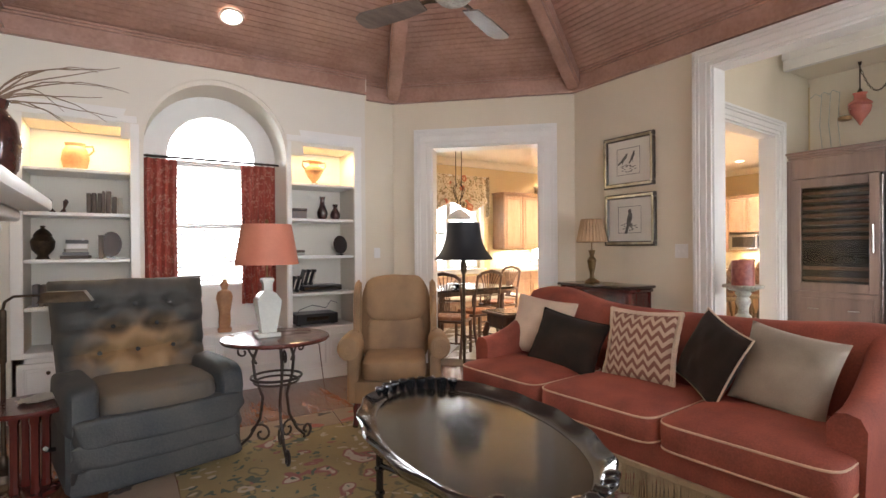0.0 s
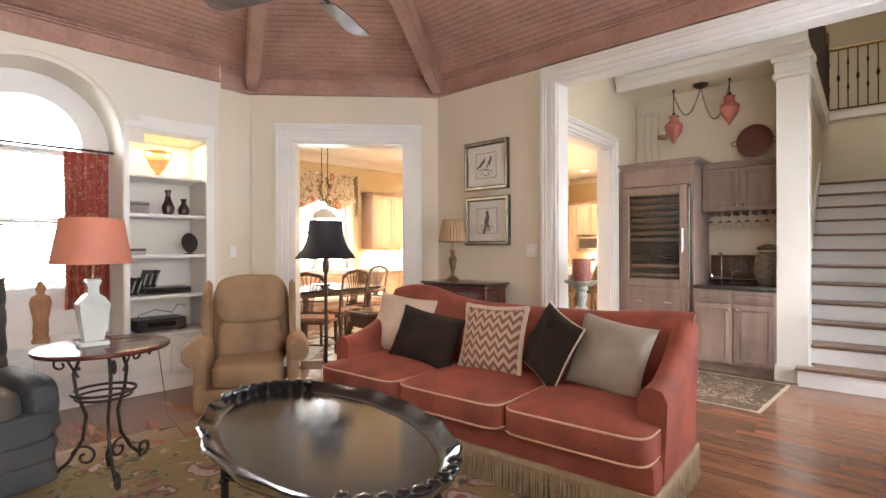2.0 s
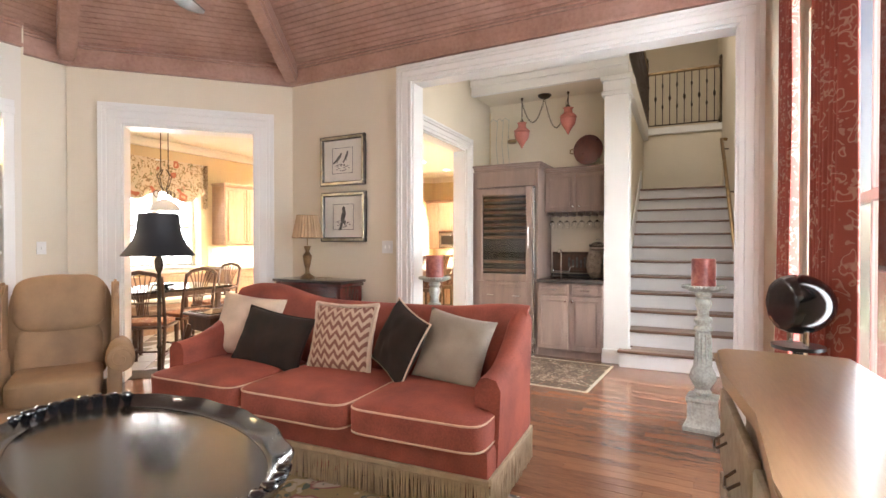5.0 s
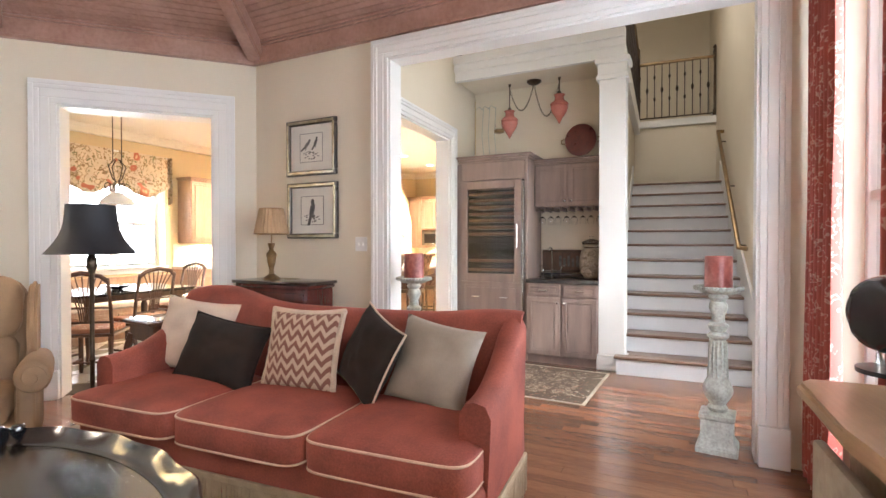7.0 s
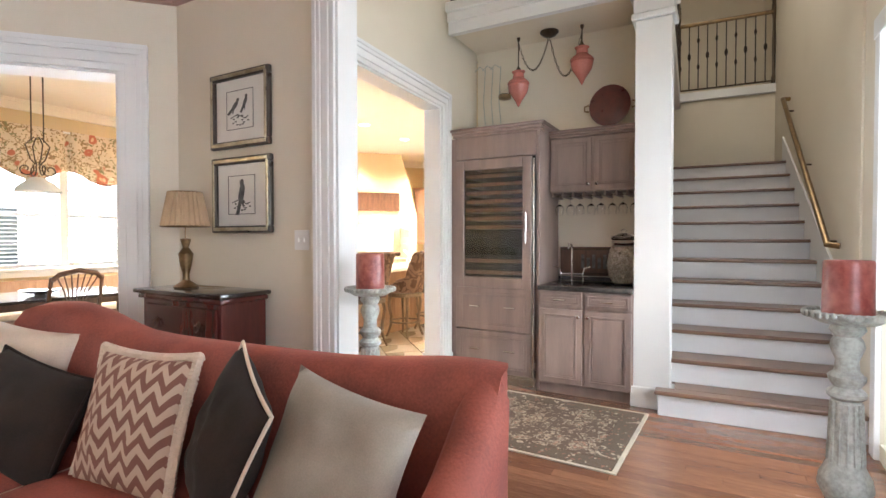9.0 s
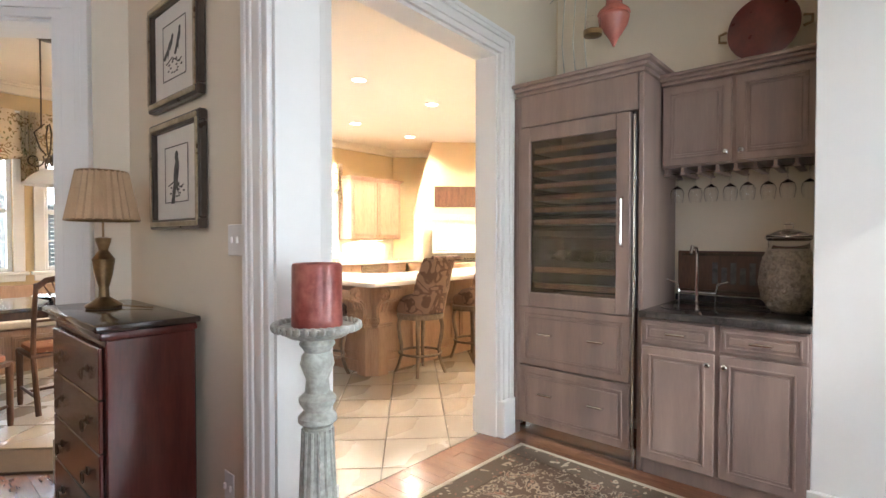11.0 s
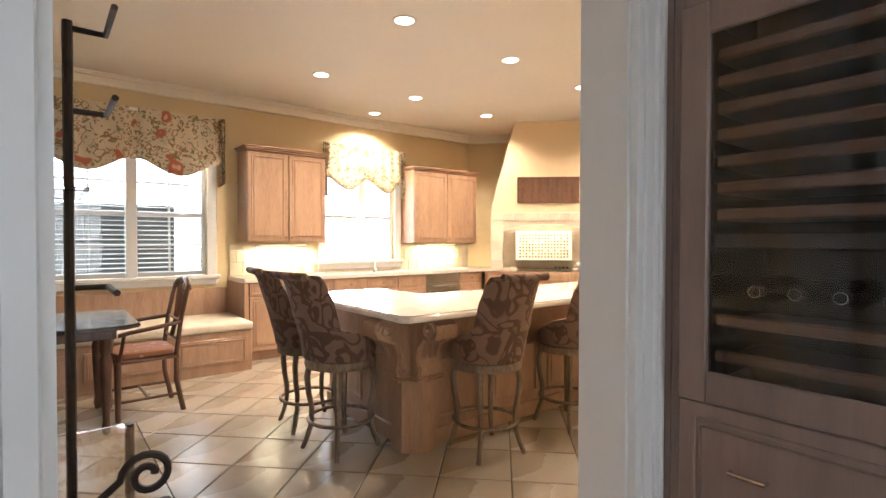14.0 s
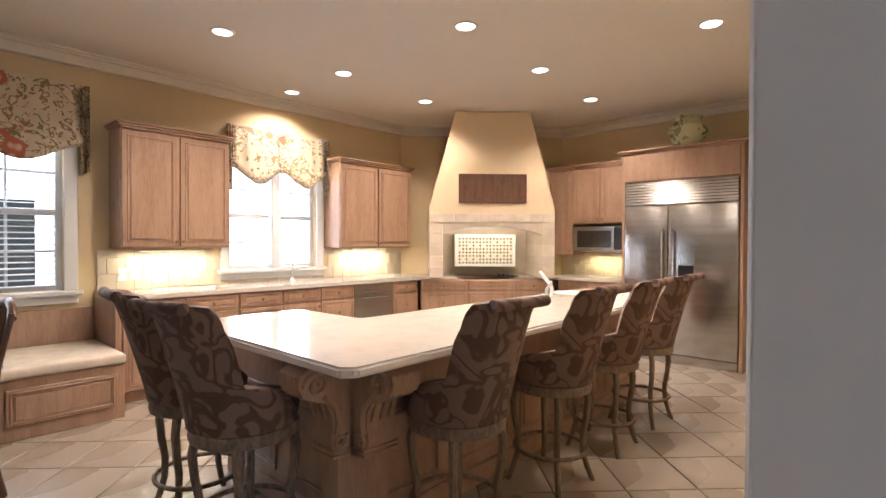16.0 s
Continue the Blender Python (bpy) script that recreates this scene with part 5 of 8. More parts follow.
def tray_table(m):
    t = thing("coffee_table", m, "oval black lacquer tray-top coffee table with pie-crust rim", "coffee table")
    A, Bb, Z = 0.70, 0.385, 0.50

    def rim_ring(k, off, z, wave=0.0):
        out = []
        for i in range(k):
            a = 2 * math.pi * i / k
            w = wave * (0.5 + 0.5 * math.cos(a * 16))
            out.append(Vector(((Bb + off + w) * math.cos(a), (A + off + w) * math.sin(a), z)))
        return out
    bm = B()
    k = 128
    rings = [rim_ring(k, -0.02, Z - 0.02), rim_ring(k, 0.0, Z - 0.015), rim_ring(k, 0.0, Z), rim_ring(k, -0.045, Z + 0.002)]
    vr = [[bm.verts.new(p) for p in r] for r in rings]
    for a, b in zip(vr, vr[1:]):
        for i in range(k):
            bm.faces.new((a[i], a[(i + 1) % k], b[(i + 1) % k], b[i]))
    bm.faces.new(vr[-1])
    bm.faces.new(vr[0][::-1])
    top = part("tray", bm, "tray", t, angle=40)
    bm = B()
    sec = [(-0.03, 0.003), (0.0, 0.010), (0.025, 0.035), (0.04, 0.045), (0.048, 0.040), (0.035, 0.02), (0.015, -0.012), (0.0, -0.018)]
    vr = [[bm.verts.new(p) for p in rim_ring(k, o, Z + z, 0.014 if o > 0.01 else 0)] for o, z in sec]
    for a, b in zip(vr, vr[1:] + vr[:1]):
        for i in range(k):
            bm.faces.new((a[i], a[(i + 1) % k], b[(i + 1) % k], b[i]))
    part("rim", bm, "black", t, angle=50)
    for s in (-1, 1):
        for j in range(-4, 5):
            a = s * math.pi / 2 + j * 0.13
            bm = B()
            puff(bm, (Bb + 0.032) * math.cos(a), (A + 0.032) * math.sin(a), Z + 0.045, 0.05, 0.05, 0.028, 0.8, seg=10, rings=7, warp=0.3, seed=j)
            part("rim_carving", bm, "black", t)
    legs = [(-0.26, -0.46), (0.26, -0.46), (-0.26, 0.46), (0.26, 0.46)]
    for x, y in legs:
        bm = B()
        prof = [(0.018, 0.0), (0.022, 0.01)]
        for z in (0.08, 0.2, 0.32, 0.42):
            prof += [(0.018, z - 0.014), (0.025, z - 0.005), (0.025, z + 0.005), (0.018, z + 0.014)]
        prof += [(0.02, Z - 0.022)]
        lathe(bm, prof, 14, Matrix.Translation((x, y, 0)))
        part("leg", bm, "black", t)
    for a, b in ((0, 3), (1, 2)):
        bm = B()
        z = 0.2
        p, q = Vector((*legs[a], z)), Vector((*legs[b], z + (0.018 if a else -0.004)))
        tube(bm, [p.lerp(q, f / 6) for f in range(7)], 0.013, 8)
        part("stretcher", bm, "black", t)
    for a, b in ((0, 1), (2, 3), (0, 2), (1, 3)):
        bm = B()
        tube(bm, [(*legs[a], Z - 0.05), (*legs[b], Z - 0.05)], 0.014, 8)
        part("apron_rail", bm, "black", t)
    return t


tray_table(pose(2.326, 2.264, 0.012, 0, 0, -10) @ Matrix.Diagonal((1.05, 1.05, 1.03, 1)))


def scroll_table(m):
    t = thing("side_table", m, "round dark wood side table on a scrolled iron base", "side table")
    turned("tabletop", "mahog", t, [(0.30, 0.735), (0.335, 0.74), (0.345, 0.752), (0.34, 0.765), (0.325, 0.77)], seg=48)
    bm = B()
    tube(bm, [(0.16 * math.cos(a * math.pi / 16), 0.16 * math.sin(a * math.pi / 16), 0.50) for a in range(32)], 0.009, 6, closed=True)
    part("ring", bm, "iron", t)
    bm = B()
    tube(bm, [(0.14 * math.cos(a * math.pi / 16), 0.14 * math.sin(a * math.pi / 16), 0.47) for a in range(32)], 0.008, 6, closed=True)
    part("ring", bm, "iron", t)
    for k in range(3):
        r = Matrix.Rotation(k * 2 * math.pi / 3 + 0.5, 4, "Z")
        bm = B()
        pts = [Vector((0.05 + 0.0, 0, 0.735)), Vector((0.12, 0, 0.70)), Vector((0.155, 0, 0.6)), Vector((0.14, 0, 0.49)), Vector((0.09, 0, 0.36)), Vector((0.11, 0, 0.22)), Vector((0.18, 0, 0.10)), Vector((0.25, 0, 0.035))]
        pts += [p for p in scroll(0.27, 0.062, 0.055, 0.012, 1.1, -2.0, 1, 16)]
        tube(bm, [r @ p for p in pts], 0.010, 8)
        part("leg", bm, "iron", t)
        bm = B()
        pts = scroll(0.22, 0.66, 0.045, 0.01, 1.0, 2.2, -1, 16)
        tube(bm, [r @ p for p in [Vector((0.13, 0, 0.58))] + pts], 0.007, 6)
        part("scroll", bm, "iron", t)
        bm = B()
        pts = scroll(0.10, 0.12, 0.07, 0.012, 1.2, 0.3, 1, 18)
        tube(bm, [r @ p for p in pts], 0.008, 6)
        part("scroll", bm, "iron", t)
    return t


scroll_table(pose(1.90, 3.85, 0.0))


def shade(parent, mat, r0, r1, z0, z1, bell=0.0, pleats=0, label=""):
    bm = B()
    k = pleats * 2 if pleats else 40
    rows = []
    for inner in (0, 1):
        seq = range(9) if not inner else range(8, -1, -1)
        for q in seq:
            f = q / 8
            r = r0 + (r1 - r0) * f - bell * math.sin(math.pi * f) * (1 - f * 0.4)
            r -= inner * 0.003
            rows.append([bm.verts.new(((r + (0.009 * (i % 2) if pleats else 0)) * math.cos(2 * math.pi * i / k), (r + (0.009 * (i % 2) if pleats else 0)) * math.sin(2 * math.pi * i / k), z0 + (z1 - z0) * f)) for i in range(k)])
    for a, b in zip(rows, rows[1:] + rows[:1]):
        for i in range(k):
            bm.faces.new((a[i], a[(i + 1) % k], b[(i + 1) % k], b[i]))
    return part("shade", bm, mat, parent, label, angle=20 if pleats else 50)


# table lamp with a porcelain base
t = thing("table_lamp", pose(1.84, 3.83, 0.771), "celadon porcelain table lamp with a rust-red drum shade", "table lamp")
bx("plinth", "porcelain", t, -0.075, 0.075, -0.055, 0.055, 0, 0.03, bevel=0.006)
turned("body", "porcelain", t, [(0.065, 0.031), (0.068, 0.05), (0.10, 0.20), (0.105, 0.24), (0.07, 0.28), (0.04, 0.30), (0.038, 0.34), (0.055, 0.37), (0.045, 0.385), (0.02, 0.39)], seg=4, label="square-shouldered celadon body", square=True)
bm = B()
tube(bm, [(0, 0, 0.39), (0, 0, 0.74)], 0.006)
part("stem", bm, "brass", t)
turned("finial", "brass", t, [(0.006, 0.735), (0.014, 0.75), (0.004, 0.765)], seg=12)
shade(t, "shade_rust", 0.20, 0.155, 0.47, 0.73)
bm = B()
tube(bm, [(0.05, 0.03, 0.02), (0.30, 0.08, 0.004), (0.37, 0.1, -0.05), (0.45, 0.16, -0.55), (0.6, 0.2, -0.765)], 0.003, 5)
part("cord", bm, "walnut", t, "thin brown lamp cord")

# black-shaded floor lamp
t = thing("floor_lamp", pose(3.62, 4.135, 0.0), "bronze floor lamp with a black bell shade beside the sofa", "floor lamp")
turned("base", "bronze", t, [(0.14, 0), (0.14, 0.015), (0.06, 0.035), (0.03, 0.06)], seg=28)
turned("pole", "bronze", t, [(0.014, 0.06), (0.014, 0.5), (0.022, 0.52), (0.014, 0.54), (0.014, 1.1), (0.03, 1.14), (0.032, 1.2), (0.014, 1.24), (0.008, 1.5)], seg=14)
shade(t, "shade_black", 0.265, 0.145, 1.235, 1.565, bell=0.05, label="black bell-shaped fabric shade")

# small end table with a tray top
t = thing("end_table", pose(4.02, 3.93, 0, 0, 0, -8), "dark wood end table with cabriole legs and a glass tray top", "end table")
bx("apron", "walnut", t, -0.18, 0.18, -0.17, 0.17, 0.62, 0.74, bevel=0.006)
bx("tabletop", "walnut", t, -0.22, 0.22, -0.20, 0.20, 0.741, 0.765, bevel=0.008)
bx("tray_glass", "clear", t, -0.19, 0.19, -0.17, 0.17, 0.767, 0.773, bevel=0.001, label="pale glass tray top")
for x in (-0.17, 0.17):
    for y in (-0.15, 0.15):
        bm = B()
        sx2, sy2 = math.copysign(1, x), math.copysign(1, y)
        tube(bm, [(x, y, 0.66), (x + sx2 * 0.025, y + sy2 * 0.02, 0.56), (x + sx2 * 0.005, y, 0.35), (x - sx2 * 0.005, y, 0.15), (x + sx2 * 0.02, y + sy2 * 0.015, 0.03), (x + sx2 * 0.035, y + sy2 * 0.025, 0.008)], 0.03, 8, 0.016)
        part("leg", bm, "walnut", t)

# pedestal drink table and reading lamp
t = thing("pedestal_table", pose(0.62, 3.93, 0), "small round mahogany pedestal table with fluted column legs", "side table")
turned("tabletop", "mahog", t, [(0.19, 0.49), (0.215, 0.495), (0.22, 0.51), (0.215, 0.52)], seg=36)
for i in range(4):
    a = i * math.pi / 2 + 0.4
    turned("column", "mahog", t, [(0.024, 0.06), (0.028, 0.08), (0.022, 0.1), (0.022, 0.42), (0.028, 0.44), (0.024, 0.489)], (0.07 * math.cos(a), 0.07 * math.sin(a), 0), 8)
turned("base", "mahog", t, [(0.12, 0.03), (0.13, 0.045), (0.10, 0.059)], seg=24)
for i in range(4):
    a = i * math.pi / 2 + 0.4
    bm = B()
    tube(bm, [(0.08 * math.cos(a), 0.08 * math.sin(a), 0.045), (0.15 * math.cos(a), 0.15 * math.sin(a), 0.035), (0.19 * math.cos(a), 0.19 * math.sin(a), 0.018)], 0.02, 8, 0.014)
    part("foot", bm, "mahog", t)
for i in range(3):
    n3 = thing("paper", pose(0.66, 3.95, 0.521 + i * 0.004, 0, 0, i * 35), "crumpled printed paper lying on the round table", "paper")
    bm = B()
    g = [[bm.verts.new((-0.09 + 0.03 * i2, -0.06 + 0.03 * j2, 0.012 + 0.011 * noise.noise(Vector((i2 * 0.7, j2 * 0.7, i * 3))))) for i2 in range(7)] for j2 in range(5)]
    for a, b in zip(g, g[1:]):
        for i2 in range(6):
            bm.faces.new((a[i2], a[i2 + 1], b[i2 + 1], b[i2]))
    bmesh.ops.solidify(bm, geom=list(bm.faces), thickness=0.001)
    part("sheet", bm, "paper", n3, angle=80)
t = thing("floor_lamp", pose(0.47, 4.2, 0), "bronze pharmacy reading lamp with a metal shade beside the recliner", "floor lamp")
turned("base", "bronze", t, [(0.12, 0), (0.125, 0.02), (0.07, 0.04), (0.06, 0.08), (0.025, 0.11), (0.03, 0.15), (0.014, 0.18)], seg=24)
turned("pole", "bronze", t, [(0.012, 0.18), (0.012, 0.7), (0.018, 0.71), (0.018, 1.0), (0.01, 1.01)], seg=12)
bm = B()
tube(bm, [(0, 0, 1.0), (0.01, 0, 1.05), (0.05, -0.01, 1.08), (0.2, -0.05, 1.085)], 0.008)
part("arm", bm, "bronze", t)
bm = B()
prism(bm, [(0.16, -0.09, 1.04), (0.42, -0.12, 1.04), (0.38, -0.10, 1.10), (0.19, -0.07, 1.10)], (0.01, 0.10, 0))
part("shade", bm, "bronze", t, "dark metal trough shade")

# mantel and vase of branches
t = thing("fireplace", pose(0, 0, 0), "white fireplace surround with a deep moulded mantel shelf", "fireplace")
bx("chimney_breast", "trim", t, 0.255, 0.46, 2.12, 3.44, 0, 1.36, bevel=0.004)
for z, e in ((1.36, 0.05), (1.42, 0.11), (1.48, 0.17)):
    bx("mantel_moulding", "trim", t, 0.256, 0.46 + e, 2.12 - e, 3.44 + e, z + 0.001, z + 0.06, bevel=0.018, seg=3)
bx("mantel_shelf", "trim", t, 0.256, 0.745, 1.87, 3.69, 1.542, 1.60, bevel=0.014, seg=2)
bx("firebox", "black", t, 0.461, 0.465, 2.42, 3.14, 0.12, 0.85, bevel=0)
t = thing("vase", pose(0.60, 3.12, 1.602), "tall dark red vase of bare curling branches on the mantel", "vase")
turned("body", "dark_pot", t, [(0.05, 0), (0.09, 0.07), (0.105, 0.17), (0.085, 0.26), (0.05, 0.31), (0.065, 0.345)], seg=24)
rb = random.Random(11)
for i in range(12):
    bm = B()
    az, spread = rb.uniform(-0.9, 1.3), rb.uniform(0.2, 1.1)
    p = Vector((0, 0, 0.32))
    d = Vector((math.cos(az) * spread, math.sin(az) * spread, 1)).normalized()
    pts = [p.copy()]
    for s in range(9):
        d = (d + Vector((math.cos(az) * 0.16, math.sin(az) * 0.16, rb.uniform(-0.28, 0.12))) + Vector((rb.uniform(-0.2, 0.2), rb.uniform(-0.2, 0.2), 0))).normalized()
        p = p + d * rb.uniform(0.045, 0.065)
        pts.append(p.copy())
    tube(bm, pts, 0.004, 5, 0.0012)
    part("branch", bm, "twig", t)

# rug
t = thing("rug", pose(2.35, 2.75, 0), "large gold floral wool rug with a dark flowered border", "rug")
bx("field", "rug_living", t, -1.05, 1.0, -2.2, 1.35, 0.001, 0.012, bevel=0.003)
for a in ((-1.38, -1.053, -2.5, 1.68), (1.003, 1.33, -2.5, 1.68), (-1.052, 1.002, 1.353, 1.68), (-1.052, 1.002, -2.5, -2.203)):
    bx("border", "rug_border", t, *a, 0.001, 0.012, bevel=0.003)

# pictures on the wall
def picture(y, z, kind):
    t = thing("framed_picture", pose(5.112, y, z, 0, 0, -90), "framed bird engraving with a cream mat in a dark gilt frame", "picture", "bird engravings")
    w, h = 0.28, 0.247
    for a in ((-w, w, h - 0.045, h), (-w, w, -h, -h + 0.045), (-w, -w + 0.045, -h + 0.0455, h - 0.0455), (w - 0.045, w, -h + 0.0455, h - 0.0455)):
        bm = B()
        box(bm, a[0], a[1], -0.035, 0, a[2], a[3], 0.006)
        fr = part("frame", bm, "darkframe", t, "dark outer frame")
    for a in ((-w + 0.02, w - 0.02, h - 0.035, h - 0.012), (-w + 0.02, w - 0.02, -h + 0.012, -h + 0.035), (-w + 0.012, -w + 0.035, -h + 0.0355, h - 0.0355), (w - 0.035, w - 0.012, -h + 0.0355, h - 0.0355)):
        bx("gilt_edge", "silverframe", t, a[0], a[1], -0.042, -0.0355, a[2], a[3], bevel=0.003, label="worn silver-gilt edge")
    bx("mat", "paper", t, -w + 0.046, w - 0.046, -0.014, -0.008, -h + 0.046, h - 0.046, bevel=0, label="cream mat")
    bx("print", "paper", t, -0.12, 0.12, -0.018, -0.0145, -0.125, 0.125, bevel=0)
    for a in ((-0.124, 0.124, 0.123, 0.127), (-0.124, 0.124, -0.127, -0.123), (-0.128, -0.124, -0.127, 0.127), (0.124, 0.128, -0.127, 0.127)):
        bx("line", "ink", t, a[0], a[1], -0.0200, -0.0185, a[2], a[3], bevel=0)
    bm = B()
    birds = [(-0.045, 0.03, 0.9, 40), (0.05, 0.045, 0.8, 60)] if kind == 0 else [(0.0, 0.01, 1.5, 75)]
    for cx, cz, s, ang in birds:
        m2 = pose(cx, -0.019, cz, 0, -ang, 0) @ Matrix.Diagonal((s, 1, s, 1))
        puff(bm, 0, 0, 0, 0.085, 0.004, 0.036, 0.9, m=m2, seg=14, rings=8)
        puff(bm, 0.045, 0, 0.01, 0.034, 0.004, 0.026, 1, m=m2, seg=10, rings=6)
        prism(bm, [(-0.035, -0.002, 0.008), (-0.10, -0.002, 0.012), (-0.095, -0.002, -0.008), (-0.03, -0.002, -0.01)], (0, 0.003, 0), m2)
        prism(bm, [(0.02, -0.003, 0.0), (-0.06, -0.003, -0.035), (-0.03, -0.003, 0.006)], (0, 0.002, 0), m2)
    tube(bm, [(-0.09, -0.018, -0.05), (-0.02, -0.018, -0.03), (0.04, -0.018, -0.06), (0.08, -0.018, -0.05)], 0.003, 5)
    for q in range(14):
        a = q * 2.4
        puff(bm, 0.06 * math.cos(a) * (0.4 + q / 14), -0.0185, -0.07 + 0.03 * math.sin(a), 0.024, 0.003, 0.01, 1, seg=6, rings=4)
    part("engraving", bm, "ink", t, "grey bird engraving")
    return t


picture(3.51, 2.15, 0)
picture(3.50, 1.595, 1)

# chest of drawers
t = thing("chest_of_drawers", pose(-0.02, 0.065, 0), "dark mahogany chest of drawers with ring pulls, wall side", "chest of drawers")
t["label"] = "dark mahogany chest of drawers with brass ring pulls, against the wall"
bx("carcase", "mahog", t, 4.77, 5.09, 3.19, 3.95, 0.06, 0.93, bevel=0.004)
bx("plinth", "mahog", t, 4.755, 5.09, 3.175, 3.965, 0, 0.058, bevel=0.004)
bx("top", "mahogtop", t, 4.725, 5.095, 3.145, 3.995, 0.965, 0.992, bevel=0.008, seg=2, label="dark polished top")
bx("frieze", "mahog", t, 4.745, 5.09, 3.165, 3.975, 0.932, 0.963, bevel=0.01, seg=2)
for i, (a, b) in enumerate(((0.09, 0.30), (0.305, 0.50), (0.505, 0.70), (0.705, 0.90))):
    d = bx("drawer", "mahog", t, 4.752, 4.769, 3.22, 3.92, a, b, bevel=0.004)
    for y in (3.37, 3.77):
        bm = B()
        lathe(bm, [(0.018, 0), (0.018, 0.004), (0.006, 0.008), (0.006, 0.02)], 12, pose(4.752, y, (a + b) / 2, 0, -90))
        tube(bm, [(4.733, y + 0.02 * math.sin(q * math.pi / 6), (a + b) / 2 - 0.02 + 0.022 * math.cos(q * math.pi / 6)) for q in range(12)], 0.003, 5, closed=True)
        part("ring_pull", bm, "bronze", d, "dark brass ring pull")
t = thing("table_lamp", pose(4.88, 3.77, 0.993), "turned bronze table lamp with a tan pleated shade on the chest", "table lamp")
turned("base", "brass", t, [(0.07, 0), (0.075, 0.012), (0.05, 0.03), (0.022, 0.05), (0.02, 0.09), (0.035, 0.15), (0.045, 0.22), (0.035, 0.235), (0.018, 0.26), (0.03, 0.30), (0.032, 0.315), (0.012, 0.32)], seg=20, label="worn bronze urn-shaped base")
bm = B()
tube(bm, [(0, 0, 0.32), (0, 0, 0.62)], 0.005)
part("stem", bm, "brass", t)
shade(t, "shade_tan", 0.138, 0.094, 0.395, 0.615, pleats=26, label="tan pleated fabric shade")
for z, r in ((0.395, 0.141), (0.612, 0.097)):
    bm = B()
    tube(bm, [(r * math.cos(q * math.pi / 16), r * math.sin(q * math.pi / 16), z) for q in range(32)], 0.005, 6, closed=True)
    part("shade_trim", bm, "brass", t)
bm = B()
tube(bm, [(0.05, -0.03, 0.01), (0.1, -0.12, 0.004), (0.135, -0.2, 0.004)], 0.003, 5)
part("cord", bm, "brass", t)

# switches and thermostat
def plate(m, label, w=0.075, h=0.115, n=1, name="light_switch"):
    t = thing(name, m, label, "light switch" if name == "light_switch" else name.replace("_", " "))
    bx("cover_plate", "trim", t, -w / 2, w / 2, -0.007, -0.001, -h / 2, h / 2, bevel=0.002)
    for i in range(n):
        x = (i - (n - 1) / 2) * 0.045
        bx("toggle", "trim", t, x - 0.006, x + 0.006, -0.018, -0.0075, -0.012, 0.012, bevel=0.002)
    return t


plate(pose(5.118, 2.99, 1.30, 0, 0, -90), "white double light switch beside the wide opening", 0.12, 0.12, 2)
plate(pose(3.46, 5.598, 1.29), "white light switch on the short wall")
t = plate(DM @ pose(0.11, 0, 1.50) @ Matrix.Rotation(0, 4, "Z"), "small white thermostat beside the doorway", 0.10, 0.07, 1, "thermostat")
plate(pose(5.118, 3.06, 0.32, 0, 0, -90), "white wall socket low beside the chest", 0.075, 0.115, 2, "wall_socket")

# ceiling fan and downlight
t = thing("ceiling_fan", pose(2.57, 2.72, 2.71), "weathered wood-bladed ceiling fan on a down rod", "ceiling fan")
bm = B()
tube(bm, [(0, 0, 0.1), (0, 0, 1.42)], 0.014)
part("down_rod", bm, "patina", t)
turned("motor", "patina", t, [(0.03, -0.04), (0.08, -0.03), (0.11, 0.0), (0.115, 0.06), (0.08, 0.10), (0.03, 0.13)], seg=28)
fanwood = M["stoolwood"]
for k in range(4):
    r = Matrix.Rotation(radians(-63 + 90 * k), 4, "Z")
    bm = B()
    vs = prism(bm, [(0.2, -0.05, 0), (0.34, -0.068, 0), (0.6, -0.075, 0), (0.645, -0.05, 0), (0.655, 0, 0), (0.645, 0.05, 0), (0.6, 0.075, 0), (0.34, 0.068, 0), (0.2, 0.05, 0)], (0, 0, 0.009), r @ Matrix.Rotation(radians(12), 4, "X"))
    part("blade", bm, "fanwood", t)
    bm = B()
    tube(bm, [r @ Vector(p) for p in ((0.10, 0, 0.0), (0.16, 0, 0.012), (0.24, 0, 0.014))], 0.012)
    part("blade_bracket", bm, "bronze", t)


def downlight(m, label, power, colour, r=0.085, spot=120):
    t = thing("recessed_light", m, label, "ceiling light", "recessed ceiling lights")
    bm = B()
    k = 28
    rings = [[bm.verts.new((rr * math.cos(2 * math.pi * i / k), rr * math.sin(2 * math.pi * i / k), z)) for i in range(k)] for rr, z in ((r + 0.018, 0.0), (r + 0.012, -0.008), (r, -0.008), (r * 0.96, 0.0))]
    for a, b in zip(rings, rings[1:]):
        for i in range(k):
            bm.faces.new((a[i], a[(i + 1) % k], b[(i + 1) % k], b[i]))
    part("trim_ring", bm, "trim", t)
    turned("lens", M["lit"], t, [(r * 0.93, -0.006), (r * 0.9, -0.003)], seg=24, label="glowing lens")
    lamp("recessed_lamp", "SPOT", m @ pose(0, 0, -0.02), power, colour, 0.06, spot=spot)
    return t


downlight(pose(1.852, 5.053, 3.335, -19.4), "lit round recessed light in the boarded ceiling", 25, (1, 0.8, 0.6))

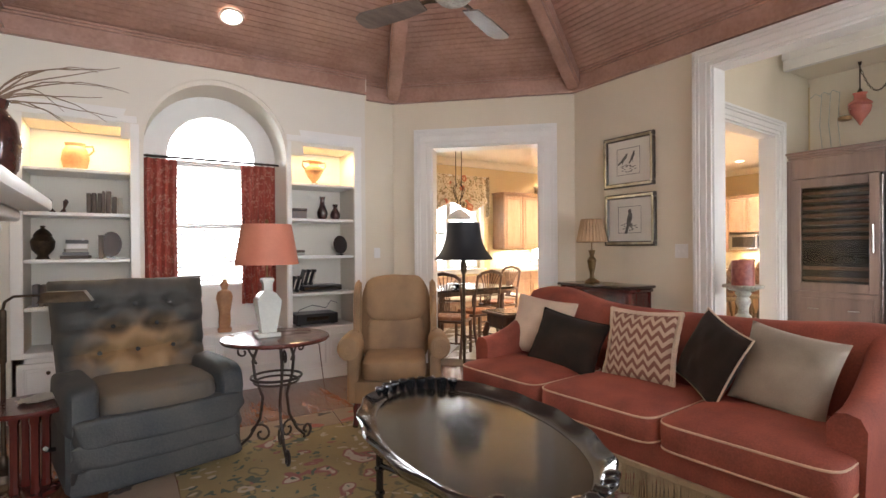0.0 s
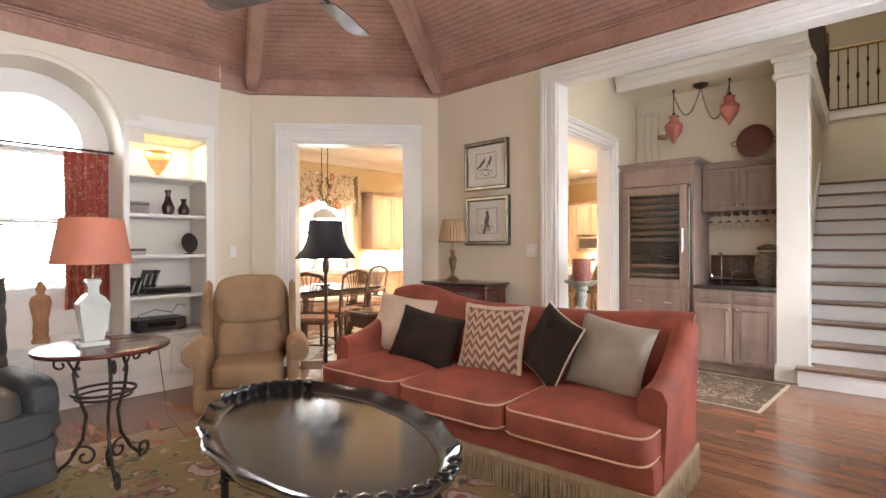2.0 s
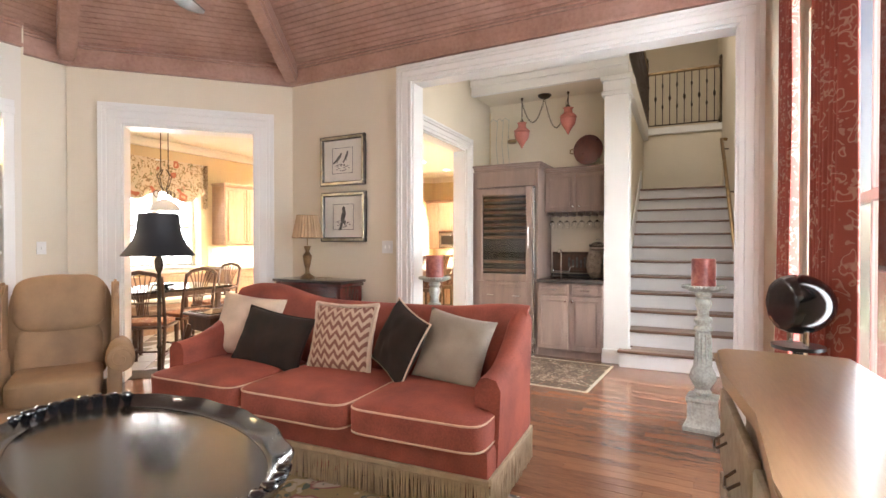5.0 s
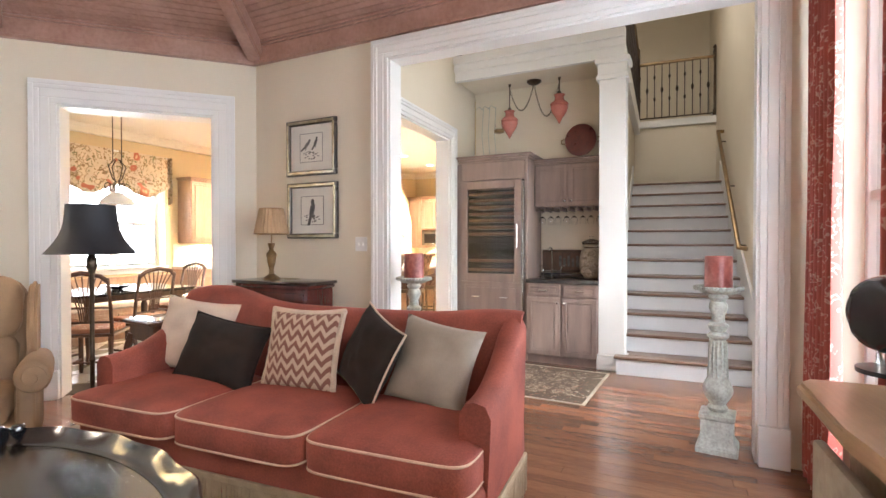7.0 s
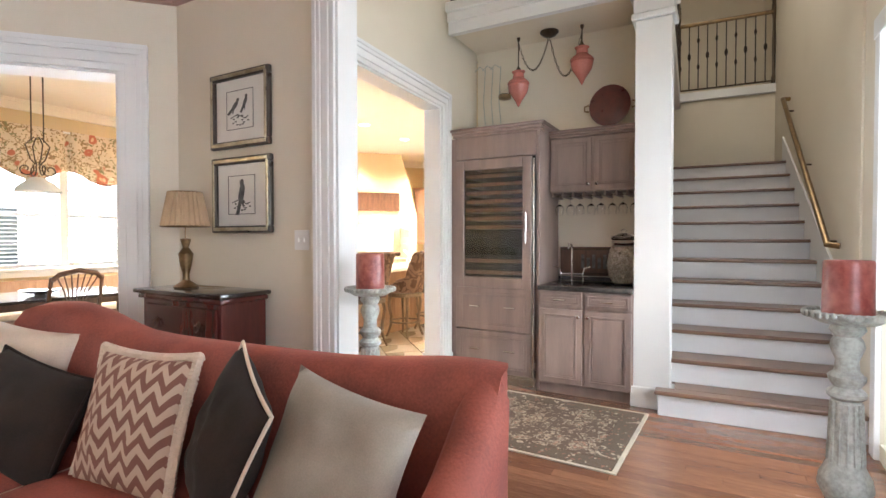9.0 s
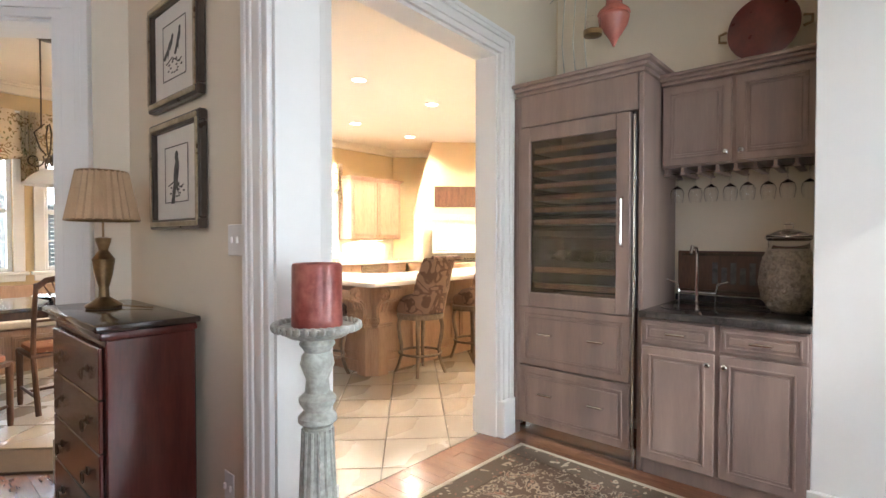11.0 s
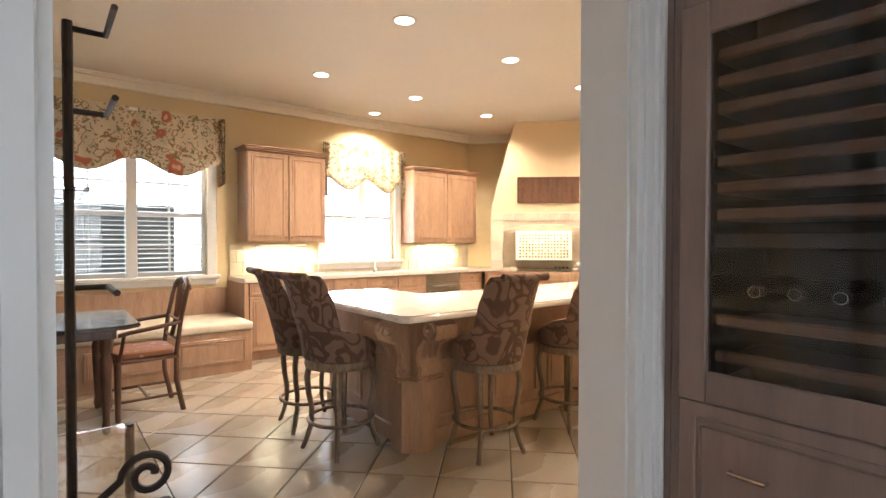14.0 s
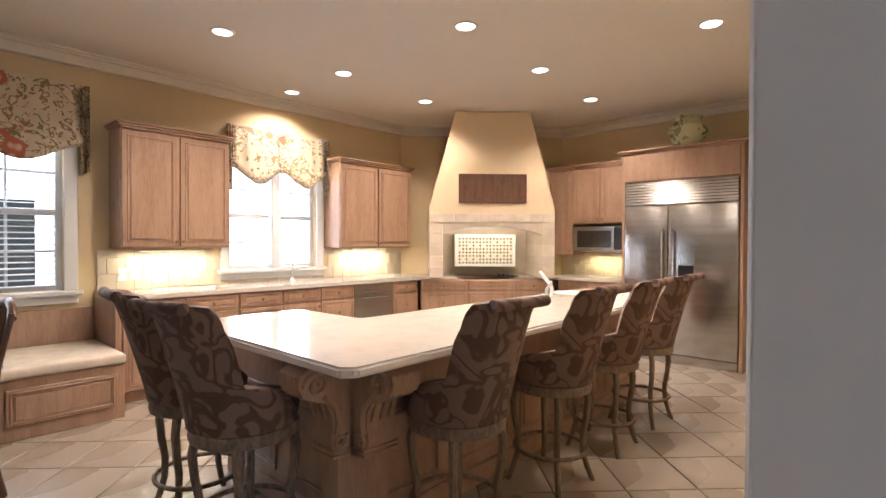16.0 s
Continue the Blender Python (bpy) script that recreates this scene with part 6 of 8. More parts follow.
# console chest by the side window
CM = pose(3.02, 0.29, 0, 0, 0, 4.5)
t = thing("console_chest", CM, "bombe chest with antiqued cream paint and a honey wood top", "chest of drawers")
bm = B()
prism(bm, [(-1.35, -0.36, 0.965), (-0.02, -0.36, 0.965), (0.0, -0.30, 0.965), (-0.03, -0.22, 0.965), (0.0, -0.12, 0.965), (0.0, -0.03, 0.965), (-0.04, 0.0, 0.965), (-0.35, 0.005, 0.965), (-0.68, -0.02, 0.965), (-1.0, 0.005, 0.965), (-1.35, 0.0, 0.965)], (0, 0, 0.035))
bmesh.ops.bevel(bm, geom=list(bm.edges), offset=0.01, segments=2, affect="EDGES")
part("top", bm, "consol", t, "honey-brown serpentine top")
bm = B()
prof = [(0.05, 0.12), (0.03, 0.25), (0.0, 0.45), (0.015, 0.65), (0.05, 0.8), (0.045, 0.94)]
rows = []
for i, z in prof:
    rows.append([bm.verts.new(p) for p in ((-1.33, -0.35, z), (-0.03 - i, -0.35, z), (-0.03 - i, -0.18, z), (-0.06 - i, -0.03 - i, z), (-1.33, -0.03 - i, z))])
for a, b in zip(rows, rows[1:]):
    for i in range(5):
        bm.faces.new((a[i], a[(i + 1) % 5], b[(i + 1) % 5], b[i]))
bm.faces.new(rows[0][::-1])
bm.faces.new(rows[-1])
part("body", bm, "consolb", t, angle=50)
for z in (0.18, 0.43, 0.68):
    for x in (-1.25, -0.66):
        d = bx("drawer", "consolb", t, x, x + 0.55, -0.035, -0.012, z, z + 0.22, bevel=0.008, seg=2)
        for hx in (0.15, 0.40):
            bm = B()
            tube(bm, [(x + hx - 0.035, -0.012, z + 0.12), (x + hx - 0.03, 0.012, z + 0.10), (x + hx, 0.016, z + 0.09), (x + hx + 0.03, 0.012, z + 0.10), (x + hx + 0.035, -0.012, z + 0.12)], 0.004, 6)
            part("handle", bm, "bronze", d, "dark bronze drop handle")
for x in (-1.28, -0.08):
    for y in (-0.32, -0.06):
        bm = B()
        tube(bm, [(x, y, 0.14), (x + 0.02, y + 0.015, 0.08), (x, y, 0.03), (x + 0.02, y + 0.02, 0.004)], 0.032, 10, 0.018)
        part("leg", bm, "consolb", t)
t = thing("speaker", pose(3.29, 0.03, 0, 0, 0, -62), "glossy black rounded speaker on a slim black floor stand", "speaker")
bm = B()
for v in puff(bm, 0, 0, 1.125, 0.23, 0.20, 0.205, 1.0, seg=36, rings=22):
    v.co.x = max(v.co.x, -0.06)
part("shell", bm, "black", t)
for y in (-0.04, 0.04):
    turned("foot", "chrome", t, [(0.01, 0.985), (0.01, 1.04)], (0.0, y, 0), 10)
turned("stand", "plastic", t, [(0.13, 0), (0.13, 0.015), (0.02, 0.03), (0.016, 0.96), (0.08, 0.972), (0.08, 0.984)], seg=24)
t = thing("television", pose(2.75, -0.19, 1.25, 0, 0, 0), "flat black television on the wall beside the curtain", "television")
bx("screen_case", "plastic", t, -0.62, 0.36, 0.0, 0.05, 0.0, 0.85, bevel=0.006)
bx("screen", "smoked", t, -0.60, 0.34, 0.051, 0.053, 0.02, 0.83, bevel=0)


def pedestal(m, label):
    t = thing("candle_stand", m, label, "candle stand", "tall candle stands")
    turned("plinth", "patina", t, [(0.165, 0), (0.165, 0.03), (0.145, 0.05), (0.13, 0.07), (0.127, 0.2), (0.142, 0.215), (0.142, 0.235), (0.10, 0.245)], seg=4, square=True)
    turned("column", "patina", t, [(0.05, 0.246), (0.06, 0.27), (0.045, 0.29), (0.07, 0.33), (0.088, 0.37), (0.082, 0.41), (0.058, 0.46), (0.05, 0.60), (0.045, 0.70), (0.062, 0.715), (0.062, 0.73), (0.042, 0.75), (0.058, 0.775), (0.06, 0.79), (0.04, 0.81), (0.036, 0.85), (0.055, 0.90), (0.05, 0.925), (0.04, 0.94), (0.058, 0.965), (0.05, 0.985)], seg=28)
    for i in range(14):
        a = 2 * math.pi * i / 14
        bm = B()
        tube(bm, [(0.056 * math.cos(a), 0.056 * math.sin(a), 0.465), (0.047 * math.cos(a), 0.047 * math.sin(a), 0.69)], 0.006, 5)
        part("flute", bm, "patina", t)
    turned("dish", "patina", t, [(0.05, 0.986), (0.09, 0.99), (0.125, 1.01), (0.14, 1.03), (0.132, 1.036), (0.13, 1.022), (0.02, 1.018)], seg=36)
    bm = B()
    for i in range(34):
        a = 2 * math.pi * i / 34
        m3 = Matrix.Translation((0.134 * math.cos(a), 0.134 * math.sin(a), 1.024)) @ Matrix.Rotation(a + 0.9, 4, "Z")
        puff(bm, 0, 0, 0, 0.033, 0.015, 0.028, 0.9, m=m3, seg=8, rings=6)
    part("rope_edge", bm, "patina", t, "carved rope edge")
    return t


def candle(m):
    t = thing("candle", m, "thick red pillar candle on a tall stand", "candle", "pillar candles")
    turned("wax", "candle", t, [(0.076, 0), (0.081, 0.005), (0.079, 0.198), (0.075, 0.205), (0.067, 0.202), (0.060, 0.193), (0.01, 0.19)], seg=32)
    bm = B()
    tube(bm, [(0, 0, 0.18), (0.002, 0, 0.197)], 0.0018, 5)
    part("wick", bm, "ink", t)
    return t


pedestal(pose(5.14, 2.495, 0, 0, 0, 8), "tall turned candle stand in chalky pale paint at the opening")
candle(pose(5.14, 2.495, 1.021))
pedestal(pose(5.25, 0.345, 0, 0, 0, -6), "tall turned candle stand in chalky pale paint at the opening")
candle(pose(5.25, 0.345, 1.021, 0, 0, 40))

# ---- hall and bar ----
BX = 6.99
t = thing("wine_cabinet", pose(BX + 0.04, 2.96, 0, 0, 0, -90), "tall pickled-oak cabinet with a glass-doored wine refrigerator", "wine refrigerator")
# local x 0..0.92 runs towards -y, local y into the wall
WW = 0.83
bx("side_panel", "cab", t, 0, 0.03, 0.0, 0.57, 0.09, 2.235)
bx("side_panel", "cab", t, WW - 0.03, WW, 0.0, 0.57, 0.0, 2.235)
bx("filler_panel", "cab", t, -0.065, -0.001, 0.004, 0.05, 0.0, 2.235)
bx("back_panel", "cab", t, 0.032, WW - 0.032, 0.55, 0.57, 0.09, 2.235, bevel=0)
bx("valance_board", "cab", t, 0.032, WW - 0.032, -0.002, 0.03, 2.03, 2.235)
for z, e in ((2.235, 0.012), (2.26, 0.03), (2.285, 0.05)):
    bx("cornice", "cab", t, -e * 0.3, WW + e, -e, 0.57, z + 0.001, z + 0.026, bevel=0.006, seg=2)
bx("toe_kick", "steel", t, 0.035, WW - 0.035, 0.06, 0.08, 0.0, 0.085, bevel=0, label="dull steel toe kick")
bx("hinge_strip", "black", t, WW - 0.062, WW - 0.034, -0.008, 0.0, 0.92, 2.02, bevel=0)
d = bx("glass_door_stile", "cab", t, 0.035, 0.115, -0.03, 0.0, 0.87, 2.02, bevel=0.004)
for a in ((WW - 0.145, WW - 0.065, 0.87, 2.02), (0.1155, WW - 0.1455, 1.93, 2.02), (0.1155, WW - 0.1455, 0.87, 0.96)):
    bx("door_rail", "cab", t, a[0], a[1], -0.03, 0.0, a[2], a[3], bevel=0.004)
bx("door_glass", "clear", t, 0.1155, WW - 0.1455, -0.014, -0.009, 0.961, 1.929, bevel=0, label="dark door glass")
bx("liner", "plastic", t, 0.1, WW - 0.12, 0.42, 0.44, 0.93, 1.96, bevel=0)
for a, b in ((0.10, 0.118), (WW - 0.148, WW - 0.13)):
    bx("liner_side", "steel", t, a, b, 0.003, 0.42, 0.93, 1.96, bevel=0, label="grey metal liner")
bx("divider", "plastic", t, 0.12, WW - 0.15, 0.003, 0.40, 1.315, 1.36)
for i in range(9):
    z = 1.395 + i * 0.077 if i < 7 else 0.985 + (i - 7) * 0.105
    bx("rack", "shelf_wood", t, 0.121, WW - 0.151, 0.015, 0.04, z, z + 0.034, bevel=0.006)
    bx("rack_rail", "plastic", t, 0.121, WW - 0.151, 0.036, 0.38, z + 0.002, z + 0.006, bevel=0)
for i in range(5):
    b = thing("wine_bottle", pose(BX + 0.12, 2.96 - 0.20 - i * 0.1, 1.19), "dark wine bottle lying on a refrigerator rack", "wine bottle", "wine bottles in the refrigerator")
    bm = B()
    lathe(bm, [(0.015, 0), (0.016, 0.07), (0.038, 0.12), (0.039, 0.28), (0.03, 0.29)], 16, Matrix.Rotation(math.pi / 2, 4, "Y"))
    part("body", bm, "black", b, "dark glass")
    bm = B()
    lathe(bm, [(0.0165, 0.0), (0.0175, 0.05)], 12, Matrix.Rotation(math.pi / 2, 4, "Y"))
    part("capsule", bm, "chrome", b, "silver foil capsule")
bm = B()
tube(bm, [(WW - 0.105, -0.03, 1.26), (WW - 0.105, -0.06, 1.27), (WW - 0.105, -0.06, 1.53), (WW - 0.105, -0.03, 1.54)], 0.006, 8)
part("handle", bm, "steel", t, "steel bar handle")
for z0, z1 in ((0.482, 0.868), (0.10, 0.478)):
    cupboard_front(t, 0.032, WW - 0.062, z0, z1, 0.0, "cab", [(0.23, (z0 + z1) / 2 + 0.02, "bar"), (0.57, (z0 + z1) / 2 + 0.02, "bar")])
bm = B()
tube(bm, [(WW - 0.048, -0.012, 0.0), (WW - 0.048, -0.012, 2.0)], 0.009, 8)
part("edge_trim", bm, "steel", t, "thin steel edge trim")

t = thing("base_cabinet", pose(BX, 2.125, 0, 0, 0, -90), "pickled grey oak bar base cabinet with two doors and drawers", "cabinet")
BW = 0.765
bx("carcase", "cab", t, 0, BW, 0.0, 0.62, 0.09, 0.873)
bx("toe_kick", "cab", t, 0.0, BW, 0.04, 0.6, 0.0, 0.088, bevel=0)
for i in range(2):
    a, b = i * BW / 2 + 0.008, (i + 1) * BW / 2 - 0.008
    cupboard_front(t, a, b, 0.735, 0.868, -0.001, "cab", [((a + b) / 2, 0.80, "bar")])
    cupboard_front(t, a, b, 0.10, 0.725, -0.001, "cab", [((b - 0.03) if i == 0 else (a + 0.03), 0.67, "chrome")])
t = thing("countertop", pose(BX, 2.125, 0, 0, 0, -90), "dark polished granite bar countertop with a small sink", "countertop")
bx("slab", "granite", t, 0.0, BW + 0.0, -0.035, 0.62, 0.875, 0.914, bevel=0.006, seg=2)
bx("splash", "granite", t, 0.0, BW, 0.60, 0.62, 0.916, 0.955, bevel=0.003)
turned("sink", "chrome", t, [(0.13, 0.9145), (0.145, 0.9165), (0.14, 0.918), (0.125, 0.9155), (0.03, 0.9152)], (0.18, 0.24, 0), 32, label="round bright steel sink rim")
t = thing("faucet", pose(BX + 0.46, 1.96, 0.915, 0, 0, -90), "chrome bridge faucet with two lever handles", "faucet")
bm = B()
tube(bm, [(0, 0, 0), (0, 0, 0.30), (0, -0.03, 0.34), (0, -0.10, 0.345), (0, -0.13, 0.30)], 0.010, 10)
part("spout", bm, "chrome", t)
bm = B()
tube(bm, [(-0.10, 0, 0), (-0.10, 0, 0.07), (0.10, 0, 0.07), (0.10, 0, 0)], 0.008, 8)
part("bridge", bm, "chrome", t)
for s in (-1, 1):
    bm = B()
    tube(bm, [(s * 0.10, 0, 0.07), (s * 0.11, 0, 0.12), (s * 0.17, -0.01, 0.14)], 0.008, 8, 0.005)
    part("lever", bm, "chrome", t)
t = thing("wall_plaque", pose(BX + 0.62, 2.115, 0.96, 0, 0, -90), "long dark carved wood sign leaning behind the faucet", "sign")
bx("board", "walnut", t, 0, 0.66, -0.002, 0.02, 0, 0.27, bevel=0.004)
for a in ((0.02, 0.64, 0.015, 0.03), (0.02, 0.64, 0.24, 0.255)):
    bx("edge_bead", "bronze", t, a[0], a[1], -0.008, -0.003, a[2], a[3])
for i in range(5):
    bx("bar", "ink", t, 0.2 + i * 0.05, 0.23 + i * 0.05, -0.005, -0.003, 0.07, 0.2 - (i % 2) * 0.03, bevel=0)
t = thing("storage_jar", pose(BX + 0.40, 1.50, 0.915) @ Matrix.Diagonal((0.93, 0.93, 1.05, 1)), "large clear glass jar filled with shells and corks", "jar")
turned("filling", "pistach", t, [(0.07, 0.012), (0.12, 0.08), (0.135, 0.16), (0.11, 0.27), (0.085, 0.31)], seg=28, label="pale filling of corks and shells")
turned("glass_body", "clear", t, [(0.08, 0.0), (0.13, 0.06), (0.15, 0.15), (0.135, 0.25), (0.10, 0.33), (0.10, 0.36), (0.115, 0.375)], seg=32)
turned("lid", "clear", t, [(0.115, 0.377), (0.11, 0.39), (0.06, 0.41), (0.02, 0.42), (0.025, 0.445), (0.01, 0.455)], seg=28)
bm = B()
for i in range(60):
    a, z = i * 2.4, 0.04 + 0.26 * (i / 60)
    r = 0.105 + 0.03 * math.sin(math.pi * (z / 0.33))
    puff(bm, (r - 0.006) * math.cos(a), (r - 0.006) * math.sin(a), z, 0.035, 0.03, 0.03, 0.9, seg=7, rings=5, warp=0.4, seed=i)
part("shell", bm, "pistach", t, kind="stuff")

t = thing("wall_cabinet", pose(7.31, 2.125, 0, 0, 0, -90), "pickled grey oak wall cabinet above the bar", "cabinet")
bx("carcase", "cab", t, 0, BW, 0.0, 0.33, 1.72, 2.20)
for i in range(2):
    a, b = i * BW / 2 + 0.008, (i + 1) * BW / 2 - 0.008
    cupboard_front(t, a, b, 1.725, 2.19, -0.001, "cab", [((b - 0.03) if i == 0 else (a + 0.03), 1.78, "chrome")])
for z, e in ((2.20, 0.01), (2.22, 0.03), (2.24, 0.045)):
    bx("cornice", "cab", t, 0.0, BW, -e - 0.02, 0.33, z + 0.001, z + 0.021, bevel=0.006, seg=2)
t = thing("glass_rack", pose(7.31, 2.125, 1.675, 0, 0, -90), "slotted oak rack for hanging stemware under the cabinet", "glass rack")
for i in range(9):
    bx("slat", "cab", t, 0.01 + i * 0.091, 0.045 + i * 0.091, 0.0, 0.28, 0.0, 0.012, bevel=0.003)
    bx("spacer", "cab", t, 0.018 + i * 0.091, 0.035 + i * 0.091, 0.0, 0.28, 0.0125, 0.043, bevel=0)
g = thing("wine_glass", pose(7.36, 2.05, 1.688, 180), "clear stemmed wine glass hanging upside down in the rack", "wine glass", "wine glasses in the rack")
turned("foot", "clear", g, [(0.033, 0.0), (0.033, 0.002), (0.006, 0.006)], seg=18)
turned("stem", "clear", g, [(0.004, 0.006), (0.003, 0.07)], seg=8)
turned("bowl", "clear", g, [(0.004, 0.071), (0.03, 0.09), (0.038, 0.115), (0.036, 0.14), (0.029, 0.17), (0.0285, 0.17), (0.035, 0.14), (0.036, 0.115), (0.028, 0.092), (0.002, 0.076)], seg=20)
for i in range(1, 8):
    copy_thing(g, pose(7.36 + 0.03 * (i % 2), 2.05 - i * 0.091, 1.688, 180, 0, i * 20))
t = thing("platter", pose(7.60, 1.65, 2.30), "large oval red-brown pottery platter leaning on the wall", "platter")
bm = B()
lathe(bm, [(0.08, 0.03), (0.11, 0.015), (0.155, 0.0), (0.16, 0.008), (0.115, 0.024), (0.08, 0.037)], 36, Matrix.Translation((-0.07, 0, 0.195)) @ Matrix.Rotation(radians(98), 4, "Y") @ Matrix.Rotation(math.pi, 4, "X") @ Matrix.Diagonal((1.2, 1.12, 1, 1)))
part("dish", bm, "platter", t)
for s in (-1, 1):
    bm = B()
    tube(bm, [(-0.06, s * 0.185, 0.22), (-0.06, s * 0.225, 0.21), (-0.06, s * 0.225, 0.17), (-0.06, s * 0.185, 0.16)], 0.008, 6)
    part("handle", bm, "brass", t)
# wirework candelabrum standing on the tall cabinet
t = thing("candelabrum", pose(7.30, 2.70, 2.312), "pale wire candelabrum with glass cups on the wine cabinet", "candelabrum")
for s in (-0.10, -0.02, 0.06):
    bm = B()
    tube(bm, [(0.02, s, 0.0), (0.0, s + 0.02, 0.3), (0.0, s, 0.62)], 0.004, 6)
    part("wire", bm, "patina", t)
    bm = B()
    tube(bm, [(0.0, s, 0.60), (-0.02, s + 0.05, 0.64), (-0.02, s + 0.1, 0.60)], 0.004, 6)
    part("arm", bm, "patina", t)
turned("cup", "brass", t, [(0.03, 0.30), (0.06, 0.31), (0.062, 0.34)], (0.0, -0.14, 0.0), 16)
turned("glass_cup", "clear", t, [(0.045, 0.345), (0.05, 0.42), (0.048, 0.42), (0.043, 0.35)], (0.0, -0.14, 0.0), 16)
bx("base", "patina", t, -0.04, 0.06, -0.16, 0.1, 0.0, 0.012)

# swagged pendant lanterns
t = thing("pendant_light", pose(7.433, 2.175, 3.218), "pair of pink glass swag lanterns on draped iron chain", "pendant light")
turned("canopy", "bronze", t, [(0.02, -0.05), (0.06, -0.035), (0.085, -0.012), (0.085, 0)], seg=24)
for s, y1 in ((1, 0.30), (-1, -0.30)):
    hook = Vector((0, y1, 0))
    bm = B()
    pts = []
    for i in range(25):
        f = i / 24
        pts.append(Vector((0, y1 * f, -0.03 - 1.15 * f * (1 - f) * (1.0 if s > 0 else 1.35) - 0.02 * f)))
    for i, p in enumerate(pts[:-1]):
        q = (p + pts[i + 1]) / 2
        dd = (pts[i + 1] - p)
        ln = dd.length / 2 + 0.004
        dd.normalize()
        sd = Vector((1, 0, 0)) if i % 2 else dd.cross(Vector((1, 0, 0)))
        tube(bm, [q + dd * ln * math.cos(a * math.pi / 4) + sd * 0.008 * math.sin(a * math.pi / 4) for a in range(8)], 0.0028, 5, closed=True)
    part("chain", bm, "bronze", t)
    turned("hook", "bronze", t, [(0.003, -0.035), (0.012, -0.03), (0.018, 0)], (0, y1, 0), 12)
    zt = -0.32 if s > 0 else -0.20
    bm = B()
    tube(bm, [(0, y1, -0.03), (0, y1, zt)], 0.006, 6)
    part("drop_chain", bm, "bronze", t)
    gl = turned("lantern", "pinkglass", t, [(0.006, zt - 0.33), (0.03, zt - 0.28), (0.085, zt - 0.20), (0.10, zt - 0.14), (0.092, zt - 0.12), (0.105, zt - 0.115), (0.10, zt - 0.10), (0.055, zt - 0.06), (0.05, zt - 0.02), (0.065, zt), (0.02, zt + 0.005)], (0, y1, 0), 24, label="pink ribbed glass lantern")
    turned("cap", "bronze", gl, [(0.028, zt + 0.006), (0.02, zt + 0.03), (0.008, zt + 0.05)], (0, y1, 0), 16)

# hall rug
t = thing("rug", pose(6.31, 2.03, 0, 0, 0, -2), "small flowered wool rug in front of the bar", "rug")
bx("field", "rug_hall", t, -0.39, 0.39, -0.62, 0.66, 0.001, 0.010, bevel=0.002)
for a in ((-0.53, -0.392, -0.76, 0.80), (0.392, 0.53, -0.76, 0.80), (-0.3915, 0.3915, 0.662, 0.80), (-0.3915, 0.3915, -0.76, -0.622)):
    bx("border", "rug_hall_border", t, *a, 0.001, 0.010, bevel=0.002)
for a in ((-0.56, -0.532, -0.79, 0.83), (0.532, 0.56, -0.79, 0.83), (-0.5315, 0.5315, 0.802, 0.83), (-0.5315, 0.5315, -0.79, -0.762)):
    bx("binding", "rug_edge", t, *a, 0.001, 0.009, bevel=0.002)

# stair rail on the wall
t = thing("handrail", STAIR, "brass-brown wall handrail rising along the stairs", "handrail")
bm = B()
p0, p1 = Vector((7.55, 0.03, 1.26)), Vector((9.75, 0.03, 2.90))
tube(bm, [p0 + Vector((-0.03, -0.07, -0.01)), p0, p0.lerp(p1, 0.5), p1, p1 + Vector((0.03, -0.07, 0.0))], 0.024, 10)
part("rail", bm, "brass", t)
for f in (0.06, 0.5, 0.94):
    p = p0.lerp(p1, f)
    bm = B()
    tube(bm, [p + Vector((0, 0, -0.02)), p + Vector((0, -0.02, -0.07)), p + Vector((0, -0.085, -0.075))], 0.009, 8)
    part("bracket", bm, "bronze", t)


def balustrade(m, length, label, height=1.02, gap=0.115):
    t = thing("balustrade", m, label, "railing")
    bm = B()
    tube(bm, [(0, 0, height), (length, 0, height)], 0.028, 10)
    part("handrail", bm, "brass", t, "brown wooden handrail")
    bx("bottom_rail", "bronze", t, 0, length, -0.012, 0.012, 0.05, 0.07)
    for x in (0.02, length - 0.02):
        turned("newel", "bronze", t, [(0.03, 0), (0.03, 0.1), (0.018, 0.14), (0.022, 0.5), (0.018, 0.9), (0.03, 1.0), (0.03, 1.1), (0.02, 1.12), (0.032, 1.15), (0.01, 1.19)], (x, 0, 0), 12)
    k = int(length / gap)
    for i in range(1, k):
        x = length * i / k
        bm = B()
        tube(bm, [(x, 0, 0.07), (x, 0, height)], 0.008, 6)
        if i % 2:
            lathe(bm, [(0.006, 0.48), (0.022, 0.52), (0.022, 0.56), (0.006, 0.60)], 8, Matrix.Translation((x, 0, 0)))
        else:
            for zz in (0.34, 0.72):
                lathe(bm, [(0.006, zz), (0.018, zz + 0.03), (0.018, zz + 0.06), (0.006, zz + 0.09)], 8, Matrix.Translation((x, 0, 0)))
        part("baluster", bm, "iron", t)
    return t


balustrade(STAIR @ pose(11.1, 1.36, 3.42, 0, 0, -90), 1.42, "wrought-iron balustrade with wood rail above the landing", 1.0)
balustrade(pose(6.97, 1.20, 3.47, 0, 0, 90), 1.75, "dark wrought-iron balustrade along the gallery above the bar", 1.0)
balustrade(STAIR @ pose(7.05, 1.14, 3.47, 0, 0, 0), 3.9, "dark wrought-iron balustrade along the stair opening", 1.0)
bm = B()
box(bm, 7.07, 11.0, 1.12, 1.345, 3.2, 3.455)
structure("upper_floor_edge", bm, "trim").matrix_basis = STAIR

# ---- kitchen ----
KY, KF = 8.38, 0.33


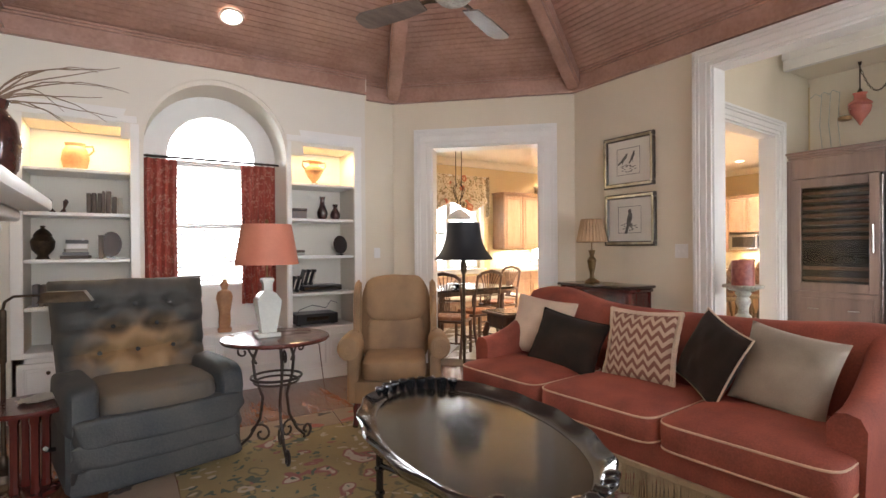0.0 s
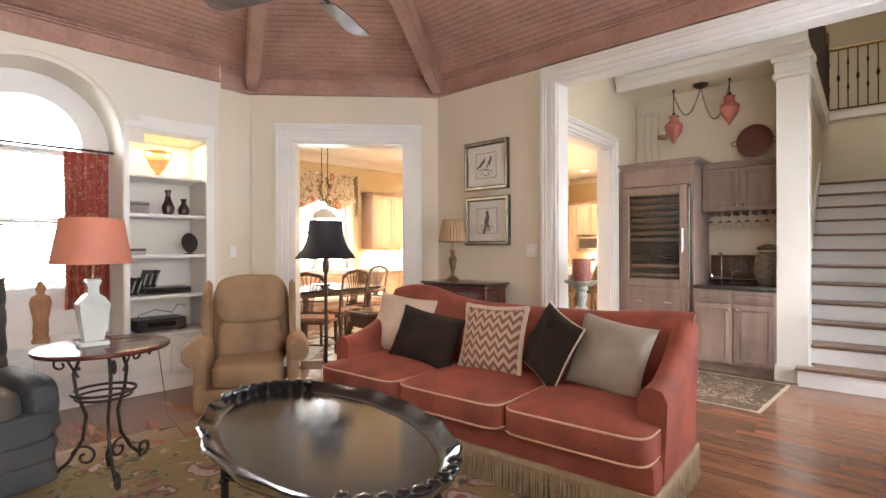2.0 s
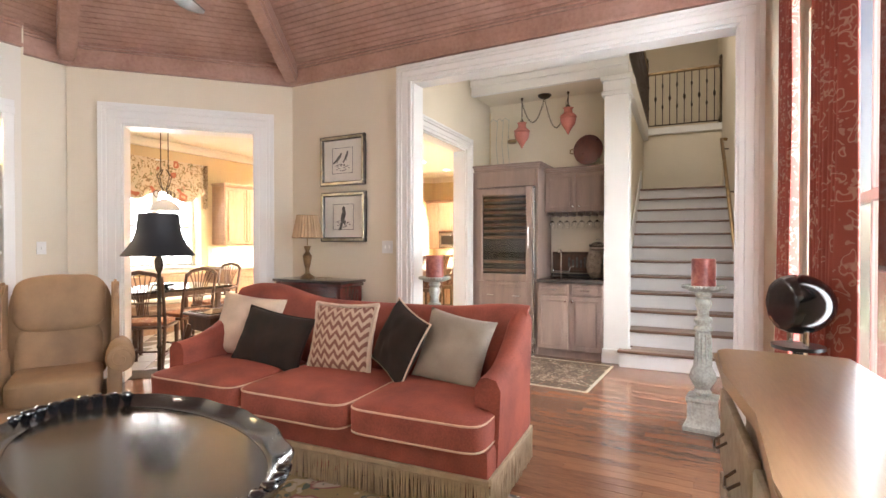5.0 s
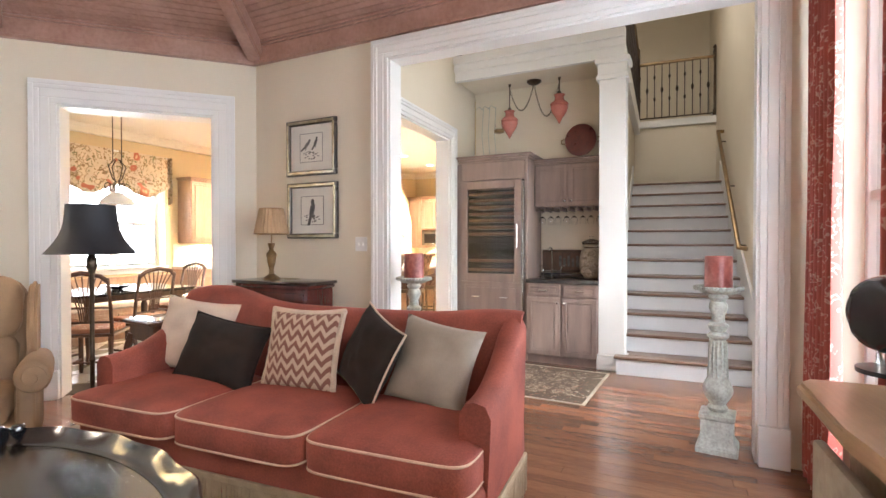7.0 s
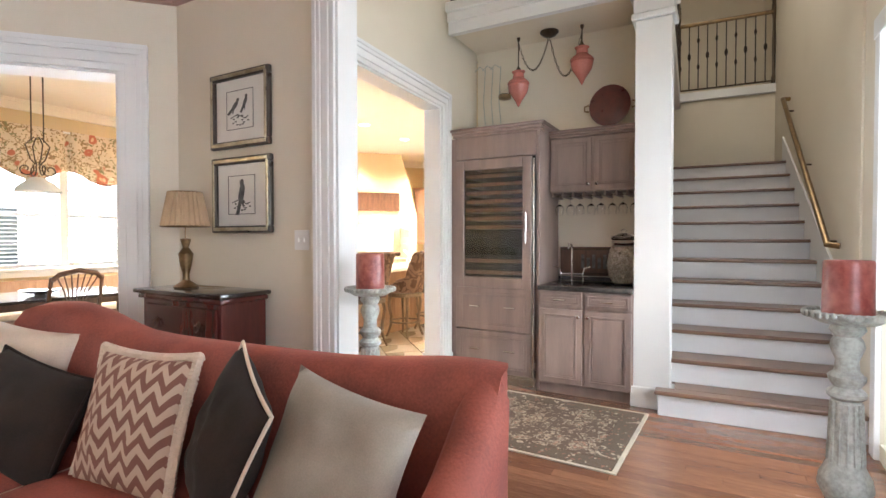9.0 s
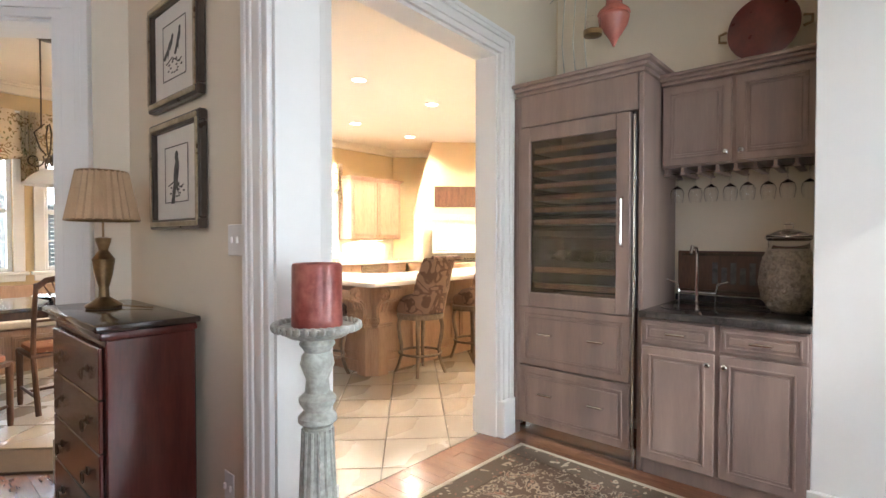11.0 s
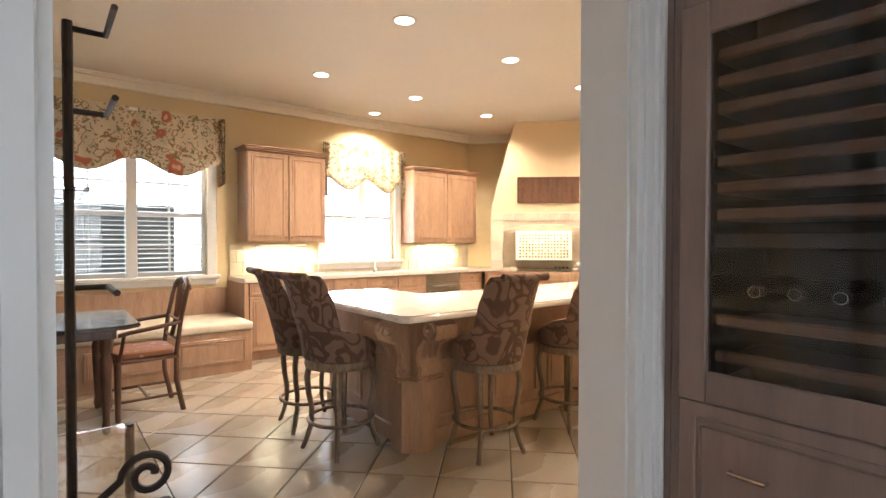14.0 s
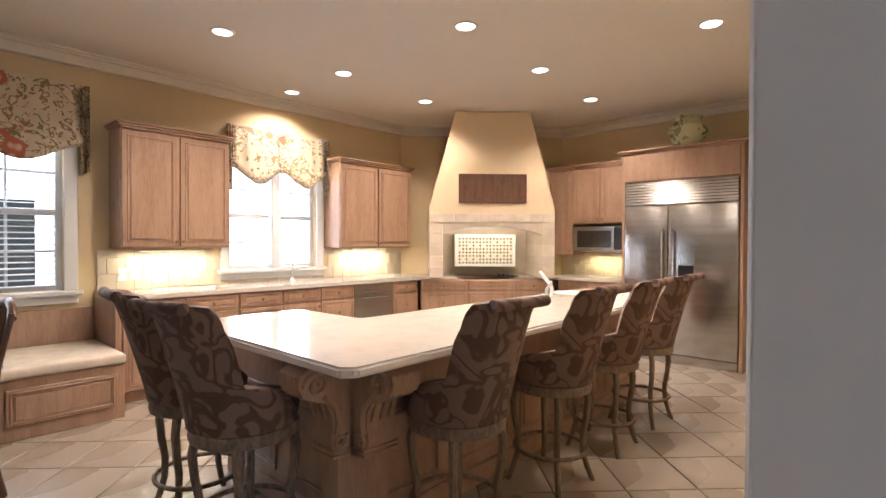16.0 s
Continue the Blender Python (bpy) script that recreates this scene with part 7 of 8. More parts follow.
def wall_cab(x0, x1, z0, z1, m, doors=2, label="warm maple wall cabinet with raised-panel doors", group="kitchen wall cabinets", depth=0.33, mat="kcab", cornice=True):
    t = thing("wall_cabinet", m, label, "cabinet", group)
    bx("carcase", mat, t, x0, x1, -depth, -0.002, z0, z1)
    w = (x1 - x0) / doors
    for i in range(doors):
        a, b = x0 + w * i + 0.006, x0 + w * (i + 1) - 0.006
        cupboard_front(t, a, b, z0 + 0.01, z1 - 0.01, -depth - 0.001, mat, [((b - 0.025) if i < doors - 1 or doors == 1 else (a + 0.025), z0 + 0.06, "brass")])
    if cornice:
        for z, e in ((z1, 0.0), (z1 + 0.02, 0.02), (z1 + 0.04, 0.038)):
            bx("cornice", mat, t, x0 - e, x1 + e, -depth - 0.022 - e, -0.002, z + 0.001, z + 0.021, bevel=0.006, seg=2)
    return t


KN = pose(0, KY, 0)
wall_cab(7.32, 8.285, 1.31, 2.36, KN)
wall_cab(9.64, 10.83, 1.30, 2.335, KN)
for a, b in ((7.34, 8.28), (9.70, 10.78)):
    t = thing("undercabinet_light", pose((a + b) / 2, KY - 0.16, 1.275), "lit strip light under a kitchen wall cabinet", "strip light", "strip lights")
    bx("housing", "trim", t, -0.3, 0.3, -0.03, 0.03, 0.002, 0.014)
    bx("lens", M["litday"], t, -0.28, 0.28, -0.02, 0.02, -0.002, 0.001, bevel=0)
    lamp("strip_lamp", "AREA", pose((a + b) / 2, KY - 0.16, 1.268), 36, (1, 0.86, 0.52), 0.7, 0.06)

# diagonal corner frame: x along the wall from the window side, y into the wall
DK = Matrix.Translation((10.95, KY, 0)) @ Matrix.Rotation(radians(-45), 4, "Z")
DW = 2.36


def base_run(m, segs, label, depth=0.62, group="kitchen base cabinets", mat="kcab"):
    for k, (a, b, kind) in enumerate(segs):
        t = thing("base_cabinet" if kind != "dish" else "dishwasher", m, label if kind != "dish" else "stainless steel dishwasher with a bar handle", "cabinet" if kind != "dish" else "dishwasher", group if kind != "dish" else "")
        bx("carcase", mat if kind != "dish" else "steel", t, a, b, -depth + 0.02, -0.003, 0.1, 0.872)
        bx("toe_kick", mat, t, a, b, -depth + 0.08, -0.003, 0, 0.098, bevel=0)
        y = -depth + 0.019
        if kind == "dish":
            bx("door", "steel", t, a + 0.004, b - 0.004, y - 0.022, y, 0.11, 0.74)
            bx("control_panel", "steel", t, a + 0.004, b - 0.004, y - 0.022, y, 0.745, 0.868)
            bm = B()
            tube(bm, [(a + 0.08, y - 0.02, 0.70), (a + 0.08, y - 0.05, 0.70), (b - 0.08, y - 0.05, 0.70), (b - 0.08, y - 0.02, 0.70)], 0.008, 8)
            part("handle", bm, "steel", t)
        elif kind == "drawers":
            for z0, z1 in ((0.72, 0.865), (0.42, 0.71), (0.11, 0.41)):
                cupboard_front(t, a + 0.006, b - 0.006, z0, z1, y, mat, [((a + b) / 2, (z0 + z1) / 2, "brass")])
        else:
            cupboard_front(t, a + 0.006, b - 0.006, 0.72, 0.865, y, mat, [((a + b) / 2, 0.79, "brass")])
            cupboard_front(t, a + 0.006, b - 0.006, 0.11, 0.71, y, mat, [(b - 0.03, 0.66, "brass")])


base_run(KN, [(7.25, 7.75, "door"), (7.75, 8.25, "door"), (8.25, 8.72, "drawers"), (8.72, 9.18, "door"), (9.18, 9.65, "drawers"), (9.65, 10.25, "dish"), (10.25, 10.70, "drawers")], "warm maple kitchen base cabinet with raised panels")
base_run(DK, [(0.30, 0.92, "drawers"), (0.92, 1.56, "drawers"), (1.56, 2.06, "drawers")], "warm maple kitchen base cabinet below the range top", depth=0.64)
KE = pose(12.62, 6.71, 0, 0, 0, -90)
base_run(KE, [(0.30, 0.72, "door"), (0.72, 1.18, "drawers")], "warm maple kitchen base cabinet beside the refrigerator")
bx("end_panel", "kcab", None, 7.20, 7.245, KY - 0.63, KY - 0.003, 0.0, 0.872)
bpy.data.objects["end_panel"].name = "cabinet_end_panel"
tagged(bpy.data.objects["cabinet_end_panel"], "warm maple end panel of the kitchen base cabinets", "panel")

t = thing("countertop", pose(0, 0, 0), "pale polished stone countertop along the kitchen walls", "countertop")
bm = B()
s2 = 0.7071
pts = [(7.20, KY - 0.003), (7.20, KY - 0.65), (10.68, KY - 0.65)]
q = DK @ Vector((0.27, -0.66, 0))
q2 = DK @ Vector((DW - 0.27, -0.66, 0))
pts = [(7.20, KY - 0.003, 0.875), (7.20, KY - 0.65, 0.875), (10.95 - 0.27, KY - 0.65, 0.875), (12.62 - 0.65, 6.71 + 0.27, 0.875), (12.62 - 0.65, 5.53, 0.875), (12.617, 5.53, 0.875), (12.617, 6.71, 0.875), (10.95, KY - 0.003, 0.875)]
prism(bm, pts, (0, 0, 0.04))
bmesh.ops.bevel(bm, geom=list(bm.edges), offset=0.008, segments=2, affect="EDGES")
part("slab", bm, "quartz", t)


def splash(m, x0, x1, z0, z1, w=0.15, h=0.15, holes=()):
    z = z0
    row = 0
    sp = tagged(new("backsplash"), "stone tile backsplash", kind="structure")
    sp.matrix_basis = m
    while z < z1 - 0.02:
        zt = min(z + h, z1)
        x = x0 - (w / 2 if row % 2 else 0)
        while x < x1:
            a, b = max(x, x0), min(x + w, x1)
            if b - a > 0.02 and not any(h0 < (a + b) / 2 < h1 and h2 < (z + zt) / 2 < h3 for h0, h1, h2, h3 in holes):
                bm = B()
                box(bm, a + 0.002, b - 0.002, -0.012, -0.003, z + 0.002, zt - 0.002, 0.002)
                p = part("tile", bm, "backsplash", sp)
                tagged(p, kind="structure")
            x += w
        z = zt
        row += 1


splash(KN, 7.22, 10.95, 0.917, 1.29, holes=[(8.31, 9.64, 1.0, 1.5)])
splash(KE, 0.1, 1.2, 0.917, 1.29)
# outlets
for x in (7.42, 7.52, 8.08):
    t = plate(pose(x, KY - 0.0115, 1.06), "cream wall socket in the tiled backsplash", 0.075, 0.115, 2, "wall_socket")

# kitchen windows
def kwin(name, x0, x1, z0, z1, label, cols, n):
    for k in range(n):
        a, b = x0 + (x1 - x0) * k / n, x0 + (x1 - x0) * (k + 1) / n
        window_unit(name if k == 0 else name + "_b", a, b, z0, z1, KY + 0.06, rows=3, cols=cols, label=label)
    bm = B()
    c = 0.10
    box(bm, x0 - c, x0, KY - 0.03, KY - 0.002, z0, z1 + c, 0.005)
    box(bm, x1, x1 + c, KY - 0.03, KY - 0.002, z0, z1 + c, 0.005)
    box(bm, x0, x1, KY - 0.03, KY - 0.002, z1, z1 + c, 0.005)
    for k in range(1, n):
        xm = x0 + (x1 - x0) * k / n
        box(bm, xm - 0.05, xm + 0.05, KY - 0.025, KY + 0.12, z0, z1, 0.005)
    box(bm, x0 - c - 0.03, x1 + c + 0.03, KY - 0.07, KY - 0.002, z0 - 0.04, z0, 0.006)
    box(bm, x0 - c, x1 + c, KY - 0.03, KY - 0.002, z0 - 0.11, z0 - 0.042, 0.004)
    structure("trim_" + name, bm, "trim")


kwin("window_4", 5.50, 6.98, 0.94, 2.30, "white painted double-hung nook window with slatted blinds", 2, 2)
kwin("window_6", 4.30, 5.22, 0.94, 2.30, "white painted double-hung nook window with slatted blinds", 2, 1)
kwin("window_5", 8.43, 9.52, 1.065, 2.25, "white painted double window above the kitchen sink", 1, 2)
blinds(5.56, 6.19, 0.97, 2.25, KY + 0.03, 0.05, 12)
blinds(6.30, 6.93, 0.97, 2.25, KY + 0.03, 0.05, 12)


def valance(x0, x1, z0, z1, m, label, lobes=2, group=""):
    """Gathered fabric valance with scalloped hem and side tails."""
    t = thing("valance", m, label, "valance", group)
    bm = B()
    n, kz = 28 * lobes, 12
    front, back = [], []
    for k in range(kz + 1):
        f = k / kz
        a, b = [], []
        for i in range(n + 1):
            u = i / n
            lob = (u * lobes) % 1 if u < 1 else 1
            hem = z0 + 0.16 * abs(math.cos(math.pi * lob)) ** 2.2
            z = hem + (z1 - hem) * f
            y = -0.09 - 0.06 * math.sin(math.pi * lob) * (1 - f) - 0.012 * math.sin(u * lobes * 24) * (1 - f * 0.4) + 0.035 * max(0, 1 - 14 * min(lob, 1 - lob)) * (0 < u < 1)
            if k < 3:
                y -= 0.02 * (3 - k) * math.sin(k)
            x = x0 + (x1 - x0) * u
            a.append(bm.verts.new((x, y, z)))
            b.append(bm.verts.new((x, y + 0.012, z)))
        front.append(a)
        back.append(b)
    for g in (front, back):
        for a, b in zip(g, g[1:]):
            for i in range(n):
                bm.faces.new((a[i], a[i + 1], b[i + 1], b[i]))
    for i in range(n):
        for k in (0, kz):
            bm.faces.new((front[k][i], front[k][i + 1], back[k][i + 1], back[k][i]))
    for k in range(kz):
        for i in (0, n):
            bm.faces.new((front[k][i], front[k + 1][i], back[k + 1][i], back[k][i]))
    part("cloth", bm, "valance", t, angle=80)
    for s, x in ((-1, x0), (1, x1)):
        bm = B()
        rows = []
        for k in range(9):
            f = k / 8
            row = []
            for i in range(13):
                u = i / 12
                z = z1 + (z0 - 0.10 - z1) * f + 0.05 * u * f
                xx = x - s * 0.02 + s * (0.075 * u)
                yy = -0.10 + 0.02 * math.sin(u * 16) * (0.3 + f)
                row.append(bm.verts.new((xx, yy, z)))
            rows.append(row)
        for a, b in zip(rows, rows[1:]):
            for i in range(12):
                bm.faces.new((a[i], a[i + 1], b[i + 1], b[i]))
        bmesh.ops.solidify(bm, geom=list(bm.faces), thickness=0.004)
        part("tail", bm, "valance", t, angle=80)
    bx("board", "trim", t, x0, x1, -0.078, -0.002, z1 - 0.03, z1 - 0.005)
    return t


valance(5.42, 7.10, 2.03, 2.72, KN, "floral linen valance with scalloped hem over the nook window", 2)
valance(4.20, 5.30, 2.03, 2.72, KN, "floral linen valance with scalloped hem over the smaller nook window", 1)
valance(8.41, 9.60, 2.0, 2.62, KN, "floral linen valance with scalloped hem over the sink window", 2)

# range hood
t = thing("range_hood", DK, "tapered sand-plaster range hood with a tiled arched alcove", "range hood")
cx, HD = DW / 2 + 0.02, 0.98
bm = B()
lo, hi = 0.80, 0.47
pr = [(-lo, 1.62), (-lo, 1.80), (-hi, 3.02), (hi, 3.02), (lo, 1.80), (lo, 1.62)]
a = [bm.verts.new((cx + x, -HD if True else 0, z)) for x, z in pr]
b = [bm.verts.new((cx + x * (1.0 if z < 2.9 else 1.0), -0.003, z)) for x, z in pr]
bm.faces.new(a)
bm.faces.new(b[::-1])
for i in range(6):
    bm.faces.new((a[i], b[i], b[(i + 1) % 6], a[(i + 1) % 6]))
part("canopy", bm, "hoodpaint", t)
bx("plaque", "walnut", t, cx - 0.43, cx + 0.43, -HD - 0.03, -HD - 0.003, 1.87, 2.235, bevel=0.006, label="plain brown wood panel")
# tiled piers and arch below
for s in (-1, 1):
    xa, xb = sorted((cx + s * lo, cx + s * (lo - 0.17)))
    for k in range(5):
        bx("tile", "backsplash", t, xa + 0.001, xb - 0.001, -HD + 0.0, -0.01, 0.917 + k * 0.1406 + 0.001, 0.917 + (k + 1) * 0.1406 - 0.001, bevel=0.003)
bm = B()
k = 16
outl = [(cx - 0.63, -HD, 1.619), (cx - 0.63, -HD, 1.47)] + [(cx - 0.63 + 1.26 * i / k, -HD, 1.47 + 0.10 * math.sin(math.pi * i / k) ** 0.7) for i in range(1, k)] + [(cx + 0.63, -HD, 1.47), (cx + 0.63, -HD, 1.619)]
prism(bm, outl, (0, 0.16, 0))
part("arch", bm, "backsplash", t)
for i in range(10):
    bx("tile", "backsplash", t, cx - 0.80 + i * 0.16 + 0.001, cx - 0.80 + (i + 1) * 0.16 - 0.001, -HD - 0.012, -HD - 0.002, 1.625, 1.735, bevel=0.003)
bx("back_wall", "backsplash", t, cx - 0.63, cx + 0.63, -0.03, -0.004, 0.917, 1.6, bevel=0)
mo = bx("mosaic_frame", "trim", t, cx - 0.43, cx + 0.43, -0.30, -0.031, 1.03, 1.48, bevel=0.006, label="white moulded mosaic frame")
bx("mosaic_field", "quartz", mo, cx - 0.39, cx + 0.39, -0.306, -0.301, 1.07, 1.44, bevel=0)
for i in range(16):
    for j in range(8):
        x, z = cx - 0.36 + i * 0.048, 1.085 + j * 0.048
        if (i + j) % 2 or 10 > (i * 7 + j * 3) % 13:
            bm = B()
            prism(bm, [(x, -0.310, z - 0.019), (x + 0.019, -0.310, z), (x, -0.310, z + 0.019), (x - 0.019, -0.310, z)], (0, 0.0035, 0))
            part("mosaic_tile", bm, "mosaic_g", mo)
lamp("hood_lamp", "AREA", DK @ look((cx, -0.78, 1.585), (cx, -0.2, 1.05)), 40, (1, 0.84, 0.55), 0.9, 0.25)
t = thing("cooktop", DK @ pose(cx, -0.36, 0.917), "black glass cooktop with a row of knobs", "cooktop")
bx("glass", "smoked", t, -0.40, 0.40, -0.24, 0.2, 0, 0.006, bevel=0.002)
for i in range(4):
    turned("knob", "plastic", t, [(0.018, 0.007), (0.02, 0.012), (0.016, 0.03)], (0.16 + i * 0.055, -0.20, 0), 14)

# corner and refrigerator side
wall_cab(0.02, 0.38, 1.20, 2.36, KE, 1, "warm maple corner wall cabinet with a raised-panel door", depth=0.36)
wall_cab(0.385, 1.18, 1.62, 2.36, KE, 2, "warm maple wall cabinet above the microwave", depth=0.36)
t = thing("microwave", KE @ pose(0.78, -0.001, 1.25), "stainless steel microwave oven on a shelf", "microwave")
bx("case", "steel", t, -0.38, 0.38, -0.40, -0.004, 0, 0.34, bevel=0.008)
bx("window", "smoked", t, -0.31, 0.16, -0.406, -0.401, 0.06, 0.28, bevel=0)
bx("control_panel", "plastic", t, 0.2, 0.36, -0.406, -0.401, 0.03, 0.31, bevel=0)
bx("shelf", "kcab", t, -0.39, 0.39, -0.36, -0.004, -0.02, -0.002)
lamp("strip_lamp", "AREA", KE @ pose(0.75, -0.16, 1.2), 13, (1, 0.82, 0.4), 0.5, 0.06)
t = thing("refrigerator", pose(11.96, 5.48, 0, 0, 0, -90), "built-in stainless steel refrigerator with louvred top grille", "refrigerator")
bx("case", "steel", t, 0.0, 1.22, 0.03, 0.65, 0.0, 2.09, bevel=0.004)
for a, b in ((0.004, 0.50), (0.506, 1.216)):
    d = bx("door", "steel", t, a, b, -0.02, 0.028, 0.11, 1.80, bevel=0.006, seg=2)
for x in (0.455, 0.55):
    bm = B()
    tube(bm, [(x, -0.02, 0.45), (x, -0.07, 0.47), (x, -0.07, 1.50), (x, -0.02, 1.52)], 0.014, 10)
    part("handle", bm, "steel", t)
bx("dispenser", "plastic", t, 0.10, 0.30, -0.024, -0.0205, 0.95, 1.20, bevel=0.002) if False else bx("dispenser", "plastic", t, 0.62, 0.78, -0.024, -0.0205, 0.93, 1.12, bevel=0.002)
for i in range(8):
    z = 1.82 + i * 0.033
    bm = B()
    prism(bm, [(0.01, -0.02, z), (0.01, -0.014, z + 0.027), (0.01, 0.012, z + 0.027), (0.01, 0.006, z)], (1.20, 0, 0))
    part("louvre", bm, "steel", t)
bx("toe_grille", "steel", t, 0.01, 1.21, 0.0, 0.028, 0.0, 0.10, bevel=0.002)
t = thing("fridge_surround", pose(11.96, 5.52, 0, 0, 0, -90), "maple surround panels and header of the refrigerator", "cabinet")
bx("side_panel", "kcab", t, 0.0, 0.035, 0.0, 0.65, 0, 2.45)
bx("side_panel", "kcab", t, 1.265, 1.30, 0.0, 0.65, 0, 2.45)
bx("header", "kcab", t, 0.036, 1.264, -0.01, 0.65, 2.095, 2.42)
for z, e in ((2.42, 0.02), (2.445, 0.05)):
    bx("cornice", "kcab", t, -e, 1.30 + e, -e, 0.65, z + 0.031 - 0.03, z + 0.026, bevel=0.006)
pot("ginger_jar", pose(12.1, 4.82, 2.472), [(0.12, 0), (0.17, 0.06), (0.21, 0.15), (0.20, 0.22), (0.14, 0.28), (0.15, 0.31), (0.155, 0.33)], "jarcloth", "large green-patterned ceramic pot on the refrigerator surround", "pot", 2, "brass", 0.06)

# island
t = thing("kitchen_island", pose(0, 0, 0), "L-shaped maple island with carved scroll corbels", "kitchen island")
bm = B()
prism(bm, [(7.34, 4.79, 0.0), (10.5, 4.79, 0.0), (10.5, 5.33, 0.0), (7.80, 5.33, 0.0), (7.80, 5.98, 0.0), (7.34, 5.98, 0.0)], (0, 0, 0.872))
part("body", bm, "kcab", t)
for m5, L5 in ((pose(7.34, 4.79, 0), 3.1), (pose(7.34, 5.98, 0, 0, 0, -90), 1.19)):
    n5 = 5 if L5 > 2 else 2
    for i in range(n5):
        w5 = L5 / n5
        bm = B()
        a5, b5 = w5 * i + 0.06, w5 * (i + 1) - 0.06
        for q5 in ((a5, b5, 0.57, 0.60), (a5, b5, 0.16, 0.19), (a5, a5 + 0.03, 0.191, 0.569), (b5 - 0.03, b5, 0.191, 0.569)):
            box(bm, q5[0], q5[1], -0.014, -0.001, q5[2], q5[3], 0.004, m=m5)
        box(bm, a5 + 0.045, b5 - 0.045, -0.009, -0.001, 0.205, 0.555, 0.006, m=m5)
        part("panel", bm, "kcab", t)
bx("base_moulding", "kcab", t, 7.32, 10.5, 4.765, 4.788, 0, 0.11, bevel=0.005)
bx("base_moulding", "kcab", t, 7.315, 7.338, 4.765, 5.98, 0, 0.11, bevel=0.005)
# corner post cut across the corner
bm = B()
prism(bm, [(7.26, 4.92, 0.0), (7.26, 4.80, 0.0), (7.35, 4.71, 0.0), (7.47, 4.71, 0.0), (7.47, 4.80, 0.0), (7.35, 4.92, 0.0)], (0, 0, 0.872))
part("corner_post", bm, "kcab", t)


def corbel(m):
    bm = B()
    side = [(0, 0, 0.86), (0.20, 0, 0.86), (0.235, 0, 0.84), (0.24, 0, 0.80), (0.22, 0, 0.755), (0.17, 0, 0.73), (0.12, 0, 0.71), (0.09, 0, 0.66), (0.085, 0, 0.60), (0.10, 0, 0.55), (0.09, 0, 0.51), (0.05, 0, 0.48), (0, 0, 0.47)]
    prism(bm, [(x, -0.05, z) for x, y, z in side], (0, 0.10, 0))
    for s in (-1, 1):
        for c, r0, r1, tn, st0 in (((0.165, 0.795), 0.055, 0.008, 1.6, 0.0), ((0.055, 0.54), 0.035, 0.006, 1.4, 2.5)):
            pts = scroll(c[0], c[1], r0, r1, tn, st0, 1, 26)
            tube(bm, [(p.x, s * 0.052, p.z) for p in pts], 0.0095, 6, 0.006)
        tube(bm, [(0.13, s * 0.052, 0.74), (0.08, s * 0.052, 0.69), (0.065, s * 0.052, 0.62), (0.075, s * 0.052, 0.57)], 0.01, 6)
    for z in (0.47, 0.49):
        tube(bm, [(0.0, -0.055, z), (0.09, -0.055, z + 0.01), (0.10, 0, z + 0.012), (0.09, 0.055, z + 0.01), (0.0, 0.055, z)], 0.008, 6)
    for s in (-1, 0, 1):
        tube(bm, [(0.235, s * 0.03, 0.84), (0.215, s * 0.03, 0.752), (0.12, s * 0.03, 0.708), (0.088, s * 0.03, 0.62)], 0.008, 5)
    part("corbel", bm, "kcab", t, "carved scroll corbel", m=m @ Matrix.Diagonal((1.05, 1.55, 1, 1)))


corbel(pose(7.37, 4.735, 0, 0, 0, -90))
corbel(pose(7.285, 4.82, 0, 0, 0, 180))
t = thing("island_countertop", pose(0, 0, 0), "pale polished stone slab on the L-shaped kitchen island", "countertop")
bm = B()
pts = [(7.10, 4.46), (7.05, 4.51), (7.05, 6.02), (7.80, 6.02), (7.83, 5.99), (7.83, 5.39), (7.86, 5.36), (10.62, 5.36), (10.62, 4.46)]
prism(bm, [(x, y, 0.875) for x, y in pts], (0, 0, 0.042))
bmesh.ops.bevel(bm, geom=list(bm.edges), offset=0.012, segments=3, affect="EDGES")
part("slab", bm, "quartz", t)
t = thing("faucet", pose(9.75, 5.20, 0.918, 0, 0, 90), "white ceramic-handled faucet at the island prep sink", "faucet")
bm = B()
tube(bm, [(0, 0, 0), (0.0, 0, 0.07), (0.03, 0, 0.11), (0.12, 0, 0.20)], 0.016, 10)
part("spout", bm, "trim", t)
bm = B()
tube(bm, [(0, 0.09, 0), (0.0, 0.09, 0.06), (-0.05, 0.09, 0.13)], 0.013, 8)
part("handle", bm, "trim", t)
turned("sink_rim", "trim", t, [(0.17, 0.0005), (0.18, 0.004), (0.165, 0.002)], (0.0, -0.35, 0), 28)


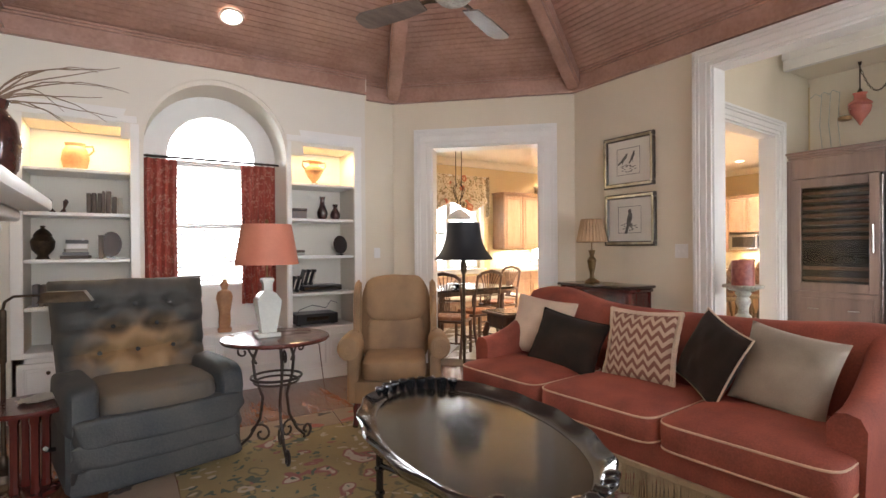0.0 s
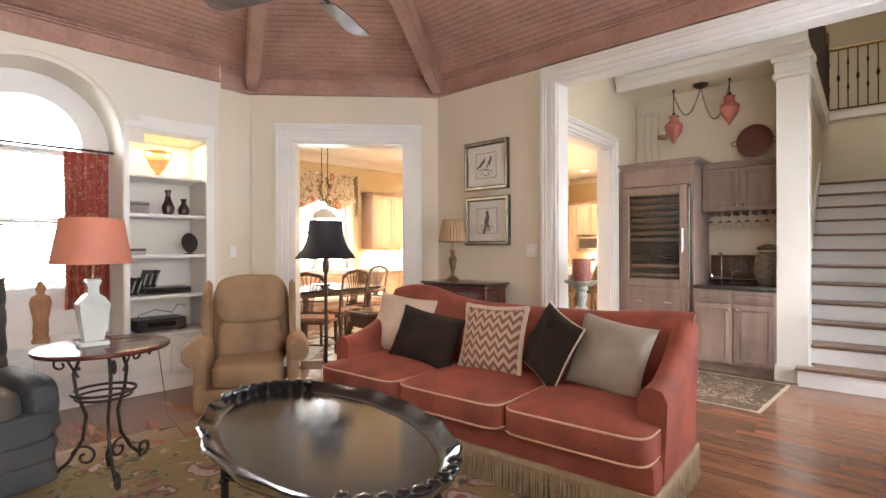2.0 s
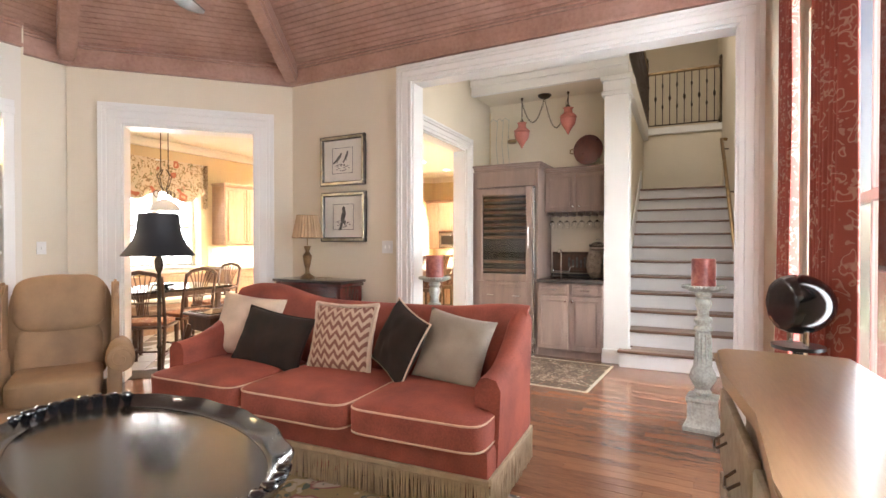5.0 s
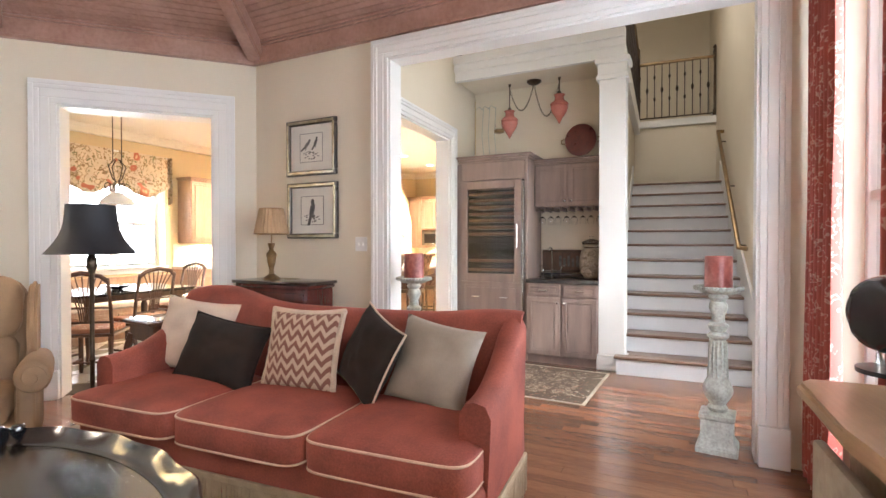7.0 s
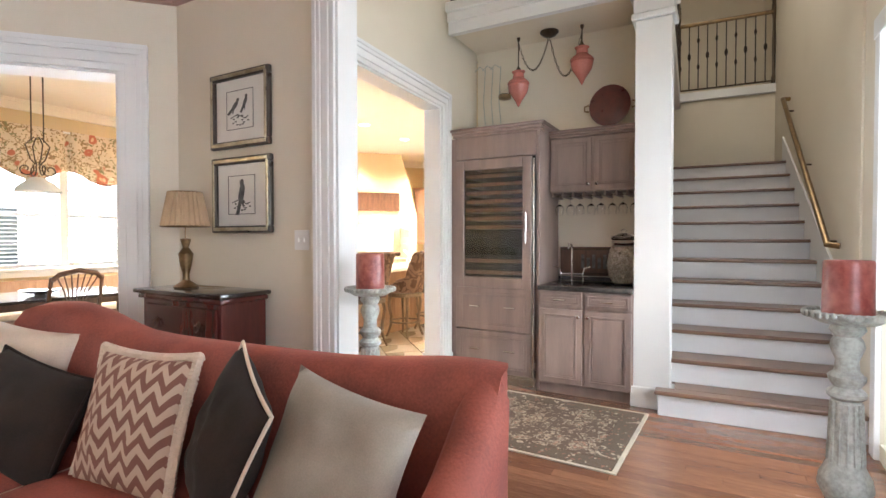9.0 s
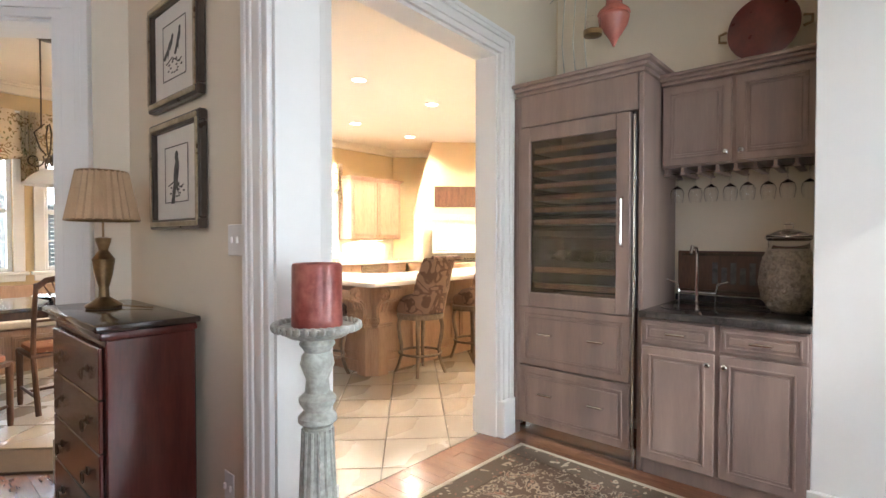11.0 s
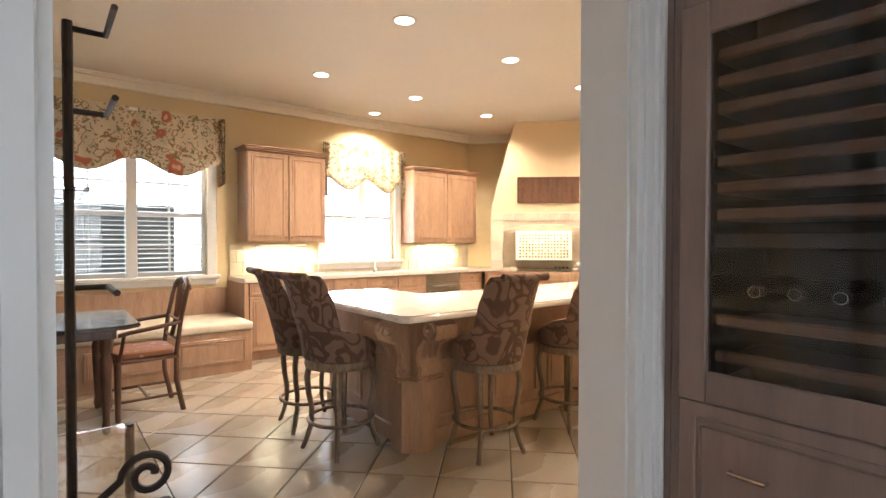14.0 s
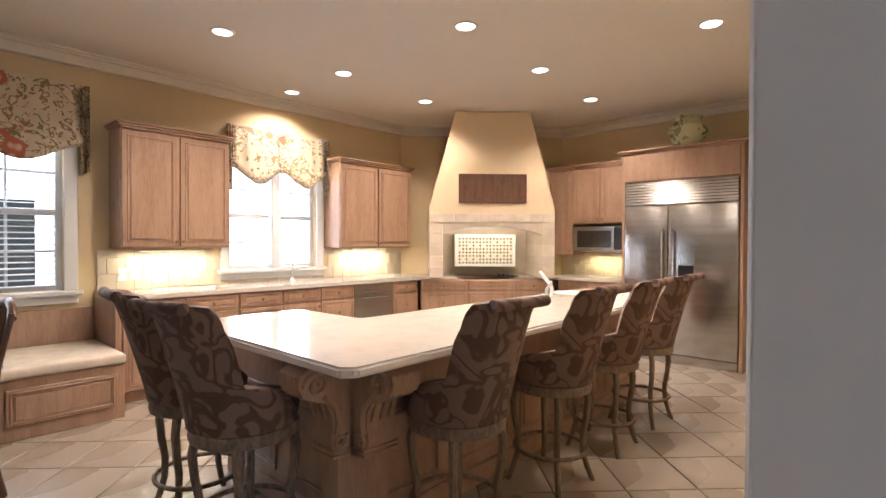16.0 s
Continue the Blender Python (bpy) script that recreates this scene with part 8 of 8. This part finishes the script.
def bar_stool():
    t = thing("bar_stool", pose(0, 0, 0), "swivel bar stool in brown scroll damask with weathered curved legs", "bar stool", "bar stools at the kitchen island")
    # seat and wrapped back, front towards +y
    turned("seat", "stoolcloth", t, [(0.20, 0.60), (0.225, 0.62), (0.228, 0.655), (0.20, 0.69), (0.08, 0.70)], seg=30)
    bm = B()
    n, kz = 20, 16
    fr, bk = [], []
    for k in range(kz + 1):
        f = k / kz
        zc = 0.60 + 0.54 * f
        half = radians(124 - 70 * min(1, f * 1.3) ** 0.75)
        rad = 0.228 + 0.02 * f
        a, b = [], []
        for i in range(n + 1):
            u = -1 + 2 * i / n
            ang = -math.pi / 2 + u * half
            lean = 0.13 * f ** 1.2
            hw = 0.225 - 0.035 * f
            x = math.cos(ang) * rad
            if abs(x) > hw and f > 0.25:
                x = math.copysign(hw, x)
            y = math.sin(ang) * rad - lean
            if f > 0.35:
                y = min(y, -0.13 - lean)
            roll = 0.03 * max(0, (f - 0.88) / 0.12) ** 2
            z = zc - 0.012 * abs(u) ** 3 * (f > 0.8)
            th = 0.045 - 0.01 * f
            c = Vector((x, y, 0))
            nrm = Vector((x, y + lean, 0)).normalized()
            a.append(bm.verts.new((x + nrm.x * 0.008, y + nrm.y * 0.008 - roll, z)))
            b.append(bm.verts.new((x - nrm.x * th, y - nrm.y * th - roll, z)))
        fr.append(a)
        bk.append(b)
    for g in (fr, bk):
        for a, b in zip(g, g[1:]):
            for i in range(n):
                bm.faces.new((a[i], a[i + 1], b[i + 1], b[i]))
    for i in range(n):
        for k in (0, kz):
            bm.faces.new((fr[k][i], fr[k][i + 1], bk[k][i + 1], bk[k][i]))
    for k in range(kz):
        for i in (0, n):
            bm.faces.new((fr[k][i], fr[k + 1][i], bk[k + 1][i], bk[k][i]))
    part("backrest", bm, "stoolcloth", t, angle=80)
    bm = B()
    tube(bm, [(0.16 - 0.32 * i / 8, -0.385 + 0.012 * math.cos((i - 4) / 4 * 1.5) * -1, 1.128) for i in range(9)], 0.024, 12)
    part("top_roll", bm, "stoolcloth", t)
    turned("seat_ring", "stoolwood", t, [(0.20, 0.535), (0.225, 0.54), (0.23, 0.565), (0.222, 0.59), (0.19, 0.597)], seg=30)
    bm = B()
    tube(bm, [(0.205 * math.cos(a * math.pi / 16), 0.205 * math.sin(a * math.pi / 16), 0.20) for a in range(32)], 0.012, 8, closed=True)
    part("foot_ring", bm, "stoolwood", t)
    for i in range(4):
        r = Matrix.Rotation(i * math.pi / 2 + math.pi / 4, 4, "Z")
        bm = B()
        pts = [(0.195, 0, 0.56), (0.215, 0, 0.46), (0.205, 0, 0.36), (0.185, 0, 0.26), (0.188, 0, 0.16), (0.215, 0, 0.07), (0.245, 0, 0.0)]
        tube(bm, [r @ Vector(p) for p in pts], 0.021, 8, 0.015)
        part("leg", bm, "stoolwood", t)
    return t


first = bar_stool()
first.matrix_basis = pose(7.72, 4.52, 0, 0, 0, -8)
for x, y, a in ((8.53, 4.50, -4), (9.22, 4.50, 3), (9.90, 4.50, -3), (7.01, 5.13, -78), (7.03, 5.66, -96)):
    copy_thing(first, pose(x, y, 0, 0, 0, a))

# nook bench
t = thing("bench", pose(0, 0, 0), "built-in maple window bench with a cream cushion", "bench")
bx("base", "kcab", t, 4.2, 7.19, 7.47, 8.37, 0.0, 0.42)
for i in range(4):
    a = 4.35 + i * 0.71
    cupboard_front(t, a, a + 0.66, 0.10, 0.36, 7.468, "kcab")
bx("back_panel", "kcab", t, 4.2, 7.19, 8.34, 8.375, 0.42, 0.79)
bx("back_cap", "kcab", t, 4.2, 7.19, 8.30, 8.375, 0.791, 0.81) if False else None
bm = B()
box(bm, 4.22, 7.20, 7.44, 8.32, 0.422, 0.50, 0.025, 3)
part("cushion", bm, "mulch", t, "cream bench cushion")

# nook table and chairs
t = thing("dining_table", pose(5.32, 6.66, 0, 0, 0, 0), "dark wood dining table with scrolled iron-look apron", "dining table")
bm = B()
prism(bm, [(-0.75, -0.50, 0.73), (0.62, -0.50, 0.73), (0.72, -0.42, 0.73), (0.72, 0.42, 0.73), (0.62, 0.50, 0.73), (-0.75, 0.50, 0.73)], (0, 0, 0.03))
bmesh.ops.bevel(bm, geom=list(bm.edges), offset=0.008, segments=2, affect="EDGES")
part("tabletop", bm, "mahogtop", t)
bx("apron", "walnut", t, -0.6, 0.58, -0.40, 0.40, 0.66, 0.729)
for x in (-0.55, 0.52):
    for y in (-0.35, 0.35):
        turned("leg", "walnut", t, [(0.02, 0), (0.03, 0.05), (0.022, 0.1), (0.035, 0.35), (0.04, 0.5), (0.028, 0.55), (0.04, 0.58), (0.04, 0.659)], (x, y, 0), 14)
t = thing("bowl", pose(5.25, 6.6, 0.762), "black shallow bowl on the dining table", "bowl")
turned("dish", "black", t, [(0.05, 0), (0.06, 0.008), (0.17, 0.045), (0.175, 0.05), (0.16, 0.045), (0.05, 0.015)], seg=28)


def dining_chair(arms):
    t = thing("dining_chair", pose(0, 0, 0), "walnut wheat-back dining " + ("armchair" if arms else "chair") + " with a patterned cushion", "chair", "chairs round the dining table")
    for x in (-0.21, 0.21):
        for y in (-0.19, 0.20):
            bm = B()
            if y < 0:
                tube(bm, [(x * 0.92, y - 0.05, 0), (x * 0.95, y, 0.25), (x, y, 0.45), (x * 1.0, y - 0.03, 0.7), (x * 0.98, y - 0.09, 0.98)], 0.02, 8, 0.016)
                part("rear_leg", bm, "walnut", t)
            else:
                lathe(bm, [(0.016, 0), (0.02, 0.04), (0.022, 0.3), (0.026, 0.44)], 12, Matrix.Translation((x, y, 0)))
                part("front_leg", bm, "walnut", t)
    bx("seat", "walnut", t, -0.23, 0.23, -0.21, 0.23, 0.42, 0.45, bevel=0.01, seg=2)
    bm = B()
    puff(bm, 0, 0.01, 0.475, 0.43, 0.41, 0.055, 0.35)
    part("cushion", bm, "seatpad", t)
    bm = B()
    tube(bm, [(-0.205, -0.28, 0.95), (-0.15, -0.29, 1.0), (0, -0.30, 1.03), (0.15, -0.29, 1.0), (0.205, -0.28, 0.95)], 0.022, 8)
    part("crest_rail", bm, "walnut", t)
    for i in range(7):
        u = (i - 3) / 3
        bm = B()
        tube(bm, [(u * 0.05, -0.20, 0.56), (u * 0.055, -0.23, 0.68), (u * 0.10, -0.26, 0.85), (u * 0.17, -0.29, 1.0 - 0.02 * abs(u))], 0.006, 6)
        part("spindle", bm, "walnut", t)
    for z, y in ((0.56, -0.205), (0.70, -0.232)):
        bm = B()
        tube(bm, [(-0.20, y, z), (0.20, y, z)], 0.011, 6)
        part("back_rail", bm, "walnut", t)
    for z, ya, yb, x in ((0.14, -0.2, 0.2, -0.205), (0.14, -0.2, 0.2, 0.205)):
        bm = B()
        tube(bm, [(x, ya, z), (x, yb, z)], 0.012, 6)
        part("stretcher", bm, "walnut", t)
    bm = B()
    tube(bm, [(-0.205, 0.0, 0.14), (0.205, 0.0, 0.14)], 0.012, 6)
    part("stretcher", bm, "walnut", t)
    if arms:
        for s in (-1, 1):
            bm = B()
            tube(bm, [(s * 0.22, -0.22, 0.70), (s * 0.26, -0.05, 0.68), (s * 0.27, 0.12, 0.66), (s * 0.25, 0.2, 0.64)], 0.016, 8)
            part("arm", bm, "walnut", t)
            bm = B()
            tube(bm, [(s * 0.25, 0.16, 0.65), (s * 0.22, 0.19, 0.45)], 0.013, 8)
            part("arm_support", bm, "walnut", t)
    return t


c = dining_chair(True)
c.matrix_basis = pose(6.12, 6.74, 0, 0, 0, 92)
c2 = dining_chair(False)
c2.matrix_basis = pose(5.16, 6.02, 0, 0, 0, 3)
copy_thing(c2, pose(4.45, 6.45, 0, 0, 0, -84))
copy_thing(c2, pose(4.52, 5.72, 0, 0, 0, -50))

# nook pendant
t = thing("chandelier", pose(5.2, 6.5, 3.02), "scrolled iron nook pendant with a white glass shade", "chandelier")
for x in (-0.05, 0.05):
    bm = B()
    tube(bm, [(x, 0, 0), (x, 0, -0.78)], 0.006, 6)
    part("chain", bm, "bronze", t)
turned("canopy", "bronze", t, [(0.05, -0.03), (0.09, -0.01), (0.09, 0.0)], seg=20)
for k in range(4):
    r = Matrix.Rotation(k * math.pi / 2, 4, "Z")
    bm = B()
    pts = [Vector((0.03, 0, -0.74)), Vector((0.10, 0, -0.82)), Vector((0.06, 0, -0.95)), Vector((0.02, 0, -1.0))] + [Vector((0.06 + p.x, 0, p.z)) for p in scroll(0.04, -1.05, 0.07, 0.015, 1.2, 2.6, 1, 16)]
    tube(bm, [r @ p for p in pts], 0.006, 6)
    part("scroll", bm, "bronze", t)
turned("shade", "blind", t, [(0.19, -1.26), (0.14, -1.19), (0.06, -1.13), (0.03, -1.12)], seg=28, label="white glass bell shade")

# iron rack by the doorway
t = thing("bakers_rack", pose(0, 0, 0), "black wrought-iron bakers rack with scrolls and glass shelves", "rack")
for y in (3.39, 3.95):
    for x in (5.57, 5.71):
        bm = B()
        tube(bm, [(x, y, 0), (x, y, 1.95 if x < 5.6 and y > 3.5 else 0.785)], 0.013, 8)
        part("post", bm, "iron", t)
bx("glass_shelf", "clear", t, 5.42, 5.73, 3.35, 3.97, 0.772, 0.782, bevel=0.002)
bx("glass_shelf", "clear", t, 5.42, 5.60, 3.62, 3.97, 1.45, 1.46, bevel=0.002)
bx("wood_shelf", "mahog", t, 5.42, 5.72, 3.35, 3.97, 0.40, 0.42)
for cx2, cz2, rr in ((5.68, 0.845, 0.05), (5.48, 0.83, 0.04)):
    bm = B()
    pts = scroll(cx2, cz2, rr, 0.012, 1.5, math.pi, -1, 28)
    tube(bm, [(cx2 - 0.12, 3.39, 0.79)] + [(p.x, 3.39, p.z) for p in pts], 0.008, 7)
    part("scroll", bm, "iron", t)
for z in (1.2, 1.7, 1.93):
    bm = B()
    tube(bm, [(5.57, 3.95, z), (5.66, 3.95, z), (5.66, 3.72, z)], 0.009, 6)
    part("rail", bm, "iron", t)

# kitchen downlights; the last position is unseen, added for more bounced light
for x, y in ((7.70, 5.42), (7.75, 7.0), (8.95, 5.50), (8.98, 7.08), (8.98, 8.02), (10.15, 4.09), (10.18, 5.59), (10.22, 7.17), (11.43, 5.68), (8.9, 4.05)):
    downlight(pose(x, y, KCEIL - 0.001), "lit round recessed light in the kitchen ceiling", 430, (1, 0.80, 0.58), 0.075, 140)

# nook wall shelf and sink faucet
t = thing("faucet", pose(9.12, 8.24, 0.917), "white gooseneck faucet at the kitchen window sink", "faucet")
bm = B()
tube(bm, [(0, 0, 0), (0, 0, 0.24), (0, -0.04, 0.30), (0, -0.11, 0.30), (0, -0.14, 0.25)], 0.012, 10)
part("spout", bm, "trim", t)
turned("base", "trim", t, [(0.03, 0), (0.028, 0.02), (0.015, 0.035)], seg=16)

# ---- floor boards and tiles, last ----
rng = random.Random(7)
fl = tagged(new("floor"), "reddish brown oak strip floor with a soft shine", kind="structure")
W = 0.083
boards = [B() for _ in range(1)]
variants = []
for L in (0.7, 1.0, 1.35, 1.8):
    bm = B()
    box(bm, 0.0006, W - 0.0006, 0.0006, L - 0.0006, -0.018, 0.0, 0.0012)
    me = bpy.data.meshes.new("board")
    bmesh.ops.recalc_face_normals(bm, faces=bm.faces)
    bm.to_mesh(me)
    bm.free()
    me.materials.append(M["floor"])
    variants.append((L, me))
spans = [(0.25, 5.12, -1.6, 5.62), (0.25 + 58 * W, 7.66, HS, 3.14)]
count = 0
far = B()
for x0, x1, y0, y1 in spans:
    k = int((x1 - x0) / W) + (x0 > 1)
    for i in range(k):
        x = x0 + i * W
        y = y0 - rng.random() * 0.6
        while y < y1:
            L, me = variants[rng.randrange(4)]
            top = y + L
            end = y1
            if x0 < 1 and x > 3.66 - W:
                end = min(y1, 5.60 - (x - 3.66) * 0.945)
            if y < end:
                if 3.6 < x < 7.0 and 0 < y < 2.8 and top <= end and count < 300:
                    b = new("board", me)
                    b.parent = fl
                    b.location = (x, y, 0)
                    tagged(b, kind="structure")
                    count += 1
                else:
                    box(far, x + 0.0006, x + W - 0.0006, y + 0.0006, min(top, end) - 0.0006, -0.018, 0)
            y = top
fb = part("floor_boards", far, "floor_far", fl, kind="stuff", angle=60)

kf = tagged(new("floor_kitchen"), "cream stone floor tiles laid diagonally with brown grout", kind="structure")
bm = B()
prism(bm, [(3.6, 5.75, -0.02), (3.8, 5.62, -0.02), (5.22, 4.28, -0.02), (5.30, 3.145, -0.02), (12.7, 3.145, -0.02), (12.7, 8.4, -0.02), (3.6, 8.4, -0.02)], (0, 0, 0.014))
part("grout_bed", bm, "grout", kf, kind="structure")
T = 0.41
bm = B()
box(bm, -T / 2 + 0.004, T / 2 - 0.004, -T / 2 + 0.004, T / 2 - 0.004, -0.012, 0, 0.003)
bmesh.ops.recalc_face_normals(bm, faces=bm.faces)
tme = bpy.data.meshes.new("tile")
bm.to_mesh(tme)
bm.free()
tme.materials.append(M["tile"])
for i in range(-40, 60):
    for j in range(-40, 60):
        x = 6.96 + (i - j) * T * 0.7071
        y = 4.70 + (i + j + 1) * T * 0.7071
        if 3.7 < x < 12.5 and 3.28 < y < 8.3 and (x > 5.5 or y > 5.95 - (x - 3.8) * 0.95 + 0.1) and y > 3.44:
            t = new("tile", tme)
            t.parent = kf
            t.matrix_basis = pose(x, y, 0, 0, 0, 45)
            tagged(t, kind="structure")


# cut tiles along the doorway
bm = B()
for i in range(-40, 60):
    for j in range(-40, 60):
        x = 6.96 + (i - j) * T * 0.7071
        y = 4.70 + (i + j + 1) * T * 0.7071
        h = T * 0.7071 - 0.006
        if 5.0 < x < 7.6 and y <= 3.44 and y + h > 3.16:
            c = 3.147
            if y - h >= c:
                pts = [(x - h, y), (x, y - h), (x + h, y), (x, y + h)]
            elif y >= c:
                k = h - (y - c)
                pts = [(x - h, y), (x - k, c), (x + k, c), (x + h, y), (x, y + h)]
            else:
                k = h - (c - y)
                pts = [(x - k, c), (x + k, c), (x, y + h)]
            prism(bm, [(p, q, -0.012) for p, q in pts], (0, 0, 0.012))
part("cut_tile", bm, "tile", kf, kind="stuff")
